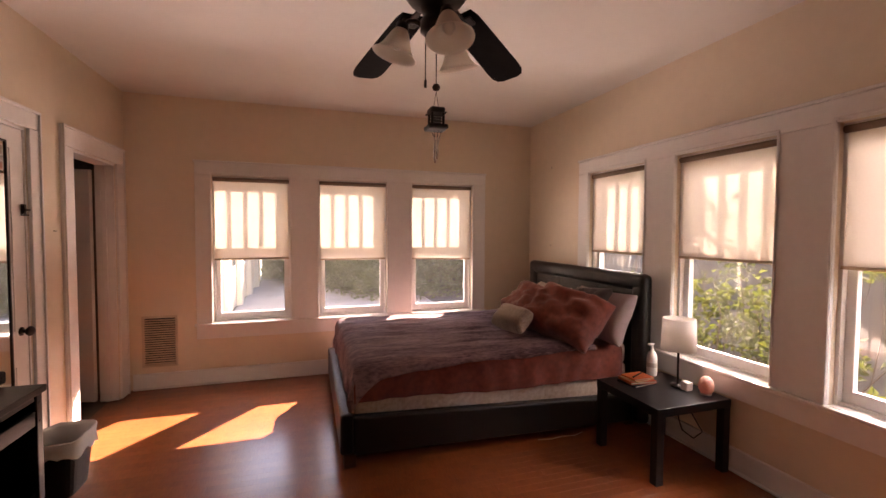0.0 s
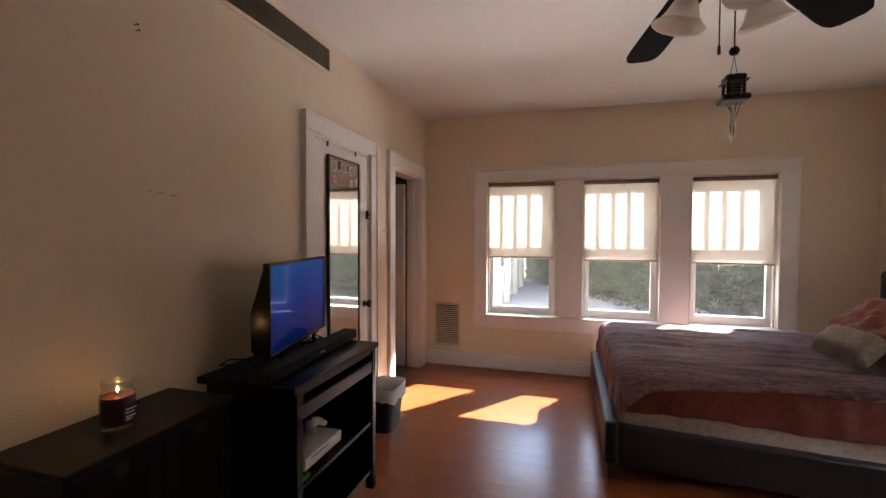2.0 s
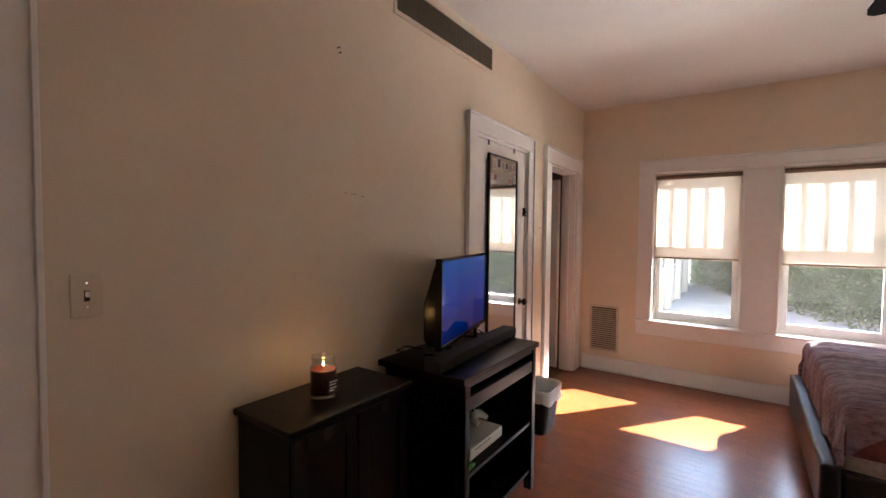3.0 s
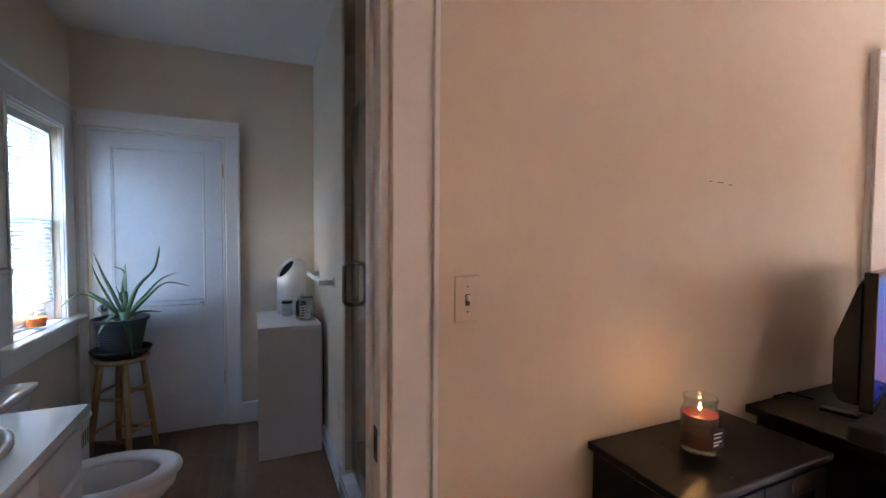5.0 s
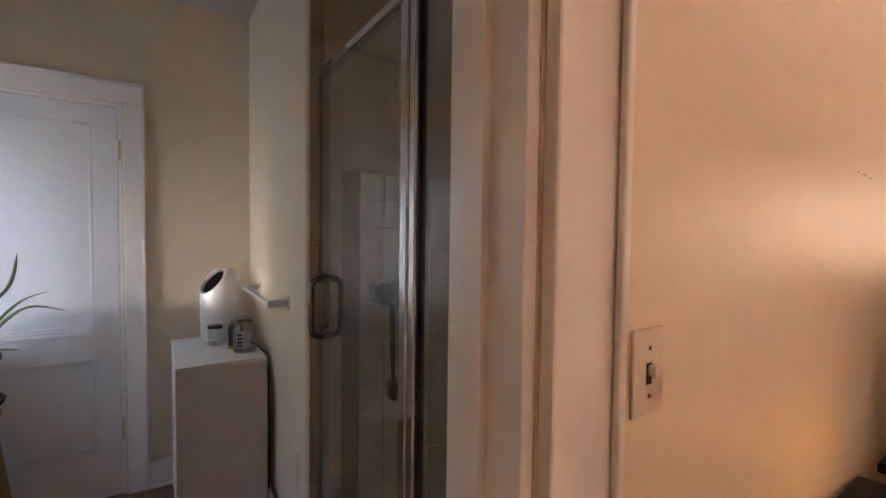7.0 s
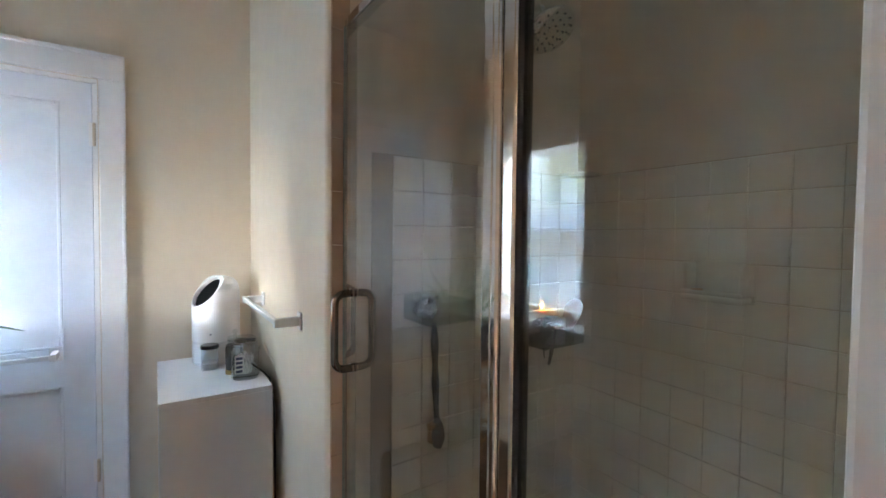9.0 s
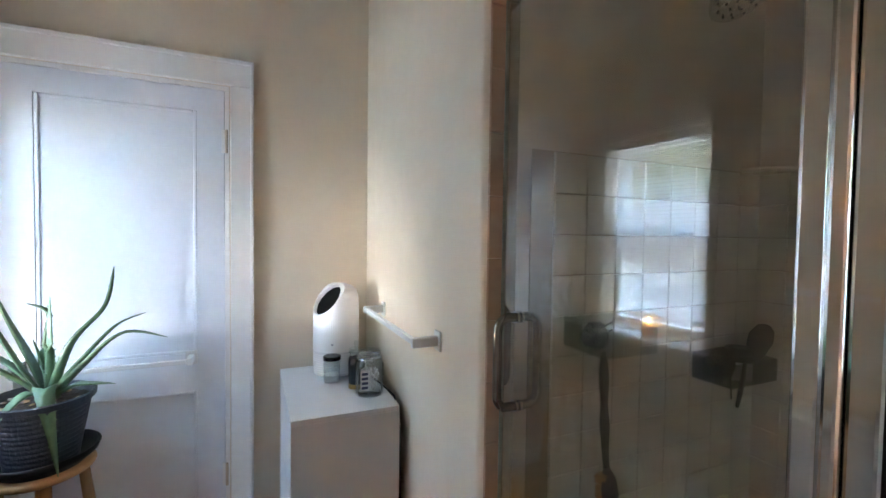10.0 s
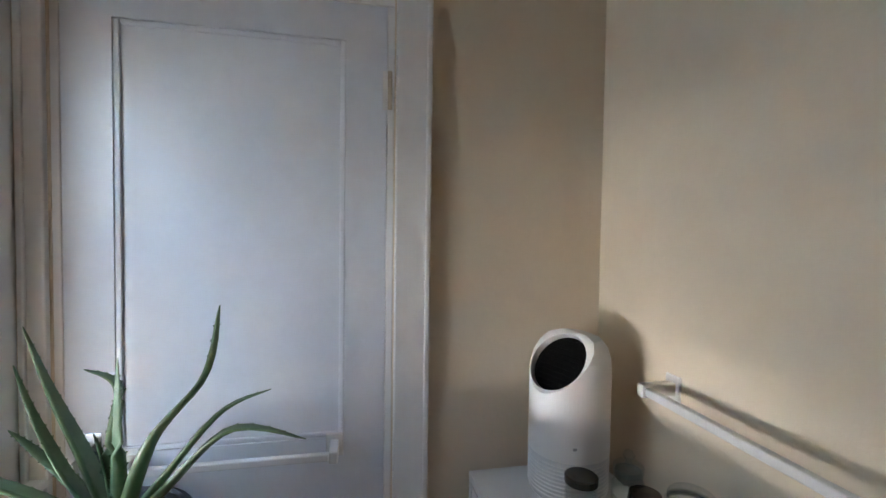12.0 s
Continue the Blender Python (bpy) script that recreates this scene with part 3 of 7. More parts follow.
part("pump", boxes((bx_ - 0.006, bx_ + 0.006, by_ - 0.006, by_ + 0.006, TT + 0.18, TT + 0.215), (bx_ - 0.035, bx_ + 0.012, by_ - 0.008, by_ + 0.008, TT + 0.212, TT + 0.225), bevel=0.003), M_LOTION, bottle)
part("label_mark", turned([(0.0345, 0.06), (0.0347, 0.075), (0.0345, 0.09)], (bx_, by_, TT), 24), material("brown_label_print", (0.5, 0.44, 0.38)), bottle)
for k, (c, w, d, h, a) in enumerate((((0.05, 0.05, 0.06), 0.20, 0.15, 0.012, 8), ((0.55, 0.10, 0.03), 0.19, 0.14, 0.016, -6), ((0.5, 0.36, 0.2), 0.17, 0.13, 0.008, 14), ((0.62, 0.14, 0.04), 0.16, 0.12, 0.010, 3))):
    z = TT + (0, 0.0122, 0.0284, 0.0366)[k]
    bk = thing("book", (3.62, 2.43, z), ("dark paperback book lying on the side table", "orange paperback book in a small stack", "cream notebook in a small stack of books", "orange notebook on top of a stack")[k], "book", "stack of books")
    part("cover", boxes((3.62 - w / 2, 3.62 + w / 2, 2.43 - d / 2, 2.43 + d / 2, z, z + 0.002), (3.62 - w / 2, 3.62 + w / 2, 2.43 - d / 2, 2.43 + d / 2, z + h - 0.002, z + h), (3.62 - w / 2, 3.62 - w / 2 + 0.002, 2.43 - d / 2, 2.43 + d / 2, z + 0.002, z + h - 0.002)), material("book_cover_paper", c, rough=0.5), bk)
    part("pages", boxes((3.62 - w / 2 + 0.003, 3.62 + w / 2 - 0.003, 2.43 - d / 2 + 0.003, 2.43 + d / 2 - 0.003, z + 0.0021, z + h - 0.0021)), material("book_pages", (0.6, 0.54, 0.44), rough=0.9), bk)
    bk.rotation_euler.z = radians(a)
tagged(part("pen", tube([(3.56, 2.40, TT + 0.051), (3.68, 2.46, TT + 0.051)], 0.0045, 8), M_DARK), "dark pen lying on the notebook", "pen")
tagged(part("box", boxes((3.795, 3.845, 2.20, 2.25, TT, TT + 0.055), bevel=0.006), M_LOTION), "small white cardboard cube on the side table", "box")
M_SALT = material("pink_salt_crystal", (0.80, 0.50, 0.43), rough=0.5, vary=0.25, scale=20, bump=0.4, bump_scale=60)
M_SALT.node_tree.nodes["Principled BSDF"].inputs["Emission Color"].default_value = (1, 0.16, 0.10, 1)
M_SALT.node_tree.nodes["Principled BSDF"].inputs["Emission Strength"].default_value = 0.007
egg = thing("salt_lamp", (3.87, 2.13, TT), "small glowing pink egg-shaped salt lamp", "lamp")
part("lamp_foot", turned([(0, 0), (0.03, 0), (0.032, 0.012), (0, 0.012)], (3.87, 2.13, TT), 24), M_LOTION, egg)
part("stone", turned([(0, 0.012), (0.03, 0.0125), (0.042, 0.035), (0.044, 0.06), (0.036, 0.09), (0.02, 0.11), (0, 0.117)], (3.87, 2.13, TT), 24), M_SALT, egg, smooth=True)
# flexes under the table
part_c = tube([(3.80, 2.50, 0.395), (3.86, 2.40, 0.33), (3.95, 2.30, 0.25), (3.955, 2.22, 0.16), (3.95, 2.28, 0.09), (3.96, 2.38, 0.10), (3.97, 2.42, 0.16), (3.985, 2.44, 0.30)], 0.004, 8)
tagged(part("power_cable", part_c, M_LACK, smooth=True), "black power cable looping behind the side table", "cable")
tagged(part("wall_outlet", boxes((3.99, 4.0, 2.41, 2.48, 0.27, 0.385), bevel=0.003), M_TRIM), "white wall outlet behind the side table", "outlet")
tagged(part("charging_cable", tube([(3.42, 2.73, 0.003), (3.33, 2.70, 0.003), (3.24, 2.715, 0.003), (3.14, 2.70, 0.003), (3.05, 2.72, 0.003)], 0.0018, 6), M_LOTION, smooth=True), "thin white cable lying on the floor by the bed", "cable")

# ceiling fan
FX, FY = 2.09, 2.02
M_FAN = material("dark_walnut_blade", (0.006, 0.004, 0.0035), rough=0.85, spec=0.08, vary=0.3, scale=4, bump=0.05, stretch=(1, 6, 6))
M_FROST = cloth_through("frosted_alabaster_glass", (0.84, 0.80, 0.75), (0.92, 0.87, 0.8), 0.45)
fan = thing("ceiling_fan", (FX, FY, CEIL), "dark bronze four-blade ceiling fan with frosted glass bell lights, off", "ceiling fan")
part("canopy", turned([(0, 0), (0.085, 0), (0.08, -0.025), (0.05, -0.04), (0, -0.04)], (FX, FY, CEIL), 28), M_DARK, fan, smooth=True)
part("motor_housing", turned([(0, 2.615), (0.07, 2.612), (0.13, 2.59), (0.15, 2.55), (0.15, 2.51), (0.12, 2.47), (0.07, 2.45), (0.055, 2.40), (0.07, 2.385), (0.07, 2.34), (0.03, 2.32), (0, 2.318)], (FX, FY, 0), 36), M_DARK, fan, smooth=True)
for turn in (36.5, 108.5, 216.5, 288.5):
    m = Matrix.Translation((FX, FY, 2.535)) @ Matrix.Rotation(radians(turn), 4, "Z") @ Matrix.Rotation(radians(14.5), 4, "Y") @ Matrix.Rotation(radians(-8), 4, "X")
    bm = bmesh.new()
    rows = []
    for x, w in ((0.19, 0.065), (0.23, 0.078), (0.35, 0.084), (0.5, 0.09), (0.66, 0.095), (0.71, 0.092), (0.742, 0.076), (0.756, 0.045)):
        rows.append([bm.verts.new((x, s * w, z)) for s, z in ((-1, -0.004), (1, -0.004), (1, 0.004), (-1, 0.004))])
    for a, b in zip(rows, rows[1:]):
        for i in range(4):
            bm.faces.new((a[i], a[(i + 1) % 4], b[(i + 1) % 4], b[i]))
    bm.faces.new(rows[0])
    bm.faces.new(rows[-1])
    bmesh.ops.transform(bm, matrix=m, verts=bm.verts)
    blade = part("blade", bm, M_FAN, fan)
    bm = boxes((0.10, 0.26, -0.018, 0.018, -0.016, -0.006), (0.21, 0.27, -0.05, 0.05, -0.014, -0.0055), bevel=0.004)
    bmesh.ops.transform(bm, matrix=m, verts=bm.verts)
    part("blade_iron", bm, M_DARK, blade)
for a in (164, 38, 272):
    c, s = math.cos(radians(a)), math.sin(radians(a))
    arm = part("lamp_arm", tube([(FX + c * r, FY + s * r, z) for r, z in ((0.05, 2.36), (0.09, 2.385), (0.12, 2.385), (0.145, 2.36))], 0.012, 10), M_DARK, fan, smooth=True)
    m = Matrix.Rotation(radians(a), 4, "Z") @ Matrix.Rotation(radians(-16), 4, "Y")
    at = (FX + c * 0.145, FY + s * 0.145, 2.375)
    part("socket", turned([(0, 0.0), (0.026, 0.0), (0.03, -0.035), (0.024, -0.04), (0, -0.04)], at, 20, m), M_DARK, arm, smooth=True)
    prof = [(r * 1.17, z * 1.12) for r, z in ((0.024, -0.025), (0.036, -0.045), (0.048, -0.075), (0.058, -0.10), (0.074, -0.122), (0.088, -0.132), (0.085, -0.134), (0.070, -0.122), (0.053, -0.098), (0.043, -0.073), (0.032, -0.045), (0.021, -0.025))]
    part("glass_bell", turned(prof, at, 36, m), M_FROST, arm, "frosted alabaster glass bell", smooth=True)
    part("bulb", turned([(0, -0.04), (0.013, -0.042), (0.014, -0.06), (0.026, -0.085), (0.026, -0.10), (0.015, -0.118), (0, -0.122)], at, 18, m), M_LOTION, arm, "white unlit bulb", smooth=True)
for dx, dy, l in ((-0.045, 0.01, 0.205), (0.0, -0.01, 0.225)):
    ch = part("pull_chain", tube([(FX + dx, FY + dy, 2.33), (FX + dx, FY + dy, 2.33 - l)], 0.0024, 6), M_DARK, fan)
part("pull_weight", turned([(0, 0), (0.006, 0), (0.007, -0.033), (0, -0.033)], (FX - 0.045, FY + 0.01, 2.125), 10), M_DARK, fan)
part("pull_ball", turned([(0, 0), (0.013, -0.004), (0.019, -0.017), (0.013, -0.03), (0, -0.034)], (FX, FY - 0.01, 2.108), 14), M_DARK, fan, smooth=True)
# wind chime on the pull chain
cx, cy = FX, FY - 0.01
M_CHIME = material("dark_chime_wood", (0.02, 0.014, 0.012), rough=0.6, vary=0.3)
chime = thing("wind_chime", (cx, cy, 2.07), "small dark wooden pagoda wind chime hanging on the fan chain", "wind chime")
for s in (-1, 1):
    part("string", tube([(cx, cy, 2.0720), (cx + s * 0.012, cy, 2.0000)], 0.0012, 5), M_DARK, chime)
part("roof", boxes((cx - 0.034, cx + 0.034, cy - 0.034, cy + 0.034, 1.9770, 1.9990), bevel=0.006, seg=1), M_CHIME, chime)
part("roof_edge", boxes((cx - 0.040, cx + 0.040, cy - 0.040, cy + 0.040, 1.9730, 1.9765)), M_CHIME, chime)
for s in (-1, 1):
    for q in (-1, 1):
        box("post", (cx + s * 0.026 - 0.005, cx + s * 0.026 + 0.005, cy + q * 0.026 - 0.005, cy + q * 0.026 + 0.005, 1.9220, 1.9730), M_CHIME, chime, 0.001)
for z in (1.9350, 1.9470, 1.9590):
    box("lattice", (cx - 0.022, cx + 0.022, cy - 0.022, cy + 0.022, z, z + 0.005), M_CHIME, chime, 0.001)
part("chime_base", boxes((cx - 0.046, cx + 0.046, cy - 0.046, cy + 0.046, 1.9000, 1.9220), bevel=0.006, seg=1), M_CHIME, chime)
for k, (dx, dy, l) in enumerate(((-0.02, 0.0, 0.10), (-0.004, 0.018, 0.11), (0.006, -0.014, 0.095), (0.022, 0.006, 0.08))):
    part("chime_tube", tube([(cx + dx * 1.2, cy + dy, 1.9000), (cx + dx * 0.4, cy + dy * 0.5, 1.8650 - 0.01 * k), (cx + dx * 0.4, cy + dy * 0.5, 1.8650 - l)], [0.0012, 0.0035, 0.0035], 8), M_METAL, chime, smooth=True)

# ---- west wall of the bedroom ----
# door with the mirror
door1 = tagged(new("door_1"), "white painted panel door with a hanging mirror", "door", kind="structure")


def door_leaf(root, side, u0, u1, z0, z1, panels, w0, w1, margin=0.11, mat=None):
    """Stiles and rails round sunken panels with a bead; w0 is the room face."""
    at = facing(side)
    mat = mat or M_TRIM
    us, vs = [u0, u1], [z0, z1]
    holes = [(u0 + margin, u1 - margin, a, b) for a, b in panels]
    for a, b, c, d in holes:
        us += [a, b]
        vs += [c, d]
    us, vs = sorted(set(us)), sorted(set(vs))
    spans = []
    for i in range(len(us) - 1):
        for j in range(len(vs) - 1):
            cu, cv = (us[i] + us[i + 1]) / 2, (vs[j] + vs[j + 1]) / 2
            if not any(a < cu < b and c < cv < d for a, b, c, d in holes):
                spans.append(at(us[i], us[i + 1], w0, w1, vs[j], vs[j + 1]))
    bm = boxes(*spans)
    bmesh.ops.remove_doubles(bm, verts=bm.verts, dist=1e-5)
    part("leaf", bm, mat, root)
    for a, b, c, d in holes:
        box("panel", at(a, b, w0 + 0.012, w1 - 0.004, c, d), mat, root, 0)
        bead = boxes(at(a, a + 0.014, w0 + 0.003, w0 + 0.012, c, d), at(b - 0.014, b, w0 + 0.003, w0 + 0.012, c, d), at(a + 0.014, b - 0.014, w0 + 0.003, w0 + 0.012, c, c + 0.014), at(a + 0.014, b - 0.014, w0 + 0.003, w0 + 0.012, d - 0.014, d), bevel=0.004)
        part("bead", bead, mat, root)


door_leaf(door1, "w", 2.459, 3.187, 0.008, 1.999, [(0.2, 0.68), (0.88, 1.885)], 0.006, 0.046)
KNOB = [(0, 0.062), (0.016, 0.06), (0.026, 0.05), (0.028, 0.04), (0.02, 0.028), (0.01, 0.024), (0.01, 0.008), (0.024, 0.006), (0.024, 0), (0, 0)]
part("knob", turned(KNOB, (-0.006, 3.125, 0.870), 24, Matrix.Rotation(radians(90), 4, "Y")), M_DARK, door1, "dark bronze knob", smooth=True)
part("hook", boxes((-0.006, 0.012, 3.155, 3.175, 1.53, 1.585), (0.010, 0.03, 3.15, 3.18, 1.548, 1.558), (-0.004, 0.024, 3.15, 3.175, 1.52, 1.528), bevel=0.002), M_DARK, door1, "dark metal latch hook")
for y in (2.60, 2.98):
    part("over_door_hook", boxes((0.0, 0.004, y - 0.010, y + 0.010, 1.97, 2.003), bevel=0.001), M_DARK, door1, "black over-door hook")
M_MIRROR = material("mirror_silver", (0.86, 0.87, 0.86), rough=0.03, metal=1.0, vary=0.02)
mirror = thing("mirror", (0.02, 2.82, 1.2), "tall narrow black-framed door mirror with photos along its top", "mirror")
MY0, MY1, MZ0, MZ1 = 2.592, 3.017, 0.58, 1.918
part("glass", boxes((-0.001, 0.010, MY0 + 0.012, MY1 - 0.012, MZ0 + 0.012, MZ1 - 0.012)), M_MIRROR, mirror)
for s in ((-0.004, 0.016, MY0, MY0 + 0.0119, MZ0, MZ1), (-0.004, 0.016, MY1 - 0.0119, MY1, MZ0, MZ1), (-0.004, 0.016, MY0 + 0.012, MY1 - 0.012, MZ1 - 0.0119, MZ1), (-0.004, 0.016, MY0 + 0.012, MY1 - 0.012, MZ0, MZ0 + 0.0119)):
    box("mirror_frame", s, M_LACK, mirror, 0.002)
for k, (y, z, w, h, c) in enumerate(((2.64, 1.815, 0.055, 0.075, (0.5, 0.42, 0.38)), (2.705, 1.83, 0.05, 0.07, (0.06, 0.05, 0.05)), (2.765, 1.825, 0.05, 0.06, (0.35, 0.33, 0.32)), (2.82, 1.83, 0.045, 0.055, (0.12, 0.10, 0.10)), (2.875, 1.815, 0.055, 0.065, (0.45, 0.3, 0.28)), (2.94, 1.83, 0.05, 0.06, (0.5, 0.36, 0.3)), (2.65, 1.745, 0.05, 0.045, (0.6, 0.2, 0.17)), (2.88, 1.735, 0.04, 0.05, (0.62, 0.25, 0.2)), (2.95, 1.75, 0.04, 0.05, (0.65, 0.3, 0.25)))):
    ph = part("photo", boxes((0.0101, 0.0115, y, y + w, z, z + h)), material("photo_border_paper", (0.6, 0.56, 0.52), rough=0.4), mirror, "small photo print tucked on the mirror")
    part("picture", boxes((0.0116, 0.0122, y + 0.006, y + w - 0.006, z + 0.008, z + h - 0.006)), material("photo_print", c, rough=0.3, vary=0.5, scale=40), ph)

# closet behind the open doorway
# closet walls coloured dark so the interior reads as unlit
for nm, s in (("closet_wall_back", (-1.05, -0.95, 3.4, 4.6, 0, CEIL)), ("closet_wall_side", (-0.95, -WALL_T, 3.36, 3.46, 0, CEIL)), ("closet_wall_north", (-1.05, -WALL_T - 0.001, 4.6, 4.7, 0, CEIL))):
    tagged(part(nm, boxes(s), M_UNLIT_WALL), "plain closet wall coloured dark for shade", "wall", kind="structure")
tagged(part("closet_floor", boxes((-0.95, -0.07, 3.46, 4.6, -0.1, -0.001)), M_WOODFOOT), "dark wooden closet floor", "floor", kind="structure")
door2 = tagged(new("door_2"), "white painted closet door standing half open inwards", "door", kind="structure")
bm = boxes((-0.70, -0.055, 0, 0.036, 0.012, 1.935), bevel=0.003)
bmesh.ops.transform(bm, matrix=Matrix.Translation((-0.10, 4.372, 0)) @ Matrix.Rotation(radians(-14), 4, "Z") @ Matrix.Translation((0, -0.036, 0)), verts=bm.verts)
part("leaf", bm, M_TRIM, door2)
for z in (0.30, 1.68):
    part("hinge", boxes((-0.128, -0.092, 4.362, 4.374, z, z + 0.09), bevel=0.002), M_TRIM, door2, "painted hinge")

# grilles
M_GRILLE = material("cream_grille_paint", (0.62, 0.51, 0.38), rough=0.5, vary=0.1)
M_SLOT = material("dark_duct", (0.03, 0.022, 0.016), rough=0.8)
grille = thing("air_return_grille", (0.245, NORTH, 0.2), "cream painted metal return grille low on the wall", "air vent")
for s in ((0.105, 0.390, NORTH - 0.010, NORTH, 0.645, 0.668), (0.105, 0.390, NORTH - 0.010, NORTH, 0.200, 0.222), (0.105, 0.128, NORTH - 0.010, NORTH, 0.2221, 0.6449), (0.368, 0.390, NORTH - 0.010, NORTH, 0.2221, 0.6449)):
    box("frame", s, M_GRILLE, grille, 0.003)
part("backing", boxes((0.128, 0.368, NORTH - 0.002, NORTH - 0.0005, 0.222, 0.645)), M_SLOT, grille)
for k in range(20):
    z = 0.232 + k * 0.0208
    bm = boxes((0.1285, 0.3675, -0.0075, 0.0075, -0.0012, 0.0012))
    bmesh.ops.transform(bm, matrix=Matrix.Translation((0, NORTH - 0.009, z)) @ Matrix.Rotation(radians(42), 4, "X"), verts=bm.verts)
    part("slat", bm, M_GRILLE, grille)
M_VENT = material("olive_grey_vent", (0.19, 0.165, 0.12), rough=0.6, vary=0.2)
vent = thing("ceiling_register", (0, 2.17, 2.5), "long olive metal air register high on the wall", "air vent")
part("backing", boxes((0.0005, 0.003, 1.68, 2.615, 2.448, 2.585)), M_SLOT, vent)
for s in ((0.0005, 0.014, 1.66, 2.635, 2.425, 2.447), (0.0005, 0.012, 1.66, 2.635, 2.586, 2.597), (0.0005, 0.012, 2.6161, 2.635, 2.4471, 2.5859), (0.0005, 0.012, 1.66, 1.6799, 2.4471, 2.5859)):
    box("frame", s, M_WALL, vent, 0.002, "cream painted frame")
for k in range(62):
    y = 1.688 + k * 0.01505
    part("slat", boxes((0.003, 0.011, y, y + 0.0045, 2.448, 2.585)), M_VENT, vent)

# switch, nails and scratches
switch = thing("light_switch", (0, 0.483, 1.22), "cream toggle light switch plate on the wall", "light switch")
box("plate", (0, 0.006, 0.449, 0.517, 1.165, 1.279), material("ivory_plastic", (0.68, 0.58, 0.45), rough=0.35, vary=0.03), switch, 0.003)
box("slot", (0.0061, 0.0066, 0.477, 0.489, 1.206, 1.234), M_SLOT, switch, 0)
part("toggle", boxes((0.0065, 0.018, 0.479, 0.487, 1.218, 1.232), bevel=0.002), M_TRIM, switch)
for z in (1.191, 1.253):
    part("screw", turned([(0, 0.001), (0.003, 0.001), (0.003, 0), (0, 0)], (0.006, 0.483, z), 10, Matrix.Rotation(radians(90), 4, "Y")), M_METAL, switch)


def nail(p, d):
    q = Vector(p) + Vector(d) * 0.014
    tagged(part("nail", tube([p, q, q + Vector(d) * 0.003], [0.0016, 0.0016, 0.0045], 8), M_DARK), "small dark nail stuck in the painted wall", "nail", "nails in the walls")


for p, d in (((0, 1.319, 2.143), (1, 0, 0)), ((0, 1.325, 2.125), (1, 0, 0)), ((EAST, 4.121, 2.121), (-1, 0, 0)), ((EAST, 4.131, 1.306), (-1, 0, 0)), ((0, 3.46, 0.885 + 0.55), (1, 0, 0))):
    nail(p, d)
for y, z, l in ((1.40, 1.553, 0.028), (1.455, 1.548, 0.022), (1.36, 1.555, 0.012)):
    tagged(part("scratch", boxes((0.0, 0.0012, y, y + l, z, z + 0.002)), M_DARK), "thin dark scratch in the wall paint", "scratch", "scratches in the wall")
for y, z in ((0.95, 1.30), (1.05, 1.12), (0.62, 1.34), (1.62, 1.47)):
    tagged(part("wall_mark", boxes((0.0, 0.001, y, y + 0.002, z, z + 0.002)), M_GRILLE), "tiny dark mark on the wall paint", "mark", "scratches in the wall")

# media stand
ST0, ST1, SX0, SX1, SH = 1.57, 2.29, 0.045, 0.485, 0.805
stand = thing("media_stand", (0.27, 1.93, 0), "black wooden media stand with open shelves below the television", "media stand")
box("top", (SX0 - 0.02, SX1 + 0.012, ST0 - 0.03, ST1 + 0.012, SH - 0.028, SH), M_BLACKWOOD, stand, 0.004)
for y in (ST0, ST1 - 0.04):
    for x in (SX0, SX1 - 0.045):
        box("leg", (x, x + 0.045, y, y + 0.04, 0, SH - 0.029), M_BLACKWOOD, stand, 0.004)
    box("side_panel", (SX0 + 0.046, SX1 - 0.046, y + 0.01, y + 0.028, 0.09, SH - 0.03), M_BLACKWOOD, stand, 0.001)
box("front_rail", (SX1 - 0.03, SX1 - 0.006, ST0 + 0.041, ST1 - 0.041, SH - 0.055, SH - 0.029), M_BLACKWOOD, stand, 0.002)
box("front_rail", (SX1 - 0.028, SX1 - 0.004, ST0 + 0.041, ST1 - 0.041, SH - 0.155, SH - 0.095), M_BLACKWOOD, stand, 0.003)
box("back_panel", (SX0 + 0.004, SX0 + 0.012, ST0 + 0.041, ST1 - 0.041, 0.09, SH - 0.03), M_BLACKWOOD, stand, 0)
for z in (0.09, 0.355):
    box("shelf", (SX0 + 0.013, SX1 - 0.012, ST0 + 0.029, ST1 - 0.029, z, z + 0.02), M_BLACKWOOD, stand, 0.002)
for z in (SH - 0.065, SH - 0.14):
    for y in (ST0 + 0.02, ST1 - 0.02):
        part("bolt", turned([(0, 0.002), (0.006, 0.002), (0.006, 0), (0, 0)], (SX1, y, z), 12, Matrix.Rotation(radians(90), 4, "Y")), M_DARK, stand)
# television, turned a little into the room
M_TVBLACK = material("glossy_black_plastic", (0.01, 0.01, 0.011), rough=0.2, vary=0.1)


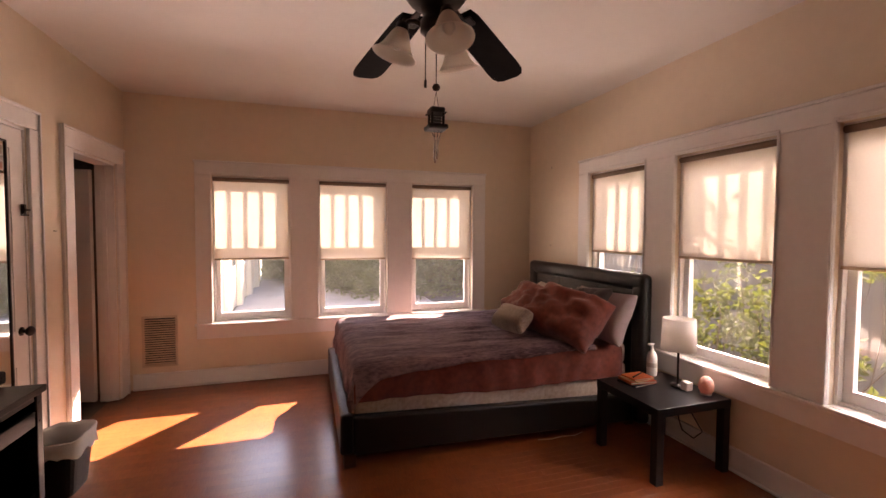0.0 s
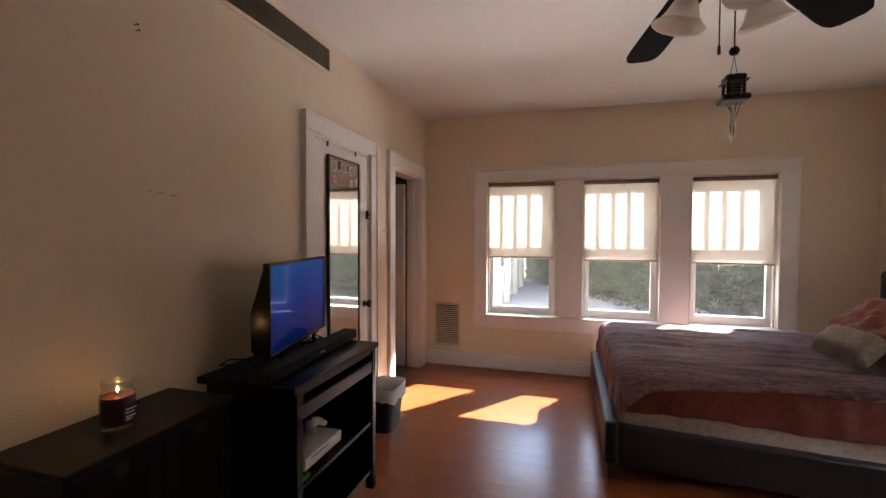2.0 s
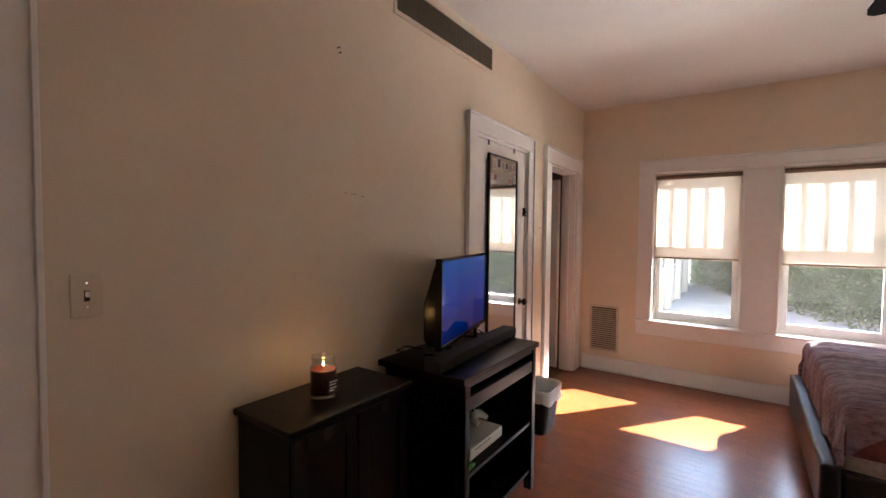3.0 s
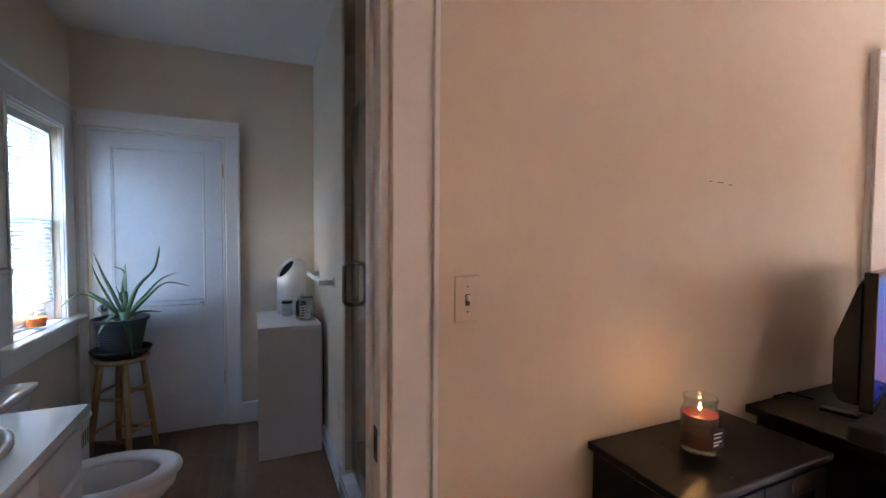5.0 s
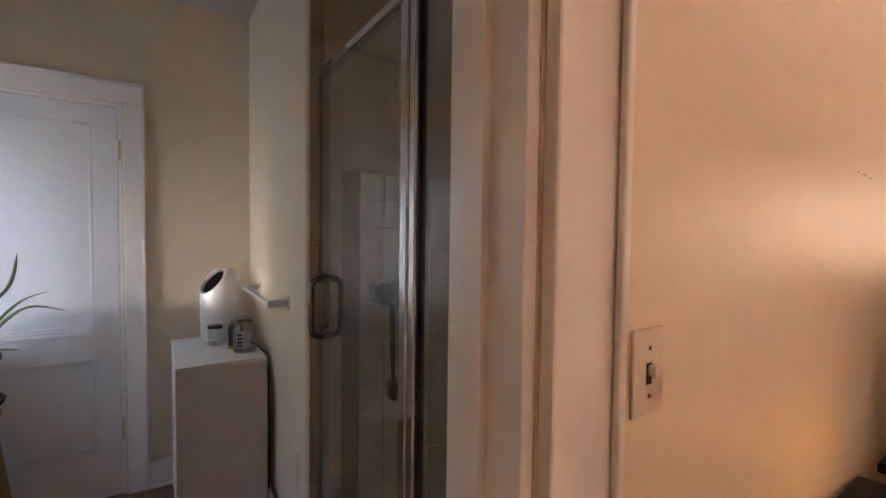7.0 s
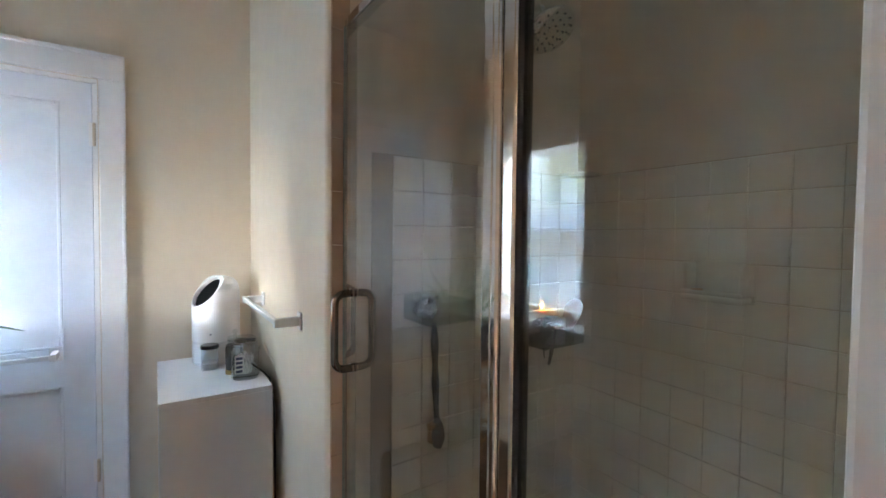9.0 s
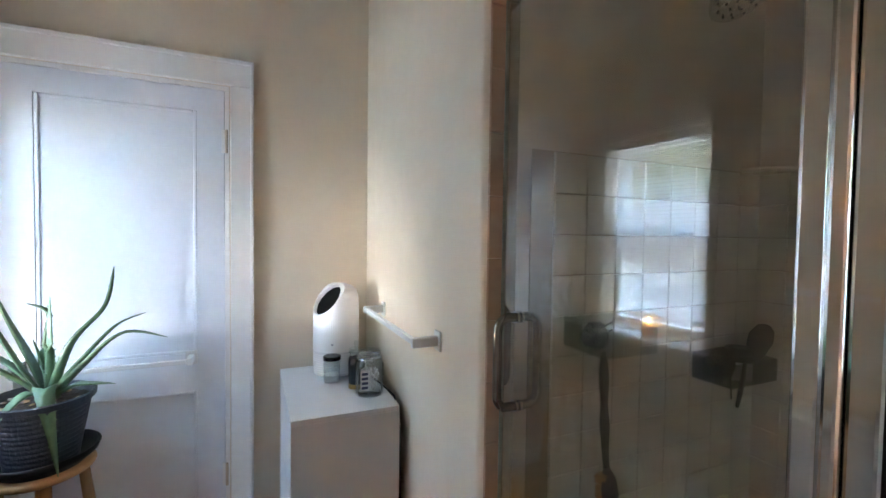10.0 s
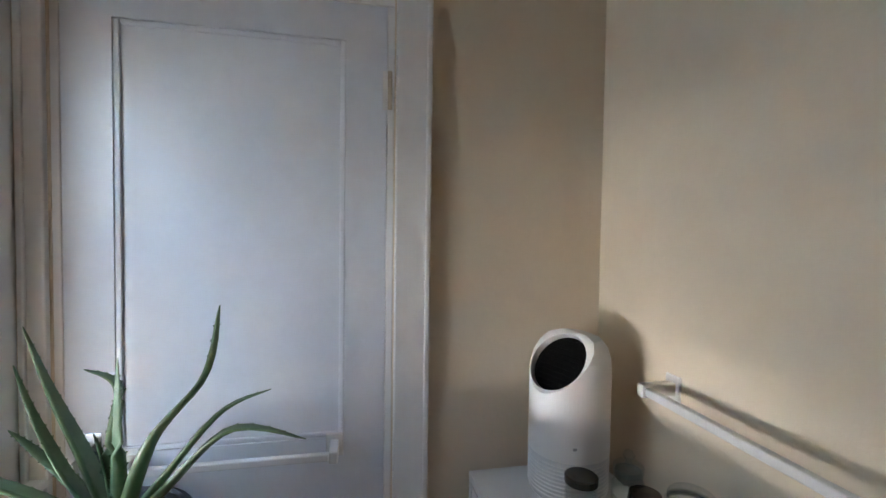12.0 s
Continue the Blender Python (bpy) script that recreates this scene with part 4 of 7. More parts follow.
def screen_material():
    m = bpy.data.materials.new("lit_blue_screen")
    m.use_nodes = True
    nt = m.node_tree
    b = nt.nodes["Principled BSDF"]
    b.inputs["Base Color"].default_value = (0.01, 0.01, 0.012, 1)
    b.inputs["Roughness"].default_value = 0.06
    b.inputs["Specular IOR Level"].default_value = 0.14
    co, sep = nt.nodes.new("ShaderNodeTexCoord"), nt.nodes.new("ShaderNodeSeparateXYZ")
    nt.links.new(co.outputs["Generated"], sep.inputs[0])
    no = nt.nodes.new("ShaderNodeTexNoise")
    no.inputs["Scale"].default_value = 3.0
    nt.links.new(co.outputs["Generated"], no.inputs["Vector"])
    ramp = nt.nodes.new("ShaderNodeValToRGB")
    e = ramp.color_ramp.elements
    e[0].position, e[0].color = 0.0, (0.001, 0.008, 0.09, 1)
    e[1].position, e[1].color = 1.0, (0.003, 0.16, 0.52, 1)
    mid = ramp.color_ramp.elements.new(0.45)
    mid.color = (0.0, 0.06, 0.40, 1)
    ad = nt.nodes.new("ShaderNodeMath")
    ad.operation = "MULTIPLY_ADD"
    ad.inputs[1].default_value = 0.35
    nt.links.new(no.outputs[0], ad.inputs[0])
    sc = nt.nodes.new("ShaderNodeMath")
    sc.operation = "MULTIPLY_ADD"
    sc.inputs[1].default_value, sc.inputs[2].default_value = 0.85, -0.15
    nt.links.new(sep.outputs[2], sc.inputs[0])
    nt.links.new(sc.outputs[0], ad.inputs[2])
    nt.links.new(ad.outputs[0], ramp.inputs[0])
    nt.links.new(ramp.outputs[0], b.inputs["Emission Color"])
    b.inputs["Emission Strength"].default_value = 0.028
    return m


TA, TB = Vector((0.320, 1.628, 0)), Vector((0.155, 2.312, 0))
tv_turn = math.atan2(TB.y - TA.y, TB.x - TA.x)
TVM = Matrix.Translation(TA) @ Matrix.Rotation(tv_turn, 4, "Z")   # u along the screen, -v towards the room
TW = (TB - TA).length
tv = thing("television", (0.24, 1.97, SH), "black flat television on a stand, showing a blue picture", "television")


def tv_part(name, spans, mat, bevel=0.003, parent=None, label=""):
    bm = boxes(*spans, bevel=bevel)
    bmesh.ops.transform(bm, matrix=TVM, verts=bm.verts)
    return part(name, bm, mat, parent or tv, label)


TZ0, TZ1 = 0.868, 1.276
tv_part("bezel", [(0, 0.014, 0, 0.03, TZ0, TZ1), (TW - 0.014, TW, 0, 0.03, TZ0, TZ1), (0.0141, TW - 0.0141, 0, 0.03, TZ0, TZ0 + 0.02), (0.0141, TW - 0.0141, 0, 0.03, TZ1 - 0.014, TZ1)], M_TVBLACK)
scr = tv_part("screen", [(0.0142, TW - 0.0142, 0.004, 0.02, TZ0 + 0.0202, TZ1 - 0.0142)], screen_material(), 0, label="screen glowing blue")
bm = bmesh.new()
rows = [[bm.verts.new((u, v, z)) for u in (0.02, TW - 0.02)] for v, z in ((0.0305, TZ0 + 0.01), (0.075, TZ0 + 0.012), (0.095, TZ0 + 0.04), (0.095, TZ0 + 0.20), (0.045, TZ1 - 0.04), (0.0305, TZ1 - 0.012))]
for a, b in zip(rows, rows[1:] + rows[:1]):
    bm.faces.new((a[0], a[1], b[1], b[0]))
for k in (0, 1):
    bm.faces.new([r[k] for r in rows])
bmesh.ops.bevel(bm, geom=bm.edges[:], offset=0.006, segments=2, affect="EDGES", profile=0.5)
bmesh.ops.transform(bm, matrix=TVM, verts=bm.verts)
part("back_cover", bm, M_TVBLACK, tv)
for u in (0.12, TW - 0.16):
    tv_part("stand_foot", [(u, u + 0.035, -0.05, 0.14, SH, SH + 0.012), (u + 0.008, u + 0.028, 0.008, 0.026, SH + 0.011, TZ0 + 0.004)], M_TVBLACK, 0.003)
# sound bar
SA, SB = Vector((0.385, 1.53, 0)), Vector((0.335, 2.37, 0))
sm = Matrix.Translation(SA) @ Matrix.Rotation(math.atan2(SB.y - SA.y, SB.x - SA.x), 4, "Z")
sb = thing("sound_bar", (0.36, 1.9, SH), "long low black sound bar in front of the television", "sound bar")
for nm, sp, mt, bv in (("body", (0, 0.83, 0, 0.085, SH, SH + 0.052), material("black_speaker_cloth", (0.012, 0.012, 0.013), rough=0.8, vary=0.3, bump=0.4, bump_scale=900), 0.010), ("badge", (0.40, 0.45, -0.001, 0.0, SH + 0.02, SH + 0.03), M_METAL, 0)):
    bm = boxes(sp, bevel=bv)
    bmesh.ops.transform(bm, matrix=sm, verts=bm.verts)
    part(nm, bm, mt, sb)
for k, pts in enumerate((((0.12, 1.75, SH + 0.02), (0.10, 1.65, SH + 0.05), (0.07, 1.62, SH + 0.03), (0.05, 1.70, SH + 0.006)), ((0.18, 2.2, SH + 0.06), (0.16, 2.12, SH + 0.02), (0.24, 2.18, SH + 0.03), (0.26, 2.26, SH + 0.01)), ((0.14, 2.15, SH + 0.07), (0.2, 2.22, SH + 0.02), (0.15, 2.27, SH + 0.01)))):
    tagged(part("cable", tube(pts, 0.0035, 6), M_TVBLACK, smooth=True), "loose black cable behind the television", "cable", "cables behind the television")
# things on the shelf
M_CONSOLE = material("white_console_plastic", (0.62, 0.60, 0.57), rough=0.4, vary=0.03)
console = thing("game_console", (0.33, 1.85, 0.375), "slim white game console on the stand's shelf", "game console")
box("body", (0.195, 0.435, 1.70, 2.00, 0.385, 0.437), M_CONSOLE, console, 0.004)
box("base", (0.205, 0.425, 1.71, 1.99, 0.375, 0.3848), M_TVBLACK, console, 0.002)
box("disc_slot", (0.4352, 0.436, 1.74, 1.88, 0.420, 0.424), M_SLOT, console, 0)
pad = thing("game_controller", (0.30, 1.95, 0.437), "white game controller lying on the console", "controller")
part("grips", tube([(0.345, 1.915, 0.449), (0.31, 1.925, 0.462), (0.29, 1.95, 0.466), (0.29, 1.98, 0.466), (0.31, 2.005, 0.462), (0.345, 2.01, 0.449)], [0.012, 0.02, 0.026, 0.026, 0.02, 0.012], 12), M_CONSOLE, pad, smooth=True)
for y in (1.947, 1.985):
    part("thumbstick", turned([(0, 0.012), (0.009, 0.012), (0.008, 0.004), (0.005, 0), (0, 0)], (0.293, y, 0.488), 12), M_TVBLACK, pad)
green_box = thing("game_case", (0.40, 1.69, 0.375), "green plastic game case leaning on the shelf", "game case")
box("case", (0.32, 0.462, 1.62, 1.694, 0.375, 0.392), material("green_plastic", (0.07, 0.36, 0.03), rough=0.3), green_box, 0.002)
box("sleeve", (0.33, 0.452, 1.63, 1.685, 0.3922, 0.3932), M_TVBLACK, green_box, 0)

# low dark cabinet with the candle
DY0, DY1, DX1, DH = 0.868, 1.415, 0.312, 0.800
cab = thing("cabinet", (0.16, 1.14, 0), "dark espresso wooden cabinet with panelled doors", "cabinet")
box("top", (0.012, DX1 + 0.012, DY0 - 0.006, DY1 + 0.012, DH - 0.022, DH), M_BLACKWOOD, cab, 0.004)
box("body", (0.02, DX1 - 0.012, DY0 + 0.008, DY1 - 0.002, 0.05, DH - 0.0225), M_BLACKWOOD, cab, 0.002)
for a, b in ((DY0 + 0.012, (DY0 + DY1) / 2 - 0.002), ((DY0 + DY1) / 2 + 0.002, DY1 - 0.006)):
    dr = box("door", (DX1 - 0.0119, DX1 - 0.004, a, b, 0.07, DH - 0.035), M_BLACKWOOD, cab, 0.002)
    part("door_frame", boxes((DX1 - 0.0039, DX1 + 0.004, a, a + 0.05, 0.07, DH - 0.035), (DX1 - 0.0039, DX1 + 0.004, b - 0.05, b, 0.07, DH - 0.035), (DX1 - 0.0039, DX1 + 0.004, a + 0.05, b - 0.05, 0.07, 0.12), (DX1 - 0.0039, DX1 + 0.004, a + 0.05, b - 0.05, DH - 0.085, DH - 0.035), bevel=0.002), M_BLACKWOOD, dr)
    part("finger_pull", turned([(0, 0.001), (0.022, 0.001), (0.022, 0), (0, 0)], (DX1 + 0.004, (a + b) / 2, DH - 0.055), 20, Matrix.Rotation(radians(90), 4, "Y")), M_SLOT, dr)
for x in (0.03, DX1 - 0.06):
    for y in (DY0 + 0.012, DY1 - 0.045):
        box("foot", (x, x + 0.04, y, y + 0.035, 0, 0.0499), M_BLACKWOOD, cab, 0.003)


def jar_candle(at, r, h, wax_color, wax_h, flame, label):
    x, y, z = at
    root = thing("candle", at, label, "candle")
    part("jar", turned([(0, 0), (r, 0), (r * 1.02, 0.01), (r * 1.02, h * 0.72), (r * 0.86, h * 0.82), (r * 0.84, h * 0.9), (r * 0.92, h * 0.93), (r * 0.92, h), (r * 0.88, h), (r * 0.88, h * 0.93), (r * 0.80, h * 0.9), (r * 0.82, h * 0.82), (r * 0.97, h * 0.72), (r * 0.97, 0.012), (0, 0.012)], at, 32), glass("jar_glass"), root, "clear glass jar", smooth=True).visible_shadow = False
    wx = material("candle_wax", wax_color, rough=0.4, vary=0.1)
    soft = wx.node_tree.nodes["Principled BSDF"].inputs
    soft["Subsurface Weight"].default_value, soft["Subsurface Scale"].default_value = 0.7, 0.03
    part("wax", turned([(0, 0.013), (r * 0.955, 0.013), (r * 0.955, wax_h), (0, wax_h - 0.003)], at, 32), wx, root, smooth=False)
    wick = part("wick", tube([(x, y, z + wax_h - 0.003), (x, y, z + wax_h + 0.012)], 0.0012, 6), M_SLOT, root)
    part("flame", turned([(0, 0), (0.003, 0.003), (0.004, 0.008), (0.0022, 0.015), (0, 0.021)], (x, y, z + wax_h + 0.008), 14), glow("candle_flame", (1.0, 0.50, 0.13), flame), root, "small yellow flame", smooth=True)
    return root


CX, CY = 0.163, 1.115
cj = jar_candle((CX, CY, DH), 0.046, 0.145, (0.09, 0.012, 0.010), 0.098, 2.0, "lit dark red candle in a glass jar on the cabinet")
part("label", boxes((CX + 0.0475, CX + 0.0482, CY - 0.018, CY + 0.03, DH + 0.02, DH + 0.075)), material("dark_label_paper", (0.03, 0.015, 0.03)), cj)
for z, w in ((0.058, 0.034), (0.048, 0.028), (0.036, 0.032), (0.028, 0.02)):
    part("print_bar", boxes((CX + 0.0483, CX + 0.0486, CY - 0.012, CY - 0.012 + w, DH + z, DH + z + 0.004)), M_TRIM, cj)

# waste bin
M_BIN = material("black_bin_plastic", (0.006, 0.0055, 0.0055), spec=0.3, rough=0.5, vary=0.2)
M_BAG = cloth_through("thin_white_bag", (0.82, 0.82, 0.80), (0.8, 0.8, 0.78), 0.35)
BX, BY = 0.225, 2.99
bin_ = thing("waste_bin", (BX, BY, 0), "black plastic waste bin lined with a white bag", "waste bin")


def tapered(x, y, a0, b0, a1, b1, z0, z1, wall_t, jag=0.0):
    bm = bmesh.new()
    loops = []
    n = 40
    for a, b, z, q in ((a0, b0, z0, 0), (a1, b1, z1, jag), (a1 - wall_t, b1 - wall_t, z1, jag), (a0 - wall_t, b0 - wall_t, z0 + 0.006, 0)):
        ring = []
        for k in range(n):
            t = 2 * math.pi * k / n
            c, s = math.cos(t), math.sin(t)
            f = (abs(c) ** 5 + abs(s) ** 5) ** (-1 / 5)
            ring.append(bm.verts.new((x + a * c * f, y + b * s * f, z + q * noise.noise(Vector((c * 3, s * 3, z))))))
        loops.append(ring)
    for A, B in zip(loops, loops[1:]):
        for k in range(n):
            bm.faces.new((A[k], A[(k + 1) % n], B[(k + 1) % n], B[k]))
    bm.faces.new(loops[0])
    bm.faces.new(loops[-1])
    return bm


part("body", tapered(BX, BY, 0.085, 0.115, 0.115, 0.15, 0, 0.30, 0.004), M_BIN, bin_)
# the bag hangs over the rim outside and lines the inside
bm = bmesh.new()
loops = []
for a, b, z, q in ((0.128, 0.164, 0.222, 0.05), (0.122, 0.158, 0.27, 0.012), (0.127, 0.163, 0.312, 0.010), (0.121, 0.156, 0.318, 0.010), (0.108, 0.143, 0.30, 0.004), (0.098, 0.130, 0.20, 0.02), (0.085, 0.113, 0.10, 0.03), (0.02, 0.03, 0.06, 0.0)):
    ring = []
    for k in range(48):
        t = 2 * math.pi * k / 48
        c, s = math.cos(t), math.sin(t)
        f = (abs(c) ** 5 + abs(s) ** 5) ** (-1 / 5)
        w = 1 + 0.035 * noise.noise(Vector((c * 6, s * 6, z * 20))) if q > 0.005 and z > 0.305 or z < 0.28 and a > 0.11 else 1 - 0.03 * abs(noise.noise(Vector((c * 7, s * 7, z * 12))))
        ring.append(bm.verts.new((BX + a * c * f * w, BY + b * s * f * w, z + q * noise.noise(Vector((c * 3, s * 3, z))))))
    loops.append(ring)
for A, B in zip(loops, loops[1:]):
    for k in range(48):
        bm.faces.new((A[k], A[(k + 1) % 48], B[(k + 1) % 48], B[k]))
part("liner", bm, M_BAG, bin_, "crumpled translucent white bag", smooth=True)

strike = thing("strike_plate", (-0.04, 0.266, 0.89), "worn dark brass strike plate in the bathroom door jamb", "strike plate")
box("plate", (-0.052, -0.022, 0.2645, 0.266, 0.845, 0.925), M_DARK, strike, 0.0005)
box("bolt_hole", (-0.044, -0.030, 0.264, 0.2645, 0.868, 0.902), M_SLOT, strike, 0)

# dark panels added behind the closed doors to block light at the gaps
for nm, sp in (("door_blocker_1", (-0.19, -WALL_T - 0.001, 2.38, 3.30, 0, 2.1)), ("door_blocker_2", (BW - 0.17, BW - 0.121, -1.05, -0.10, -0.1, 2.1))):
    tagged(part(nm, boxes(sp), M_UNLIT_WALL), "added dark panel blocking light behind a closed door", "wall", kind="structure")

# ---- bathroom ----
M_PLASTIC = material("white_plastic", (0.72, 0.71, 0.69), rough=0.35, vary=0.03)
M_CERAMIC = material("white_ceramic", (0.74, 0.74, 0.72), rough=0.08, vary=0.03, coat=0.3)
M_TILE = material("glazed_cream_tile", (0.78, 0.73, 0.60), rough=0.26, spec=0.35, vary=0.08, scale=10, island=0.03)
M_PEACH = material("glazed_peach_tile", (0.56, 0.40, 0.29), rough=0.2, vary=0.08, scale=10, island=0.05)
M_GROUT = material("stained_grout", (0.46, 0.38, 0.27), rough=0.9, vary=0.4, scale=12)
# door colour slightly bluer than the trim white
M_BATHDOOR = material("cool_white_door", (0.72, 0.745, 0.78), rough=0.35, vary=0.06, scale=5, bump=0.06, bump_scale=40)
M_LAMINATE = material("white_laminate", (0.68, 0.67, 0.65), rough=0.35, vary=0.03)
# soap-film haze, also added to lighten the shower behind the glass
M_SHOWERGLASS = glass("shower_glass", (0.985, 0.99, 0.975), mirror=0.075, veil=0.09)

# north wall with a rounded end at the shower, and the shower's walls
bm = bmesh.new()
outline = [(BW, BN), (-1.315, BN)] + [(-1.315 + 0.025 * math.sin(radians(a)), BN + 0.025 - 0.025 * math.cos(radians(a))) for a in (15, 30, 45, 60, 75, 90)] + [(-1.29, 0.54), (BW, 0.54)]
low, top_ = [bm.verts.new((x, y, 0)) for x, y in outline], [bm.verts.new((x, y, CEIL)) for x, y in outline]
for i in range(len(outline)):
    j = (i + 1) % len(outline)
    bm.faces.new((low[i], low[j], top_[j], top_[i]))
bm.faces.new(low)
bm.faces.new(top_)
tagged(part("bath_wall_north", bm, M_WALL), "cream bathroom wall with a rounded end at the shower", "wall", kind="structure")
shower_back = tagged(part("shower_wall_north", boxes((-1.41, -WALL_T, 1.508, 1.62, 0, CEIL)), M_WALL), "shower back wall, cream paint above square cream tiles", "wall", kind="structure")
shower_side = tagged(part("shower_wall_west", boxes((-1.41, -1.298, 0.5401, 1.5079, 0, CEIL)), M_WALL), "shower side wall, cream paint above square cream tiles", "wall", kind="structure")
part("grout", boxes((-1.30, -WALL_T, 1.503, 1.5079, 0, 1.636)), M_GROUT, shower_back)
part("grout", boxes((-1.298, -1.294, 0.56, 1.503, 0, 1.636)), M_GROUT, shower_side)
tagged(part("shower_pan", boxes((-1.294, -WALL_T, 0.53, 1.503, -0.02, 0.03)), M_CERAMIC), "white shower pan floor", "shower pan", kind="structure")
curb = tagged(part("shower_curb", boxes((-1.2895, -WALL_T, 0.405, 0.5299, 0, 0.105)), M_GROUT), "low tiled shower curb", "curb", kind="structure")
baseboard_n = tagged(new("baseboard_bath_north"), "tall white painted wooden baseboard", "baseboard", kind="structure")
box("board", (BW + 0.001, -1.33, BN - 0.016, BN, 0, 0.12), M_TRIM, baseboard_n, 0.002)
box("cap", (BW + 0.001, -1.33, BN - 0.021, BN, 0.1205, 0.14), M_TRIM, baseboard_n, 0.006, seg=3)
tagged(part("vent_plate", boxes((-1.44, -1.40, BN - 0.004, BN, 0.36, 0.50), bevel=0.001), M_WALL), "painted-over outlet plate low on the wall", "wall plate")

# glass enclosure
GY = 0.487
encl = thing("shower_enclosure", (-0.72, GY, 0.105), "chrome framed glass shower enclosure with hinged door", "shower enclosure")
box("wall_channel", (-1.2893, -1.272, GY - 0.016, GY + 0.016, 0.112, 2.0), M_METAL, encl, 0.003)
box("header", (-1.2715, -WALL_T - 0.001, GY - 0.016, GY + 0.016, 1.974, 2.004), M_METAL, encl, 0.005)
box("bottom_track", (-1.2715, -WALL_T - 0.001, GY - 0.018, GY + 0.018, 0.1125, 0.128), M_METAL, encl, 0.003)
for a, b, d in ((-0.664, -0.633, 0.014), (-0.6325, -0.613, 0.020), (-0.6125, -0.580, 0.016)):
    part("post", boxes((a, b, GY - d, GY + d, 0.1285, 1.9735), bevel=0.006, seg=3), M_METAL, encl)
box("gasket", (-0.5795, -0.570, GY - 0.010, GY + 0.010, 0.1285, 1.9735), M_SLOT, encl, 0.001, "black rubber gasket")
gdoor = part("glass_door", boxes((-1.266, -0.665, GY - 0.003, GY + 0.003, 0.135, 1.97)), M_SHOWERGLASS, encl, "clear glass door a hair open")
gfix = part("fixed_glass", boxes((-0.5698, -WALL_T - 0.003, GY - 0.003, GY + 0.003, 0.1285, 1.9735)), M_SHOWERGLASS, encl, "clear fixed glass panel")
gdoor.visible_shadow = gfix.visible_shadow = False
M_EDGE = material("greenish_glass_edge", (0.30, 0.34, 0.30), rough=0.1, vary=0.1)
part("door_edge", boxes((-1.2705, -1.2662, GY - 0.004, GY + 0.004, 0.135, 1.97)), M_EDGE, gdoor)
# the pull: one chrome loop through the glass
pts = []
y0, y1, z0, z1, r = 0.432, 0.543, 1.020, 1.226, 0.028
for cy_, cz_, a0 in ((y1 - r, z1 - r, 0), (y0 + r, z1 - r, 90), (y0 + r, z0 + r, 180), (y1 - r, z0 + r, 270)):
    for a in range(a0, a0 + 91, 15):
        pts.append((-1.205, cy_ + r * math.cos(radians(a)), cz_ + r * math.sin(radians(a))))
pts.append(pts[0])
# chrome base darkened, putting dark reflections into the colour
part("door_handle", tube(pts, 0.0105, 14, ends=False), material("darkened_chrome", (0.34, 0.33, 0.31), rough=0.1, metal=1.0, vary=0.15, scale=8), gdoor, "looped chrome handle", smooth=True)
for z in (z0, z1):
    for s in (-1, 1):
        part("washer", turned([(0, 0.006), (0.014, 0.006), (0.014, 0), (0, 0)], (-1.205, GY + s * 0.0033, z), 16, Matrix.Rotation(radians(90 if s < 0 else -90), 4, "X")), M_METAL, gdoor)
# the door stands a hair open, turned on its hinges at the post
hinge = Vector((-0.665 - encl.location.x, 0, 0))
gdoor.matrix_local = Matrix.Translation(hinge) @ Matrix.Rotation(radians(2.2), 4, "Z") @ Matrix.Translation(-hinge)
# shower fittings
head = thing("rain_shower", (-1.17, 1.19, 2.1), "large round chrome rain shower on a bent wall arm", "shower")
part("arm", tube([(-1.293, 1.19, 2.235), (-1.25, 1.19, 2.235), (-1.215, 1.19, 2.215), (-1.195, 1.19, 2.165)], 0.011, 12), M_METAL, head, smooth=True)
hm = Matrix.Rotation(radians(-32), 4, "Y")
part("face_plate", turned([(0, 0.03), (0.02, 0.03), (0.05, 0.022), (0.092, 0.006), (0.095, -0.002), (0.09, -0.008), (0, -0.010)], (-1.175, 1.19, 2.12), 36, hm), M_METAL, head, smooth=True)
for ring, n in ((0.025, 6), (0.05, 10), (0.075, 14)):
    for k in range(n):
        a = 2 * math.pi * k / n
        p = Matrix.Translation((-1.175, 1.19, 2.12)) @ hm @ Vector((ring * math.cos(a), ring * math.sin(a), -0.0095))
        part("nozzle", turned([(0, 0), (0.0045, 0), (0.003, -0.003), (0, -0.003)], p, 8, hm), M_SLOT, head)
dish = thing("soap_dish", (-0.72, 1.497, 1.19), "cream ceramic soap dish set in the tiles", "soap dish")
part("back_plate", boxes((-0.815, -0.628, 1.487, 1.4965, 1.188, 1.318), bevel=0.006, seg=3), M_TILE, dish)
part("tray", boxes((-0.81, -0.633, 1.405, 1.4865, 1.192, 1.212), bevel=0.009, seg=3), M_TILE, dish)
part("tray_lip", boxes((-0.81, -0.633, 1.404, 1.418, 1.2122, 1.226), bevel=0.005, seg=3), M_TILE, dish)
for x in (-0.814, -0.649):
    part("dish_side", boxes((x, x + 0.02, 1.42, 1.4866, 1.2122, 1.312), bevel=0.008, seg=3), M_TILE, dish)
part("soap", boxes((-0.79, -0.765, 1.43, 1.47, 1.2123, 1.226), bevel=0.006, seg=3), material("amber_soap", (0.5, 0.2, 0.05), rough=0.4), dish)
bm = turned([(0, 0), (0.11, 0), (0.115, 0.008), (0.11, 0.016), (0, 0.016)], (-1.293, 1.502, 1.63), 40)
bmesh.ops.bisect_plane(bm, geom=bm.verts[:] + bm.edges[:] + bm.faces[:], plane_co=(-1.293, 0, 0), plane_no=(-1, 0, 0), clear_outer=True)
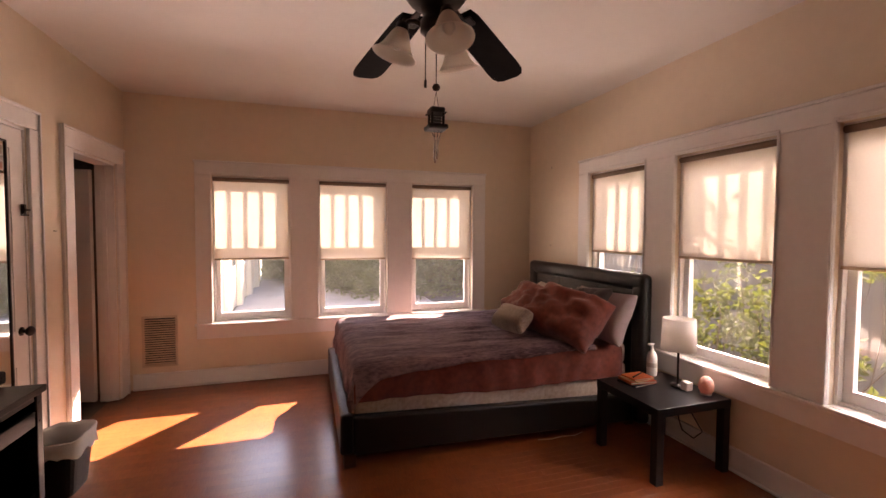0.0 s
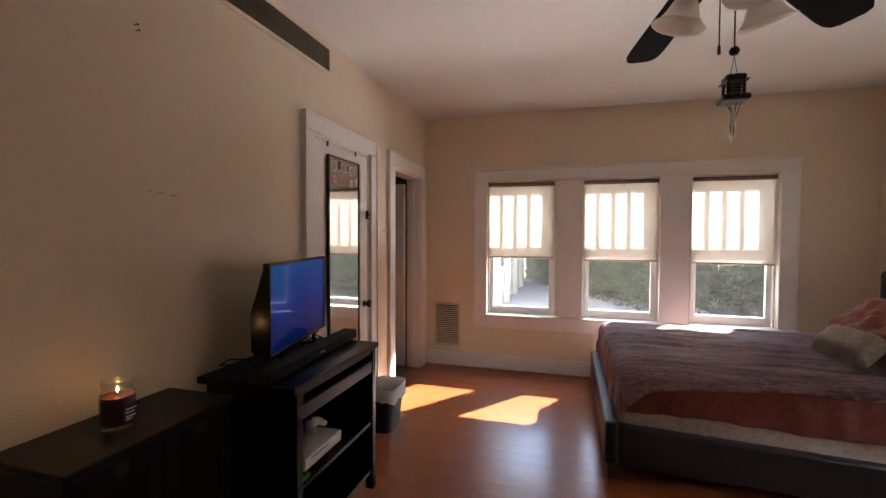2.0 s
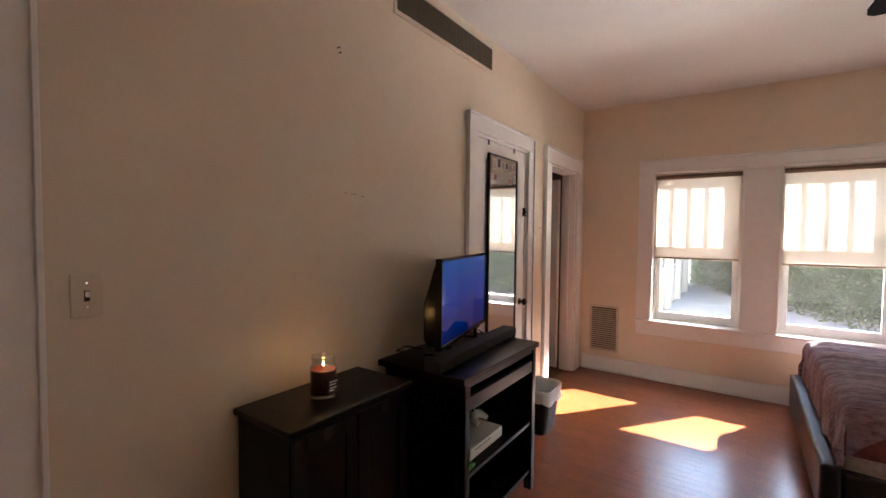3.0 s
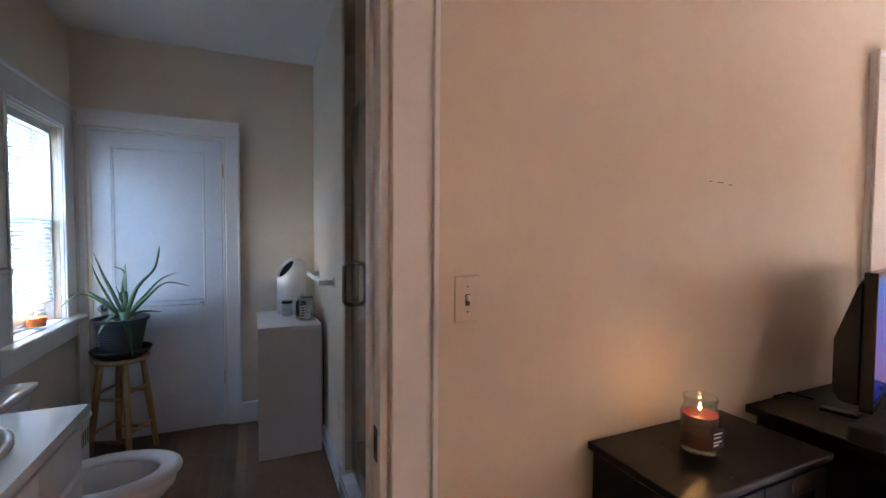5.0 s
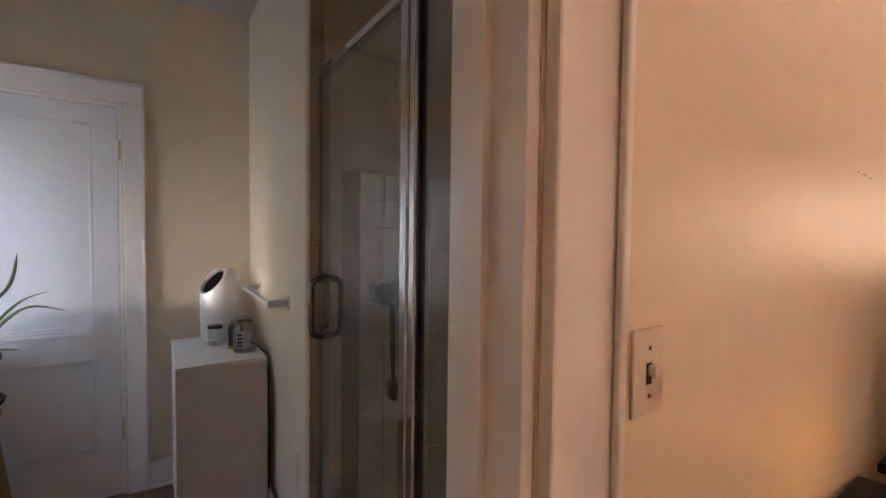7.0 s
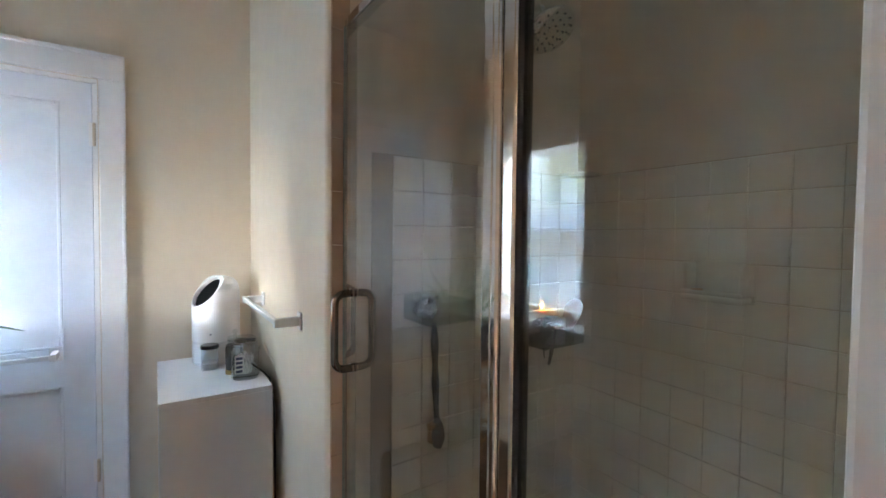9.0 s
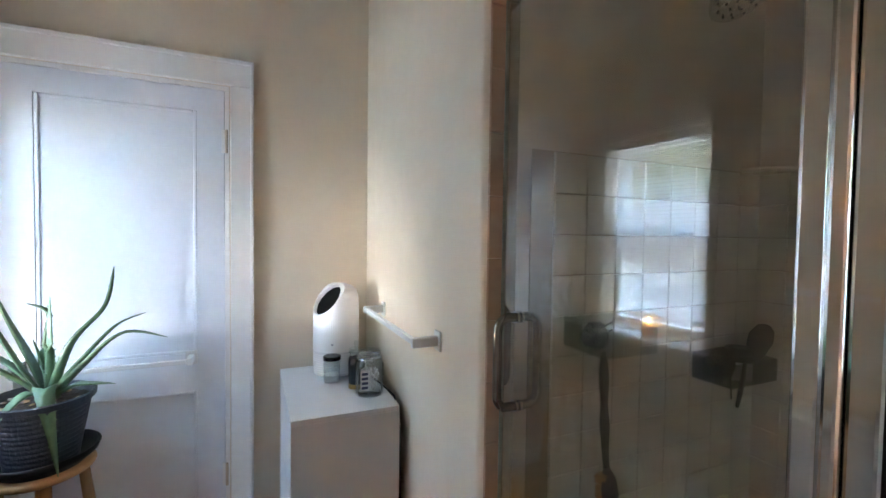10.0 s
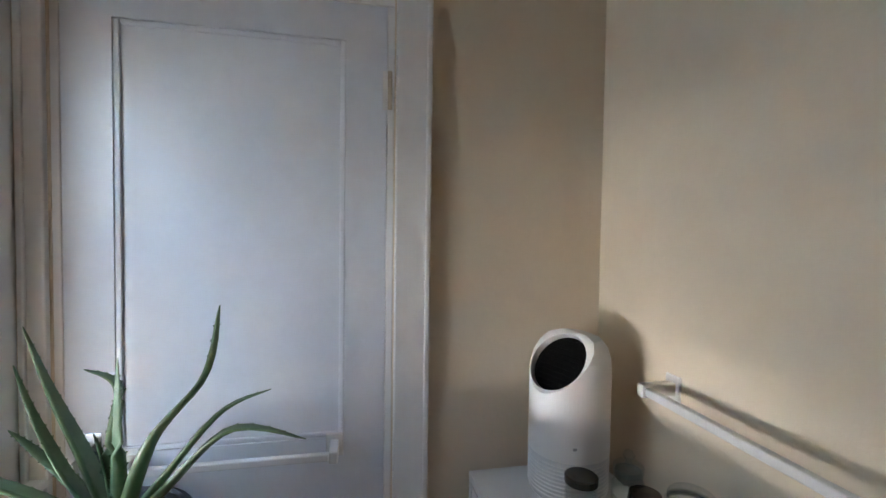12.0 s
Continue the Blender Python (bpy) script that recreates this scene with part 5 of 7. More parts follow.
bmesh.ops.bisect_plane(bm, geom=bm.verts[:] + bm.edges[:] + bm.faces[:], plane_co=(0, 1.502, 0), plane_no=(0, 1, 0), clear_outer=True)
tagged(part("corner_shelf", bm, M_TILE), "small cream ceramic corner shelf in the shower", "shelf")
# clear caddy with the brush
M_SMOKE = glass("smoky_acrylic", (0.91, 0.94, 0.93), 0.02)
caddy = thing("shower_caddy", (-1.29, 0.74, 1.10), "clear smoky acrylic shower caddy with suction cups", "shower caddy")
def basket(x0, x1, y0, y1, z0, z1, mat, parent):
    """A thin-walled open tray."""
    w = 0.004
    for s in ((x0, x1, y0, y1, z0, z0 + w), (x0, x0 + w, y0, y1, z0 + w + 0.0001, z1 + 0.012), (x1 - w, x1, y0, y1, z0 + w + 0.0001, z1), (x0 + w + 0.0001, x1 - w - 0.0001, y0, y0 + w, z0 + w + 0.0001, z1), (x0 + w + 0.0001, x1 - w - 0.0001, y1 - w, y1, z0 + w + 0.0001, z1)):
        part("caddy_side", boxes(s, bevel=0.001, seg=1), mat, parent)


basket(-1.285, -1.135, 0.665, 0.838, 1.122, 1.188, M_SMOKE, caddy)
for y in (0.70, 0.80):
    part("suction_cup", turned([(0, 0.008), (0.012, 0.008), (0.024, 0), (0, 0)], (-1.294, y, 1.17), 20, Matrix.Rotation(radians(90), 4, "Y")), M_SMOKE, caddy)
brush = thing("bath_brush", (-1.19, 0.735, 0.76), "grey long-handled bath brush hanging from the caddy", "brush")
part("handle", tube([(-1.212, 0.735, 1.118), (-1.21, 0.735, 1.09), (-1.208, 0.735, 1.05), (-1.205, 0.735, 0.98), (-1.202, 0.735, 0.93), (-1.198, 0.735, 0.87), (-1.19, 0.733, 0.82)], [0.005, 0.010, 0.013, 0.009, 0.013, 0.009, 0.008], 12, flat=0.7), material("grey_rubber", (0.055, 0.06, 0.065), rough=0.55), brush, smooth=True)
part("brush_head", tube([(-1.19, 0.733, 0.825), (-1.178, 0.73, 0.80), (-1.17, 0.727, 0.77), (-1.172, 0.725, 0.74)], [0.008, 0.019, 0.021, 0.012], 12, flat=0.5), material("grey_rubber_head", (0.07, 0.072, 0.075), rough=0.6), brush, smooth=True)
rng = random.Random(5)
M_BRISTLE = material("tan_bristle", (0.42, 0.27, 0.15), rough=0.8)
bm = bmesh.new()
for k in range(90):
    z, w = rng.uniform(0.745, 0.81), rng.uniform(-0.012, 0.012)
    p = Vector((-1.176, 0.728 + w, z))
    q = p + Vector((-0.026, rng.uniform(-0.004, 0.004) - 0.01, rng.uniform(-0.006, 0.006)))
    side = Vector((0, 0.0014, 0.0014))
    bm.faces.new([bm.verts.new(v) for v in (p - side, p + side, q + side, q - side)])
part("bristles", bm, M_BRISTLE, brush, "tan bristles")
loofah_mat = material("black_mesh_puff", (0.012, 0.012, 0.014), rough=0.8, vary=0.4, scale=30, bump=0.8, bump_scale=120)


def bath_puff(at, size, label, seed, cord):
    """A ball of ruffled mesh ribbons on a cord."""
    r = random.Random(seed)
    root = thing("bath_puff", at, label, "bath puff")
    bm = bmesh.new()
    for k in range(150):
        d = Vector((r.gauss(0, 1), r.gauss(0, 1), r.gauss(0, 1))).normalized()
        w = d.orthogonal().normalized()
        w.rotate(Matrix.Rotation(r.uniform(0, 6.28), 3, d))
        c = Vector(at) + size * Vector(((0, 0.4, 0.6), (0.2, -0.9, -0.2), (-0.2, 1.0, -0.4), (0, 0, -0.9))[k % 4]) * 0.4
        row0, row1 = [], []
        for i in range(9):
            a = (i / 8 - 0.5) * 1.3
            rad = size * (0.85 + 0.12 * math.sin(i * 2.1 + k))
            row0.append(bm.verts.new(c + (d * math.cos(a) + w * math.sin(a)) * rad + d.cross(w) * size * 0.2 * math.sin(i * 1.7 + k * 2)))
            row1.append(bm.verts.new(c + (d * math.cos(a) + w * math.sin(a)) * size * 0.25))
        for i in range(8):
            bm.faces.new((row0[i], row0[i + 1], row1[i + 1], row1[i]))
    part("puff", bm, loofah_mat, root, smooth=True)
    part("cord", tube(cord, 0.002, 6), loofah_mat, root)


bath_puff((-1.215, 0.705, 1.162), 0.032, "small dark mesh bath puff lying in the caddy", 5, [(-1.20, 0.71, 1.18), (-1.17, 0.72, 1.205), (-1.15, 0.70, 1.19), (-1.18, 0.69, 1.17)])
# second, smokier caddy full of dark bottles and a brush
M_SMOKE_DARK = glass("dark_smoky_acrylic", (0.74, 0.76, 0.76), 0.02)
caddy2 = thing("shower_caddy", (-1.29, 1.28, 0.975), "dark smoky acrylic shower caddy crowded with bath things", "shower caddy")
basket(-1.285, -1.16, 1.175, 1.395, 0.975, 1.045, M_SMOKE_DARK, caddy2)
for y in (1.22, 1.34):
    part("suction_cup", turned([(0, 0.008), (0.012, 0.008), (0.024, 0), (0, 0)], (-1.294, y, 1.02), 20, Matrix.Rotation(radians(90), 4, "Y")), M_SMOKE_DARK, caddy2)
bath_puff((-1.222, 1.215, 1.035), 0.040, "black mesh bath puff stuffed in the smoky caddy", 9, [(-1.21, 1.20, 1.06), (-1.18, 1.18, 1.08), (-1.165, 1.17, 1.03), (-1.158, 1.172, 0.95)])
M_DARKRUBBER = material("black_rubber", (0.014, 0.014, 0.016), rough=0.5, vary=0.2)
tubby = thing("shampoo_jar", (-1.215, 1.29, 0.98), "white jar with a ribbed black lid in the smoky caddy", "jar")
part("jar_body", turned([(0, 0), (0.036, 0), (0.038, 0.008), (0.038, 0.05), (0.034, 0.056), (0, 0.056)], (-1.215, 1.29, 0.9795), 28), M_PLASTIC, tubby, smooth=True)
lid_prof = [(0, 0.0565), (0.038, 0.0565)]
for k in range(5):
    lid_prof += [(0.040, 0.060 + k * 0.007), (0.0385, 0.0635 + k * 0.007)]
part("jar_lid", turned(lid_prof + [(0.036, 0.097), (0, 0.098)], (-1.215, 1.29, 0.9795), 28), M_DARKRUBBER, tubby, "ribbed black lid")
scrub = thing("scrub_brush", (-1.21, 1.355, 0.98), "dark oval scrub brush leaning out of the smoky caddy", "brush")
part("brush_back", tube([(-1.21, 1.345, 0.985), (-1.21, 1.35, 1.02), (-1.205, 1.36, 1.06), (-1.20, 1.375, 1.10), (-1.195, 1.39, 1.13), (-1.19, 1.395, 1.142)], [0.010, 0.014, 0.028, 0.036, 0.026, 0.008], 14, flat=0.45), M_DARKRUBBER, scrub, smooth=True)
razor = thing("razor", (-1.155, 1.205, 0.93), "black razor hooked on the front of the smoky caddy", "razor")
part("handle", tube([(-1.156, 1.225, 1.05), (-1.153, 1.215, 1.02), (-1.151, 1.20, 0.97), (-1.153, 1.19, 0.925)], [0.005, 0.006, 0.007, 0.005], 8), M_DARKRUBBER, razor, smooth=True)
box("blade_head", (-1.172, -1.150, 1.215, 1.255, 1.0505, 1.062), M_DARKRUBBER, razor, 0.003)

# the panelled door
door4 = tagged(new("door_4"), "closed white painted two-panel door with a glass knob", "door", kind="structure")
door_leaf(door4, "bw", -0.941, -0.2035, 0.005, 2.015, [(0.255, 0.735), (0.895, 1.922)], 0.002, 0.042, 0.104, mat=M_BATHDOOR)
part("knob", turned([(0, 0.058), (0.014, 0.056), (0.026, 0.046), (0.027, 0.034), (0.016, 0.022), (0.009, 0.018), (0.009, 0.006), (0.024, 0.005), (0.024, 0), (0, 0)], (BW - 0.002, -0.885, 0.885), 12, Matrix.Rotation(radians(90), 4, "Y")), glass("knob_glass", (0.75, 0.8, 0.8), 0.03), door4, "faceted glass knob")
part("knob_plate", boxes((BW - 0.002, BW + 0.002, -0.905, -0.865, 0.82, 0.95), bevel=0.001), M_METAL, door4)
for z in (0.30, 1.75):
    hg = part("hinge", boxes((BW + 0.0005, BW + 0.004, -0.214, -0.194, z, z + 0.10), bevel=0.001), M_TRIM, door4, "worn painted hinge")
    for k in range(5):
        part("knuckle", turned([(0, 0), (0.006, 0), (0.006, 0.0185), (0, 0.0185)], (BW + 0.008, -0.196, z + 0.001 + k * 0.0196), 10), M_GRILLE, hg)


def towel_bar(parent_label, a, b, wall_dir, out, group):
    """A square white bar on two posts. a, b: bar ends; wall_dir: unit way to the wall."""
    a, b, w = Vector(a), Vector(b), Vector(wall_dir)
    root = thing("towel_bar", (a + b) / 2, parent_label, "towel bar", group)
    along = (b - a).normalized()
    for p, s in ((a, 1), (b, -1)):
        c = p + w * out / 2
        h = Vector((abs(along.x) * 0.011 + abs(w.x) * (out / 2 + 0.012), abs(along.y) * 0.011 + abs(w.y) * (out / 2 + 0.012), 0.015))
        post = part("post", boxes((c.x - h.x, c.x + h.x, c.y - h.y, c.y + h.y, c.z - h.z, c.z + h.z), bevel=0.004), M_PLASTIC, root)
        f = p + w * (out + 0.0085)
        g = Vector((abs(along.x) * 0.022 + abs(w.x) * 0.0035, abs(along.y) * 0.022 + abs(w.y) * 0.0035, 0.03))
        part("flange", boxes((f.x - g.x, f.x + g.x, f.y - g.y, f.y + g.y, f.z - g.z, f.z + g.z), bevel=0.003), M_PLASTIC, post)
    lo, hi = Vector(map(min, a, b)), Vector(map(max, a, b))
    e = 0.0085
    part("bar", boxes((lo.x - e * abs(w.x) - abs(along.x) * -0.0112, hi.x + e * abs(w.x) - abs(along.x) * 0.0112, lo.y - e * abs(w.y) + abs(along.y) * 0.0112, hi.y + e * abs(w.y) - abs(along.y) * 0.0112, lo.z - 0.009, lo.z + 0.009), bevel=0.003), M_PLASTIC, root)


towel_bar("white plastic towel bar on the wall above the cabinet", (-2.145, 0.345, 1.094), (-1.555, 0.345, 1.094), (0, 1, 0), 0.063, "towel bars")
towel_bar("white plastic towel bar fixed across the door", (BW + 0.062, -0.80, 0.878), (BW + 0.062, -0.33, 0.878), (-1, 0, 0), 0.052, "towel bars")
towel_bar("white towel bar on the wall beside the window", (-1.495, BS + 0.075, 1.205), (-0.93, BS + 0.075, 1.205), (0, -1, 0), 0.063, "towel bars")

# white cabinet by the corner
CX0, CX1, CY0, CY1, CZ = -2.40, -1.815, 0.018, 0.386, 0.805
wc = thing("white_cabinet", (-2.1, 0.2, 0), "plain white laminate drawer cabinet turned to the wall", "cabinet")
box("top", (CX0, CX1, CY0, CY1, CZ - 0.018, CZ), M_LAMINATE, wc, 0.0015)
box("side_panel", (CX1 - 0.018, CX1, CY0 + 0.0005, CY1, 0, CZ - 0.0182), M_LAMINATE, wc, 0.0015)
box("side_panel", (CX0, CX0 + 0.018, CY0 + 0.0005, CY1, 0, CZ - 0.0182), M_LAMINATE, wc, 0.0015)
box("carcass", (CX0 + 0.0185, CX1 - 0.0185, CY0 + 0.02, CY1 - 0.002, 0.002, CZ - 0.0185), M_LAMINATE, wc, 0)
for k in range(3):
    z = 0.04 + k * 0.248
    dr = box("drawer", (CX0 + 0.021, CX1 - 0.021, CY0 + 0.003, CY0 + 0.0195, z, z + 0.238), M_LAMINATE, wc, 0.002)
tagged(part("purifier_cable", tube([(-2.20, 0.35, 0.812), (-2.05, 0.38, 0.81), (-1.92, 0.398, 0.80), (-1.86, 0.402, 0.70), (-1.85, 0.403, 0.35), (-1.86, 0.402, 0.145)], 0.004, 8), M_SLOT, smooth=True), "black power cable running down behind the cabinet", "cable")

# air purifier: a drum cut off at a slant, with a dark oval mouth
M_MOUTH = material("matt_black_grille", (0.003, 0.003, 0.003), rough=0.7, spec=0.1)
PX, PY, PR = -2.295, 0.245, 0.098
pur = thing("air_purifier", (PX, PY, CZ), "white cylindrical air purifier with slanted black grille", "air purifier")
part("base_drum", turned([(0, 0.0), (PR * 0.96, 0.0), (PR * 0.98, 0.008), (PR * 0.98, 0.10), (0, 0.10)], (PX, PY, CZ), 48), material("light_grey_plastic", (0.6, 0.6, 0.59), rough=0.4, vary=0.03), pur, smooth=False)
for k in range(9):
    part("rib", turned([(PR * 0.981, 0), (PR * 1.0, 0.002), (PR * 0.981, 0.004)], (PX, PY, CZ + 0.012 + k * 0.0095), 40), M_PLASTIC, pur)
bm = turned([(0, 0.102), (PR, 0.102), (PR, 0.24), (PR, 0.30), (PR * 0.98, 0.330), (PR * 0.90, 0.355), (PR * 0.74, 0.375), (PR * 0.45, 0.386), (0, 0.389)], (PX, PY, CZ), 64)
cut_n = Vector((0.27, -0.74, 0.62)).normalized()
cut_p = Vector((PX, PY, CZ + 0.298)) + cut_n * 0.049
res = bmesh.ops.bisect_plane(bm, geom=bm.verts[:] + bm.edges[:] + bm.faces[:], plane_co=cut_p, plane_no=cut_n, clear_outer=True)
rim = [v for v in bm.verts if abs((v.co - cut_p).dot(cut_n)) < 1e-4]
loop = sorted(rim, key=lambda v: math.atan2((v.co - cut_p).dot(cut_n.orthogonal().normalized().cross(cut_n)), (v.co - cut_p).dot(cut_n.orthogonal().normalized())))
mid = sum((v.co for v in loop), Vector()) / len(loop)
eu = cut_n.cross(Vector((0, 0, 1))).normalized()
ev = cut_n.cross(eu)
mid = mid + sum((e * (max((v.co - mid).dot(e) for v in loop) + min((v.co - mid).dot(e) for v in loop)) / 2 for e in (eu, ev)), Vector())
ea, eb = (max(abs((v.co - mid).dot(e)) for v in loop) for e in (eu, ev))
fit_in = 0.97 * min(math.hypot((v.co - mid).dot(eu) / ea, (v.co - mid).dot(ev) / eb) for v in loop)


def oval_point(v, k):
    t = math.atan2((v.co - mid).dot(ev) / eb, (v.co - mid).dot(eu) / ea)
    return mid + eu * ea * fit_in * k * math.cos(t) + ev * eb * fit_in * k * math.sin(t)


inner = [bm.verts.new(oval_point(v, 1.0)) for v in loop]
deep = [bm.verts.new(oval_point(v, 0.97) - cut_n * 0.02) for v in loop]
for i in range(len(loop)):
    j = (i + 1) % len(loop)
    bm.faces.new((loop[i], loop[j], inner[j], inner[i]))
    bm.faces.new((inner[i], inner[j], deep[j], deep[i]))
mouth = [oval_point(v, 0.975) - cut_n * 0.016 for v in loop]
part("shell", bm, M_PLASTIC, pur, smooth=False)
bm = bmesh.new()
bm.faces.new([bm.verts.new(p) for p in mouth])
gr = part("grille", bm, M_MOUTH, pur, "black oval outlet grille")
for k in range(-5, 6):
    h = k / 6
    c = mid - cut_n * 0.013 + ev * (h * eb * fit_in * 0.96)
    half = math.sqrt(1 - h * h) * ea * fit_in * 0.95
    part("grille_bar", tube([c - eu * half, c + eu * half], 0.0012, 6), M_MOUTH, gr)
part("brand_bar", boxes((PX + PR * 0.93, PX + PR * 0.96, PY - 0.036, PY - 0.006, CZ + 0.135, CZ + 0.141)), material("pale_grey_print", (0.35, 0.35, 0.36)), pur)

# jars on the cabinet
M_JARGLASS = glass("jar_glass_clear", (0.93, 0.95, 0.95))


def jar(at, r, h, lid, label, fill=None, knob=False, mouth=0.8):
    x, y, z = at
    root = thing("jar", at, label, "jar", "jars on the cabinet")
    t = 0.003
    prof = [(0, 0), (r * 0.95, 0), (r, 0.006), (r, h * 0.7), (r * mouth, h * 0.84), (r * mouth, h * 0.92), (r * mouth - t, h * 0.92), (r * mouth - t, h * 0.83), (r - t, h * 0.69), (r - t, 0.008), (0, 0.006)]
    part("glass", turned(prof, at, 32), M_JARGLASS, root, "clear glass", smooth=True).visible_shadow = False
    part("rim", turned([(r * mouth - 0.002, 0), (r * mouth + 0.003, 0.002), (r * mouth + 0.003, 0.006), (r * mouth - 0.002, 0.008)], (x, y, z + h * 0.86), 32), M_METAL if lid is None else lid, root)
    if lid is not None:
        part("lid", turned([(0, 0.0), (r * mouth + 0.004, 0.0), (r * mouth + 0.004, h * 0.13), (r * mouth, h * 0.15), (0, h * 0.15)], (x, y, z + h * 0.86), 32), lid, root, smooth=False)
    if knob:
        part("knob", turned([(0, 0), (0.008, 0), (0.006, 0.01), (0.013, 0.02), (0.008, 0.03), (0, 0.032)], (x, y, z + h), 16), M_JARGLASS, root, smooth=True)
    if fill:
        part("contents", turned([(0, 0.008), (r * 0.9, 0.008), (r * 0.9, fill[1]), (0, fill[1] * 1.1)], at, 24), fill[0], root)
    return root


M_SALTW = material("white_crystals", (0.72, 0.70, 0.66), rough=0.9, bump=0.6, bump_scale=300)
jar((-2.158, 0.205, CZ), 0.034, 0.105, M_TVBLACK, "small glass jar with a black lid, nearly empty", (M_SALTW, 0.03), mouth=0.93)
jar((-2.13, 0.30, CZ), 0.034, 0.135, glass("lid_glass"), "tall glass jar with a knobbed glass lid", (M_SALTW, 0.07), True)
dark_jar = thing("canister", (-2.055, 0.285, CZ), "small black canister with a gold foot", "canister")
part("canister_body", turned([(0, 0.018), (0.032, 0.018), (0.033, 0.10), (0.03, 0.118), (0, 0.12)], (-2.055, 0.285, CZ), 28), M_TVBLACK, dark_jar, smooth=False)
part("canister_foot", turned([(0, 0), (0.033, 0), (0.033, 0.0175), (0, 0.0175)], (-2.055, 0.285, CZ), 28), material("gold_metal", (0.5, 0.33, 0.13), rough=0.3, metal=1.0), dark_jar)
mason = jar((-1.97, 0.315, CZ), 0.053, 0.165, None, "square glass clip jar full of cotton swabs", mouth=0.78)
part("clip_ring", tube([(-1.97 + 0.045 * math.cos(a), 0.315 + 0.045 * math.sin(a), CZ + 0.138) for a in [k * math.pi / 12 for k in range(25)]], 0.0018, 6, False), M_METAL, mason)
part("glass_lid", turned([(0, 0), (0.040, 0), (0.040, 0.012), (0.034, 0.018), (0, 0.018)], (-1.97, 0.315, CZ + 0.149), 28), M_JARGLASS, mason, smooth=True)
for k in range(26):
    a, q = rng.uniform(0, 6.28), rng.uniform(0, 0.03)
    p = Vector((-1.97 + q * math.cos(a), 0.315 + q * math.sin(a), CZ + 0.012 + rng.uniform(0, 0.02)))
    d = Vector((rng.uniform(-0.5, 0.5), rng.uniform(-0.5, 0.5), 1)).normalized()
    e = p + d * 0.07
    off = Vector((e.x + 1.97, e.y - 0.315))
    if off.length > 0.036:
        e.x, e.y = -1.97 + off.normalized().x * 0.036, 0.315 + off.normalized().y * 0.036
    part("cotton_swab", tube([p, p.lerp(e, 0.15), p.lerp(e, 0.18), p.lerp(e, 0.82), p.lerp(e, 0.85), e], [0.003, 0.0035, 0.0012, 0.0012, 0.0035, 0.003], 6), M_LOTION, mason)
part("jar_label", boxes((-1.9172, -1.9162, 0.268, 0.300, CZ + 0.03, CZ + 0.105)), M_LOTION, mason, "white label with dark lettering bars")
for k in range(4):
    part("print_bar", boxes((-1.9161, -1.9157, 0.272, 0.296, CZ + 0.036 + k * 0.017, CZ + 0.046 + k * 0.017)), material("navy_print", (0.03, 0.04, 0.09)), mason)

# stool with the aloe
SXc, SYc, SZ = -2.235, -0.745, 0.615
M_PINE = material("honey_varnished_pine", (0.46, 0.24, 0.09), rough=0.35, vary=0.25, scale=5, bump=0.05, stretch=(6, 6, 1), coat=0.2)
stool = thing("stool", (SXc, SYc, 0), "round honey-coloured wooden stool holding a plant", "stool")
part("seat", turned([(0, 0), (0.13, 0), (0.142, 0.008), (0.145, 0.018), (0.138, 0.028), (0, 0.028)], (SXc, SYc, SZ - 0.028), 40), M_PINE, stool, smooth=True)
legs = []
for k in range(4):
    a = radians(22 + 90 * k)
    t_, f_ = Vector((SXc + 0.105 * math.cos(a), SYc + 0.105 * math.sin(a), SZ - 0.028)), Vector((SXc + 0.172 * math.cos(a), SYc + 0.172 * math.sin(a), 0.0))
    if f_.x < -2.40:
        f_.x = -2.40
    part("leg", tube([t_, t_.lerp(f_, 0.3), t_.lerp(f_, 0.6), f_], [0.016, 0.018, 0.018, 0.015], 12), M_PINE, stool, smooth=True)
    legs.append((t_, f_))
for k in range(4):
    for h in ((0.36, 0.78) if k % 2 else (0.30, 0.70)):
        p, q = legs[k][0].lerp(legs[k][1], h), legs[(k + 1) % 4][0].lerp(legs[(k + 1) % 4][1], h)
        part("rung", tube([p, p.lerp(q, 0.5), q], [0.008, 0.011, 0.008], 10), M_PINE, stool, smooth=True)
M_POT = material("dark_slate_pot", (0.028, 0.032, 0.040), rough=0.55, vary=0.3, scale=12, bump=0.3, bump_scale=90)
M_SOIL = material("potting_soil", (0.05, 0.032, 0.02), rough=0.95, vary=0.6, scale=30, bump=1.0, bump_scale=90)
saucer = tagged(part("plant_saucer", turned([(0, 0.004), (0.11, 0.004), (0.115, 0), (0.15, 0.03), (0.158, 0.05), (0.150, 0.052), (0.142, 0.034), (0.11, 0.012), (0, 0.012)], (SXc, SYc, SZ), 40), M_BIN, smooth=True), "black plastic saucer under the plant pot", "saucer")
aloe = thing("aloe_plant", (SXc, SYc, SZ + 0.012), "aloe plant with long curving leaves in a dark faintly ribbed pot", "potted plant")
prof = [(0, 0), (0.098, 0)]
for k in range(12):
    z = 0.006 + k * 0.0165
    r = 0.098 + 0.036 * k / 12
    prof += [(r, z), (r + 0.0008, z + 0.006), (r, z + 0.0135)]
prof += [(0.137, 0.205), (0.146, 0.207), (0.148, 0.225), (0.140, 0.228), (0.134, 0.222), (0.130, 0.195), (0, 0.19)]
part("pot", turned(prof, (SXc, SYc, SZ + 0.0125), 44), M_POT, aloe, "dark ribbed plastic pot", smooth=False)
POTZ = SZ + 0.0125
bm = turned([(0, 0.205), (0.06, 0.203), (0.1305, 0.198)], (SXc, SYc, POTZ), 32)
bmesh.ops.subdivide_edges(bm, edges=bm.edges[:], cuts=2)
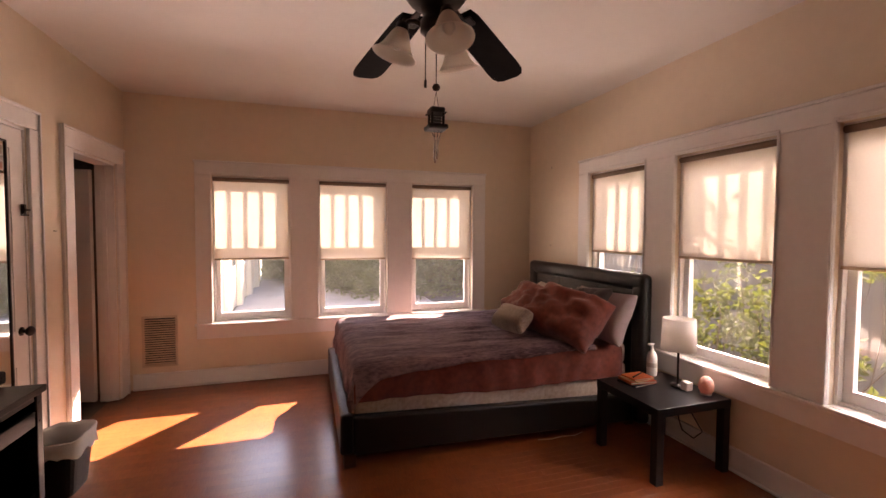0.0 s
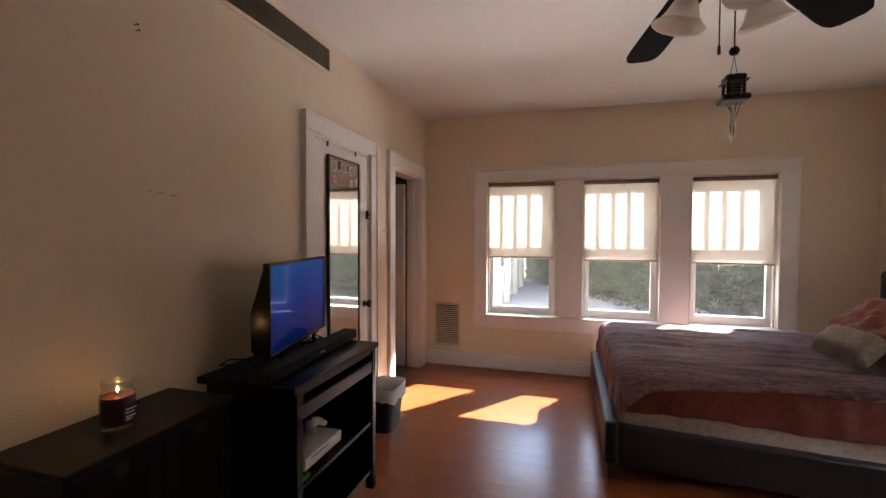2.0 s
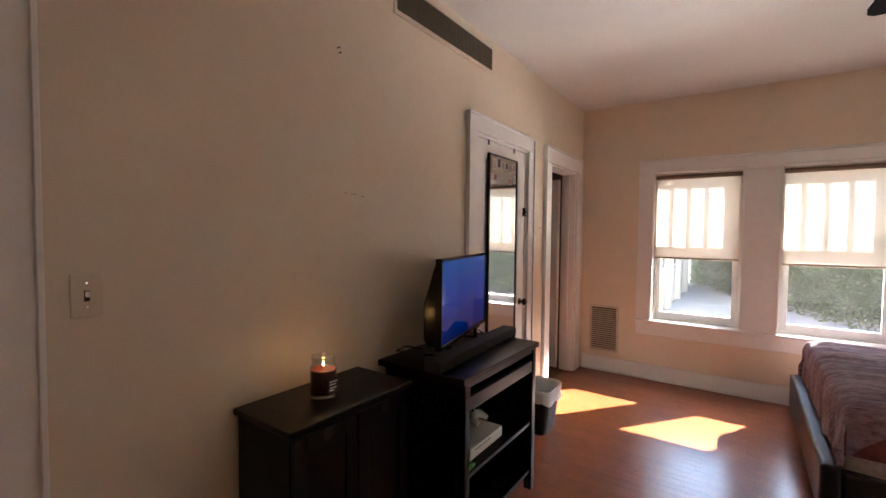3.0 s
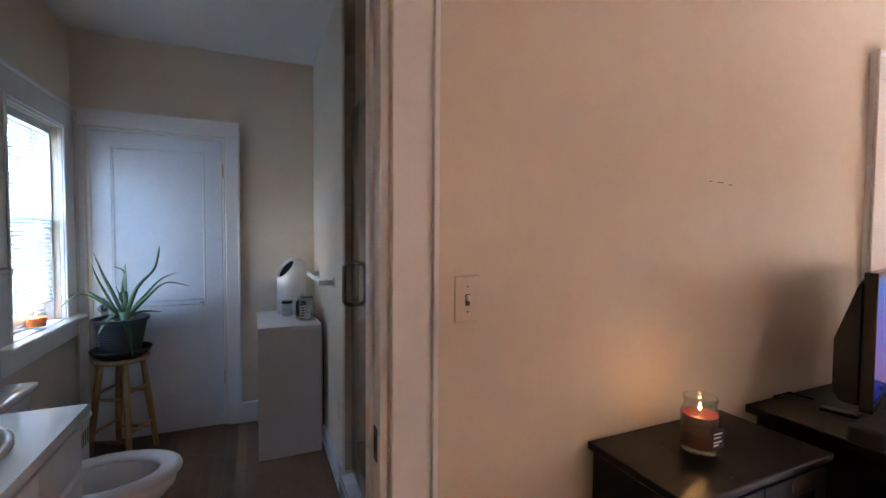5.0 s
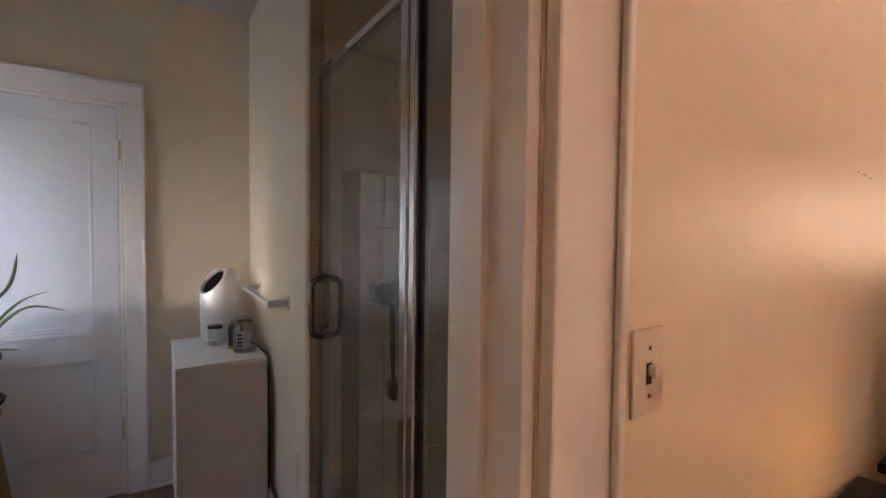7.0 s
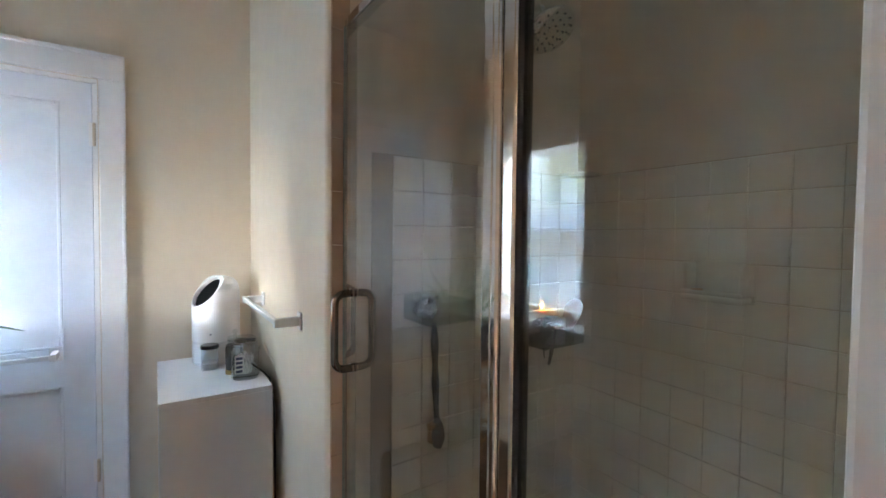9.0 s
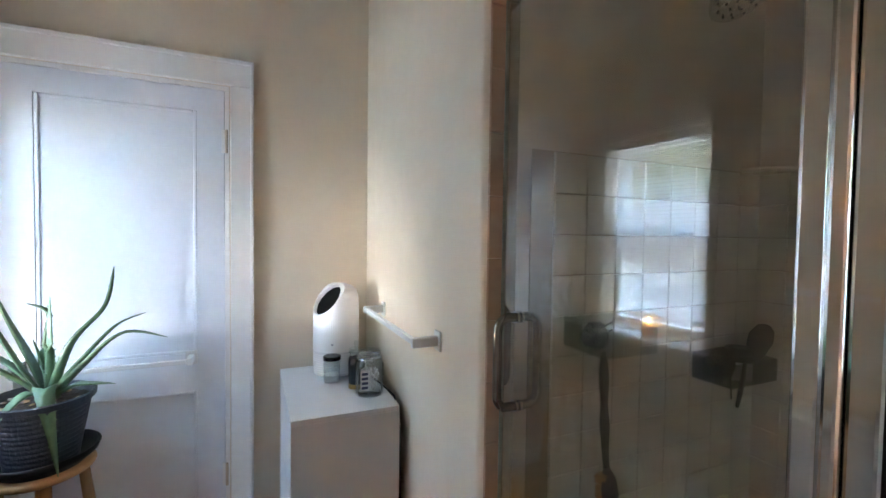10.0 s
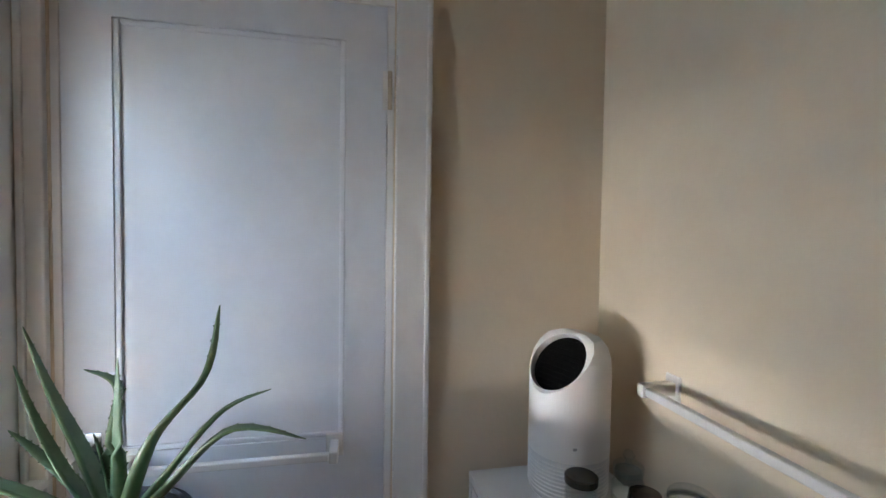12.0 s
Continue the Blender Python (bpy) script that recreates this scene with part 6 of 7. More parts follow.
for v in bm.verts:
    v.co.z += 0.006 * noise.noise(v.co * 60)
part("soil", bm, M_SOIL, aloe, "dark crumbly soil")
for k in range(16):
    a, q = rng.uniform(0, 6.28), rng.uniform(0.03, 0.115)
    bm = bmesh.new()
    bmesh.ops.create_icosphere(bm, subdivisions=1, radius=rng.uniform(0.005, 0.012))
    bmesh.ops.transform(bm, matrix=Matrix.Translation((SXc + q * math.cos(a), SYc + q * math.sin(a), POTZ + 0.206)) @ Matrix.Rotation(a, 4, "Z") @ Matrix.Diagonal((1.6, 1, 0.5, 1)), verts=bm.verts)
    part("bark_chip", bm, material("bark_chip", rng.choice(((0.36, 0.24, 0.12), (0.2, 0.16, 0.13), (0.10, 0.07, 0.05))), rough=0.9), aloe)
M_ALOE = material("aloe_green", (0.11, 0.19, 0.09), rough=0.45, vary=0.5, scale=9, color2=(0.05, 0.11, 0.055), bump=0.1, bump_scale=60)
STEM = Vector((SXc - 0.005, SYc + 0.02, POTZ + 0.205))


def aloe_leaf(points, width):
    """A channelled tapering leaf along points, with small teeth on its edges."""
    ctrl = [STEM] + [STEM + Vector(((p - STEM).x, (p - STEM).y * 0.95, (p - STEM).z * (1.23 if p.z > STEM.z else 1))) for p in points]
    n = 16
    path = []
    for i in range(n + 1):
        s = i / n * (len(ctrl) - 1)
        k = min(int(s), len(ctrl) - 2)
        f = s - k
        p0, p1, p2, p3 = ctrl[max(k - 1, 0)], ctrl[k], ctrl[k + 1], ctrl[min(k + 2, len(ctrl) - 1)]
        path.append(0.5 * ((2 * p1) + (p2 - p0) * f + (2 * p0 - 5 * p1 + 4 * p2 - p3) * f * f + (3 * p1 - p0 - 3 * p2 + p3) * f ** 3))
    bm = bmesh.new()
    rings = []
    for i, p in enumerate(path):
        d = (path[min(i + 1, n)] - path[max(i - 1, 0)]).normalized()
        side = d.cross(Vector((0, 0, 1)))
        side = side.normalized() if side.length > 0.05 else Vector((0.3, 0.95, 0)).normalized()
        up = side.cross(d).normalized()
        f = i / n
        w = 1.15 * width * (0.85 + 0.3 * f if f < 0.25 else 0.93 * (1 - ((f - 0.25) / 0.75) ** 1.5)) + 0.0012
        ring = [p - side * w + up * w * 0.28, p - up * w * 0.12 + up * 0.0, p + side * w + up * w * 0.28, p + side * w * 0.6 - up * w * 0.32, p - up * w * 0.5, p - side * w * 0.6 - up * w * 0.32]
        rings.append([bm.verts.new(q) for q in ring])
        if 0 < i < n - 1:
            for s in (-1, 1):
                e = p + side * s * w + up * w * 0.28
                bm.faces.new([bm.verts.new(q) for q in (e - d * 0.003, e + d * 0.003, e + side * s * 0.004 + d * 0.002)])
    for a, b in zip(rings, rings[1:]):
        for k in range(6):
            bm.faces.new((a[k], a[(k + 1) % 6], b[(k + 1) % 6], b[k]))
    part("leaf", bm, M_ALOE, aloe, smooth=True)


S = STEM
for pts_, w in (
    ([S + Vector((0.02, 0.07, 0.16)), S + Vector((0.02, 0.17, 0.26)), S + Vector((0.03, 0.20, 0.37))], 0.019),
    ([S + Vector((0.03, 0.09, 0.10)), S + Vector((0.03, 0.20, 0.20)), S + Vector((0.04, 0.30, 0.235))], 0.016),
    ([S + Vector((0.05, 0.10, 0.09)), S + Vector((0.07, 0.23, 0.185)), S + Vector((0.08, 0.375, 0.165))], 0.018),
    ([S + Vector((0.0, -0.01, 0.14)), S + Vector((0.0, 0.0, 0.24)), S + Vector((0.0, -0.06, 0.27))], 0.019),
    ([S + Vector((0.02, 0.01, 0.14)), S + Vector((0.02, 0.01, 0.29))], 0.012),
    ([S + Vector((0.0, -0.06, 0.13)), S + Vector((0.005, -0.115, 0.24)), S + Vector((0.01, -0.155, 0.34))], 0.019),
    ([S + Vector((0.02, -0.07, 0.10)), S + Vector((0.02, -0.13, 0.20)), S + Vector((0.02, -0.165, 0.285))], 0.014),
    ([S + Vector((0.06, -0.10, 0.10)), S + Vector((0.10, -0.20, 0.15)), S + Vector((0.16, -0.27, 0.10))], 0.017),
    ([S + Vector((-0.02, -0.09, 0.08)), S + Vector((-0.05, -0.18, 0.13)), S + Vector((-0.07, -0.24, 0.16))], 0.014),
    ([S + Vector((0.07, 0.01, 0.05)), S + Vector((0.13, 0.04, -0.02)), S + Vector((0.16, 0.075, -0.20))], 0.027),
    ([S + Vector((0.07, -0.03, 0.04)), S + Vector((0.13, -0.07, 0.01)), S + Vector((0.17, -0.10, -0.05))], 0.017),
    ([S + Vector((0.03, 0.07, 0.04)), S + Vector((0.05, 0.14, 0.045)), S + Vector((0.06, 0.21, 0.04))], 0.016),
    ([S + Vector((0.0, -0.02, 0.10)), S + Vector((0.0, -0.045, 0.17))], 0.010),
):
    aloe_leaf(pts_, w)

# vanity, toilet and hamper
vanity = thing("vanity", (-0.48, -0.77, 0), "white vanity cabinet with panelled doors", "vanity")
VX0, VX1, VY0, VY1 = -0.805, -WALL_T - 0.003, BS + 0.002, -0.497
box("carcass", (VX0 + 0.02, VX1, VY0, VY1 - 0.03, 0.08, 0.778), M_TRIM, vanity, 0.002)
box("plinth", (VX0 + 0.03, VX1, VY0, VY1 - 0.09, 0, 0.0795), M_TRIM, vanity, 0)
for a, b in ((VX0 + 0.03, -0.475), (-0.468, VX1 - 0.01)):
    d = box("door", (a, b, VY1 - 0.0295, VY1 - 0.012, 0.10, 0.60), M_TRIM, vanity, 0.003)
    box("door_panel", (a + 0.05, b - 0.05, VY1 - 0.0119, VY1 - 0.007, 0.15, 0.55), M_TRIM, d, 0.003)
    box("drawer_front", (a, b, VY1 - 0.0295, VY1 - 0.012, 0.62, 0.755), M_TRIM, vanity, 0.004)
counter = thing("countertop", (-0.48, -0.77, 0.78), "white countertop with an inset oval washbasin", "countertop")
# counter slab with an oval opening
bm = bmesh.new()
n = 40
BCX, BCY, BA, BB = -0.455, -0.765, 0.225, 0.175
ring = [(BCX + BA * math.cos(2 * math.pi * k / n), BCY + BB * math.sin(2 * math.pi * k / n)) for k in range(n)]


def to_rect(x, y):
    dx, dy = x - BCX, y - BCY
    tx = ((VX1 if dx > 0 else VX0) - BCX) / dx if abs(dx) > 1e-6 else 9e9
    ty = ((VY1 if dy > 0 else VY0) - BCY) / dy if abs(dy) > 1e-6 else 9e9
    t = min(tx, ty)
    return BCX + dx * t, BCY + dy * t


outer = []
for k, p in enumerate(ring):
    outer.append(to_rect(*p))
corners = [(VX0, VY0), (VX0, VY1), (VX1, VY0), (VX1, VY1)]
for c in corners:
    k = min(range(n), key=lambda i: (outer[i][0] - c[0]) ** 2 + (outer[i][1] - c[1]) ** 2)
    outer[k] = c
loops = [[bm.verts.new((x, y, z)) for x, y in pts2] for pts2, z in ((ring, 0.78), (ring, 0.813), (outer, 0.813), (outer, 0.78))]
for A, B in zip(loops, loops[1:]):
    for k in range(n):
        bm.faces.new((A[k], A[(k + 1) % n], B[(k + 1) % n], B[k]))
part("slab", bm, M_LAMINATE, counter)
basin = part("basin", turned([(1.12, 0.814), (1.12, 0.824), (1.04, 0.83), (0.96, 0.822), (0.90, 0.78), (0.75, 0.72), (0.45, 0.69), (0.08, 0.682), (0, 0.682), (0, 0.672), (0.5, 0.68), (0.8, 0.71), (0.97, 0.78), (0.99, 0.814)], (0, 0, 0), 48), M_CERAMIC, counter, "white ceramic oval basin", smooth=True)
for v in basin.data.vertices:
    w = v.co + base(counter)
    v.co.x, v.co.y = BCX + w.x * BA - base(counter).x, BCY + w.y * BB - base(counter).y

TX = -1.135
toilet = thing("toilet", (TX, -0.7, 0), "white ceramic toilet with its lid raised beside the vanity", "toilet")


def oval(profile, cx, cy, a, front, back, n=44):
    """Rings of an egg-shaped outline: profile of (scale, z, y shift)."""
    bm = bmesh.new()
    loops = []
    for s, z, dy in profile:
        lp = []
        for k in range(n):
            t = 2 * math.pi * k / n
            ry = front if math.sin(t) > 0 else back
            lp.append(bm.verts.new((cx + a * s * math.cos(t), cy + dy + ry * s * math.sin(t), z)))
        loops.append(lp)
    for A, B in zip(loops, loops[1:]):
        for k in range(n):
            bm.faces.new((A[k], A[(k + 1) % n], B[(k + 1) % n], B[k]))
    return bm


TYc = -0.56
part("bowl", oval([(0.55, 0.0, -0.06), (0.56, 0.08, -0.06), (0.62, 0.18, -0.05), (0.85, 0.28, -0.02), (0.98, 0.34, 0), (1.0, 0.385, 0), (0.96, 0.388, 0), (0.78, 0.386, 0), (0.70, 0.34, 0), (0.5, 0.25, -0.02), (0.2, 0.20, -0.04)], TX, TYc, 0.178, 0.262, 0.20), M_CERAMIC, toilet, smooth=True)
part("seat", oval([(1.03, 0.389, 0), (1.045, 0.398, 0), (1.03, 0.412, 0), (0.95, 0.418, 0), (0.78, 0.414, 0), (0.74, 0.404, 0), (0.75, 0.389, 0), (1.03, 0.389, 0)], TX, TYc, 0.182, 0.268, 0.205), M_PLASTIC, toilet, smooth=True)
part("water", oval([(0.62, 0.272, -0.01), (0.01, 0.272, -0.01)], TX, TYc, 0.15, 0.22, 0.17), glass("toilet_water", (0.8, 0.85, 0.85)), toilet)
part("tank", boxes((TX - 0.225, TX + 0.225, BS + 0.012, BS + 0.195, 0.37, 0.715), bevel=0.03, seg=4), M_CERAMIC, toilet, smooth=True)
part("tank_lid", boxes((TX - 0.24, TX + 0.24, BS + 0.004, BS + 0.21, 0.716, 0.75), bevel=0.013, seg=4), M_CERAMIC, toilet, smooth=True)
part("neck", boxes((TX - 0.11, TX + 0.11, BS + 0.05, -0.70, 0.02, 0.369), bevel=0.03, seg=3), M_CERAMIC, toilet, smooth=True)
hamper = thing("hamper", (-1.76, -0.92, 0), "white plastic hamper with slotted sides", "hamper")
part("hamper_body", boxes((-1.90, -1.62, BS + 0.01, -0.815, 0, 0.385), bevel=0.012, seg=3), M_PLASTIC, hamper)
part("hamper_lid", boxes((-1.912, -1.608, BS + 0.004, -0.803, 0.3855, 0.41), bevel=0.008, seg=3), M_PLASTIC, hamper)
for k in range(8):
    part("slot", boxes((-1.875 + k * 0.032, -1.863 + k * 0.032, -0.8149, -0.8135, 0.26, 0.34), bevel=0.0005), M_SLOT, hamper)
for k in range(4):
    y = -0.985 + k * 0.04
    part("slot", boxes((-1.6199, -1.6185, y, y + 0.014, 0.26, 0.34)), M_SLOT, hamper)

# blind, and the candle on the sill
M_SLAT = cloth_through("white_vinyl_slat", (0.66, 0.68, 0.69), (0.70, 0.75, 0.78), 0.03)
blind = thing("window_blind", (-1.94, BS, 1.0), "white mini blind lowered almost to the sill", "window blind")
B0, B1, _, BT = B_WIN
CORDS = (B0 + 0.14, B1 - 0.14)
box("headrail", (B0 + 0.022, B1 - 0.022, BS - 0.055, BS - 0.022, BT - 0.045, BT - 0.019), M_PLASTIC, blind, 0.002)
# one crowned slat with a slot at each cord
bm = bmesh.new()
cuts = [B0 + 0.026] + [c + d for c in CORDS for d in (-0.0035, 0.0035)] + [B1 - 0.026]
across = (-0.0125, -0.008, -0.003, 0.003, 0.008, 0.0125)
grid = [[bm.verts.new((x, y, 0.0016 * (1 - (y / 0.0125) ** 2))) for y in across] for x in cuts]
for k, (a, b) in enumerate(zip(grid, grid[1:])):
    for q in range(5):
        if not (k in (1, 3) and 0 < q < 4):
            bm.faces.new((a[q], b[q], b[q + 1], a[q + 1]))
bmesh.ops.transform(bm, matrix=Matrix.Rotation(radians(-39), 4, "X"), verts=bm.verts)
slat0 = part("slat", bm, M_SLAT)
slat0.parent = blind
nsl = 44
zt, zb = BT - 0.06, 0.995
for k in range(nsl):
    s = slat0 if k == 0 else slat0.copy()
    if k:
        scene.collection.objects.link(s)
    s.location = Vector((0, BS - 0.038, zt + (zb - zt) * k / (nsl - 1))) - base(blind)
box("bottom_rail", (B0 + 0.026, B1 - 0.026, BS - 0.048, BS - 0.028, 0.972, 0.984), M_PLASTIC, blind, 0.003)
for x in CORDS:
    part("ladder_cord", tube([(x, BS - 0.024, BT - 0.045), (x, BS - 0.024, 0.975)], 0.0012, 5), M_PLASTIC, blind)
jar_candle((-1.965, BS - 0.012, B_WIN[2] + 0.0045), 0.043, 0.088, (0.80, 0.30, 0.05), 0.06, 5.0, "lit orange candle in a low glass jar on the sill")

# ---- outdoors ----
M_GRASS = material("dry_ground", (0.16, 0.14, 0.09), rough=0.95, vary=0.4, scale=2, bump=0.4, bump_scale=20)
M_PAVE = material("grey_concrete", (0.30, 0.29, 0.29), rough=0.9, vary=0.25, scale=3, bump=0.2, bump_scale=40)
# paving darkened in its colour to read as shaded ground
M_DARKPAVE = material("shade_dark_paving", (0.07, 0.068, 0.072), rough=0.9, vary=0.4, scale=4, bump=0.3, bump_scale=60)
M_STUCCO = material("pale_cream_stucco", (0.72, 0.62, 0.48), rough=0.9, vary=0.08, scale=4, bump=0.2, bump_scale=60)


def leaf_material(name, c, c2, thru):
    m = cloth_through(name, c, thru, 0.45)
    nt = m.node_tree
    geo, mix = nt.nodes.new("ShaderNodeNewGeometry"), nt.nodes.new("ShaderNodeMix")
    mix.data_type = "RGBA"
    mix.inputs[6].default_value, mix.inputs[7].default_value = (*c, 1), (*c2, 1)
    nt.links.new(geo.outputs["Random Per Island"], mix.inputs[0])
    nt.links.new(mix.outputs[2], nt.nodes["Principled BSDF"].inputs["Base Color"])
    return m


M_LEAF = leaf_material("hedge_leaf", (0.05, 0.085, 0.033), (0.12, 0.145, 0.06), (0.15, 0.18, 0.07))
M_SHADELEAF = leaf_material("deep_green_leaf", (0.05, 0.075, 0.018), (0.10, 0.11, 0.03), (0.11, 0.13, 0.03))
M_VINE = leaf_material("sunlit_vine_leaf", (0.02, 0.036, 0.008), (0.07, 0.064, 0.014), (0.08, 0.095, 0.014))
M_TWIG = material("vine_twig", (0.06, 0.04, 0.03), rough=0.9)


def leaves(name, count, place, size, mat, label, seed, category):
    """A mass of bent leaves; place(r) gives a point."""
    r = random.Random(seed)
    vs, fs = [], []
    for _ in range(count):
        p = place(r)
        if p is None:
            continue
        d = Vector((r.uniform(-1, 1), r.uniform(-1, 1), r.uniform(-0.7, 0.7))).normalized()
        s = d.orthogonal().normalized()
        s.rotate(Matrix.Rotation(r.uniform(0, 6.28), 3, d))
        l = size * r.uniform(0.6, 1.3)
        k = len(vs)
        up = d.cross(s) * l * 0.15
        vs += [p, p + d * l * 0.45 + s * l * 0.33 + up, p + d * l, p + d * l * 0.45 - s * l * 0.33 + up]
        fs += [(k, k + 1, k + 2), (k, k + 2, k + 3)]
    me = bpy.data.meshes.new(name)
    me.from_pydata([tuple(v) for v in vs], [], fs)
    me.materials.append(mat)
    return tagged(new(name, me), label, category, kind="stuff")


GZ = -0.55
tagged(part("ground", boxes((-400, 400, -400, 400, GZ - 0.5, GZ)), M_GRASS), "bare dry ground round the house", "ground", kind="structure")
tagged(part("driveway", boxes((-0.2, 4.889, 4.9, 19, GZ + 0.001, GZ + 0.03)), M_PAVE), "pale grey concrete driveway outside the windows", "driveway", kind="structure")
tagged(part("path", boxes((4.9, 8.4, -6, 19, GZ + 0.001, GZ + 0.035)), M_DARKPAVE), "path beside the house, its paving coloured dark for shade", "path", kind="structure")


def hedge_place(x0, x1, y0, y1, z1, bend=0.0, knee=3.2):
    def place(r):
        x, y = r.uniform(x0, x1), r.uniform(y0, y1)
        y += bend * max(0.0, knee - x)
        top = z1 + 0.5 * noise.noise(Vector((x * 0.8, y * 0.8, 3)))
        z = GZ + (top - GZ) * r.random() ** 0.9
        if noise.noise(Vector((x * 1.6, y * 1.6, z * 1.6))) < -0.35:
            return None
        return Vector((x, y, z))
    return place


leaves("hedge", 60000, hedge_place(-0.2, 8.5, 12.0, 13.6, 3.0, 1.9), 0.085, M_LEAF, "tall green hedge beyond the driveway", 1, "hedge")
leaves("shrubs", 30000, hedge_place(8.5, 10.0, -2.0, 13.0, 2.8), 0.11, M_LEAF, "green shrubs beyond the path", 2, "shrubs")
leaves("bushes", 30000, hedge_place(-9.0, 2.5, -9.5, -7.5, 5.0), 0.16, M_SHADELEAF, "green bushes seen through the bathroom blind", 3, "bushes")
leaves("garden_bushes", 14000, hedge_place(-10.0, -5.0, -4.6, -1.6, 3.2), 0.11, M_LEAF, "green garden bushes beside the house", 6, "bushes")
# sheets added behind the leaves to block sky; shade is in their colour
M_BACKING = material("foliage_shade_tone", (0.06, 0.072, 0.042), rough=0.95, vary=0.6, scale=3, bump=0.8, bump_scale=12)
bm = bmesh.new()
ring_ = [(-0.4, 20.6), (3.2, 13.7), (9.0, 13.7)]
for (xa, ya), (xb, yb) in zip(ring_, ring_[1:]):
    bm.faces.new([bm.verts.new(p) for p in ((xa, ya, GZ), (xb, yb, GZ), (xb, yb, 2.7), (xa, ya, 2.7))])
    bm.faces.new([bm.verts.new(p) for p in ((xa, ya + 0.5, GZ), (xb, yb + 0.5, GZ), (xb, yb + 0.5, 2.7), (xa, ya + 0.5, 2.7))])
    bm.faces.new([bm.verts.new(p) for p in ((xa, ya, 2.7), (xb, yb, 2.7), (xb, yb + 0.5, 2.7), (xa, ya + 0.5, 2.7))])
tagged(part("hedge_backing", bm, M_BACKING), "added dark sheet blocking sky gaps behind the hedge", "hedge", kind="stuff")


# dark slab added inside the bushes to block sky between leaves
tagged(part("bush_backing", boxes((-9.0, 2.5, -9.2, -8.8, GZ, 4.6)), M_BACKING), "added dark slab blocking sky gaps in the bushes", "bushes", kind="stuff")


def vine_place(r):
    y = r.uniform(0.3, 3.6)
    z = r.uniform(0.35, 2.1) if r.random() < 0.5 else 0.45 + 0.55 * r.random() ** 1.4
    x = 4.36 + 0.55 * r.random()
    thin = 0.16 if y < 1.75 else 0.0
    if noise.noise(Vector((x * 1.5, y * 3.2, z * 3.0))) < 0.03 + thin + 0.12 * (z - 0.8):
        return None
    return Vector((x, y, z))


leaves("vine", 17000, vine_place, 0.058, M_VINE, "sunlit yellow-green vines outside the window", 4, "vine")
leaves("vine_tips", 420, lambda r: Vector((r.uniform(4.3, 4.5), r.choice((r.uniform(2.5, 3.3), r.uniform(1.75, 2.35))), r.uniform(1.25, 2.05))), 0.06, M_VINE, "vine tips hanging in front of the upper panes", 9, "vine")
rt = random.Random(8)
bm = bmesh.new()
for k in range(46):
    p = Vector((4.4 + 0.4 * rt.random(), rt.uniform(0.4, 3.3), 0.0 + rt.uniform(-0.5, 0.3)))
    pts_ = [p]
    for s in range(5):
        p = p + Vector((rt.uniform(-0.06, 0.06), rt.uniform(-0.12, 0.12), rt.uniform(0.16, 0.34)))
        pts_.append(p.copy())
    one = tube(pts_, [0.006, 0.005, 0.005, 0.004, 0.003, 0.002], 5)
    tmp = bpy.data.meshes.new("twig")
    one.to_mesh(tmp)
    one.free()
    bm.from_mesh(tmp)
    bpy.data.meshes.remove(tmp)
tagged(part("vine_stems", bm, M_TWIG), "thin brown vine stems outside the window", "vine", kind="stuff")

gwall = thing("garden_wall", (6.7, 3, GZ + 0.035), "beige stucco garden wall, coloured dark for shade, behind the vines", "wall")
# beige stucco darkened in its colour so it reads as shaded
box("wall_body", (6.62, 6.78, -5, 11.5, GZ + 0.035, 1.72), material("shade_dark_stucco", (0.09, 0.08, 0.07), rough=0.95, vary=0.5, scale=2, bump=0.3, bump_scale=40, color2=(0.045, 0.048, 0.055)), gwall, 0.01)
box("coping", (6.58, 6.82, -5.02, 11.52, 1.7205, 1.78), M_PAVE, gwall, 0.012)

# fence added to darken the blind's gaps; its shade is in the colour
fence = thing("backdrop_fence", (-2.5, -6.2, GZ), "added blue-grey board fence, coloured dark for shade, behind the house", "fence")
M_FENCE = material("shade_dark_boards", (0.045, 0.05, 0.058), rough=0.8, vary=0.4, scale=3, bump=0.3, bump_scale=30, stretch=(6, 1, 1))
for k in range(64):
    x = -9.5 + k * 0.2
    box("board", (x, x + 0.192, -6.22, -6.195, GZ, 2.05 + 0.01 * (k * 7 % 3)), M_FENCE, fence, 0.003, seg=1)
for z in (GZ + 0.3, 1.6):
    box("rail", (-9.5, 3.3, -6.27, -6.2205, z, z + 0.09), M_FENCE, fence, 0.003, seg=1)

# the pale neighbour house beyond the north windows
house = thing("neighbour_house", (-3.2, 11.5, GZ), "pale cream stucco house across the driveway", "house")
box("wall", (-6.5, -0.26, 8.2, 18.4, GZ, 3.4), M_STUCCO, house, 0.02)
bm = bmesh.new()
pr = [bm.verts.new(p) for p in ((-7, 7.9, 3.4), (0.25, 7.9, 3.4), (0.25, 18.8, 3.4), (-7, 18.8, 3.4), (-3.3, 7.9, 5.2), (-3.3, 18.8, 5.2))]
for f in ((0, 1, 4), (1, 2, 5, 4), (2, 3, 5), (3, 0, 4, 5), (0, 3, 2, 1)):
    bm.faces.new([pr[i] for i in f])
part("roof", bm, M_PAVE, house, "grey shingle roof")
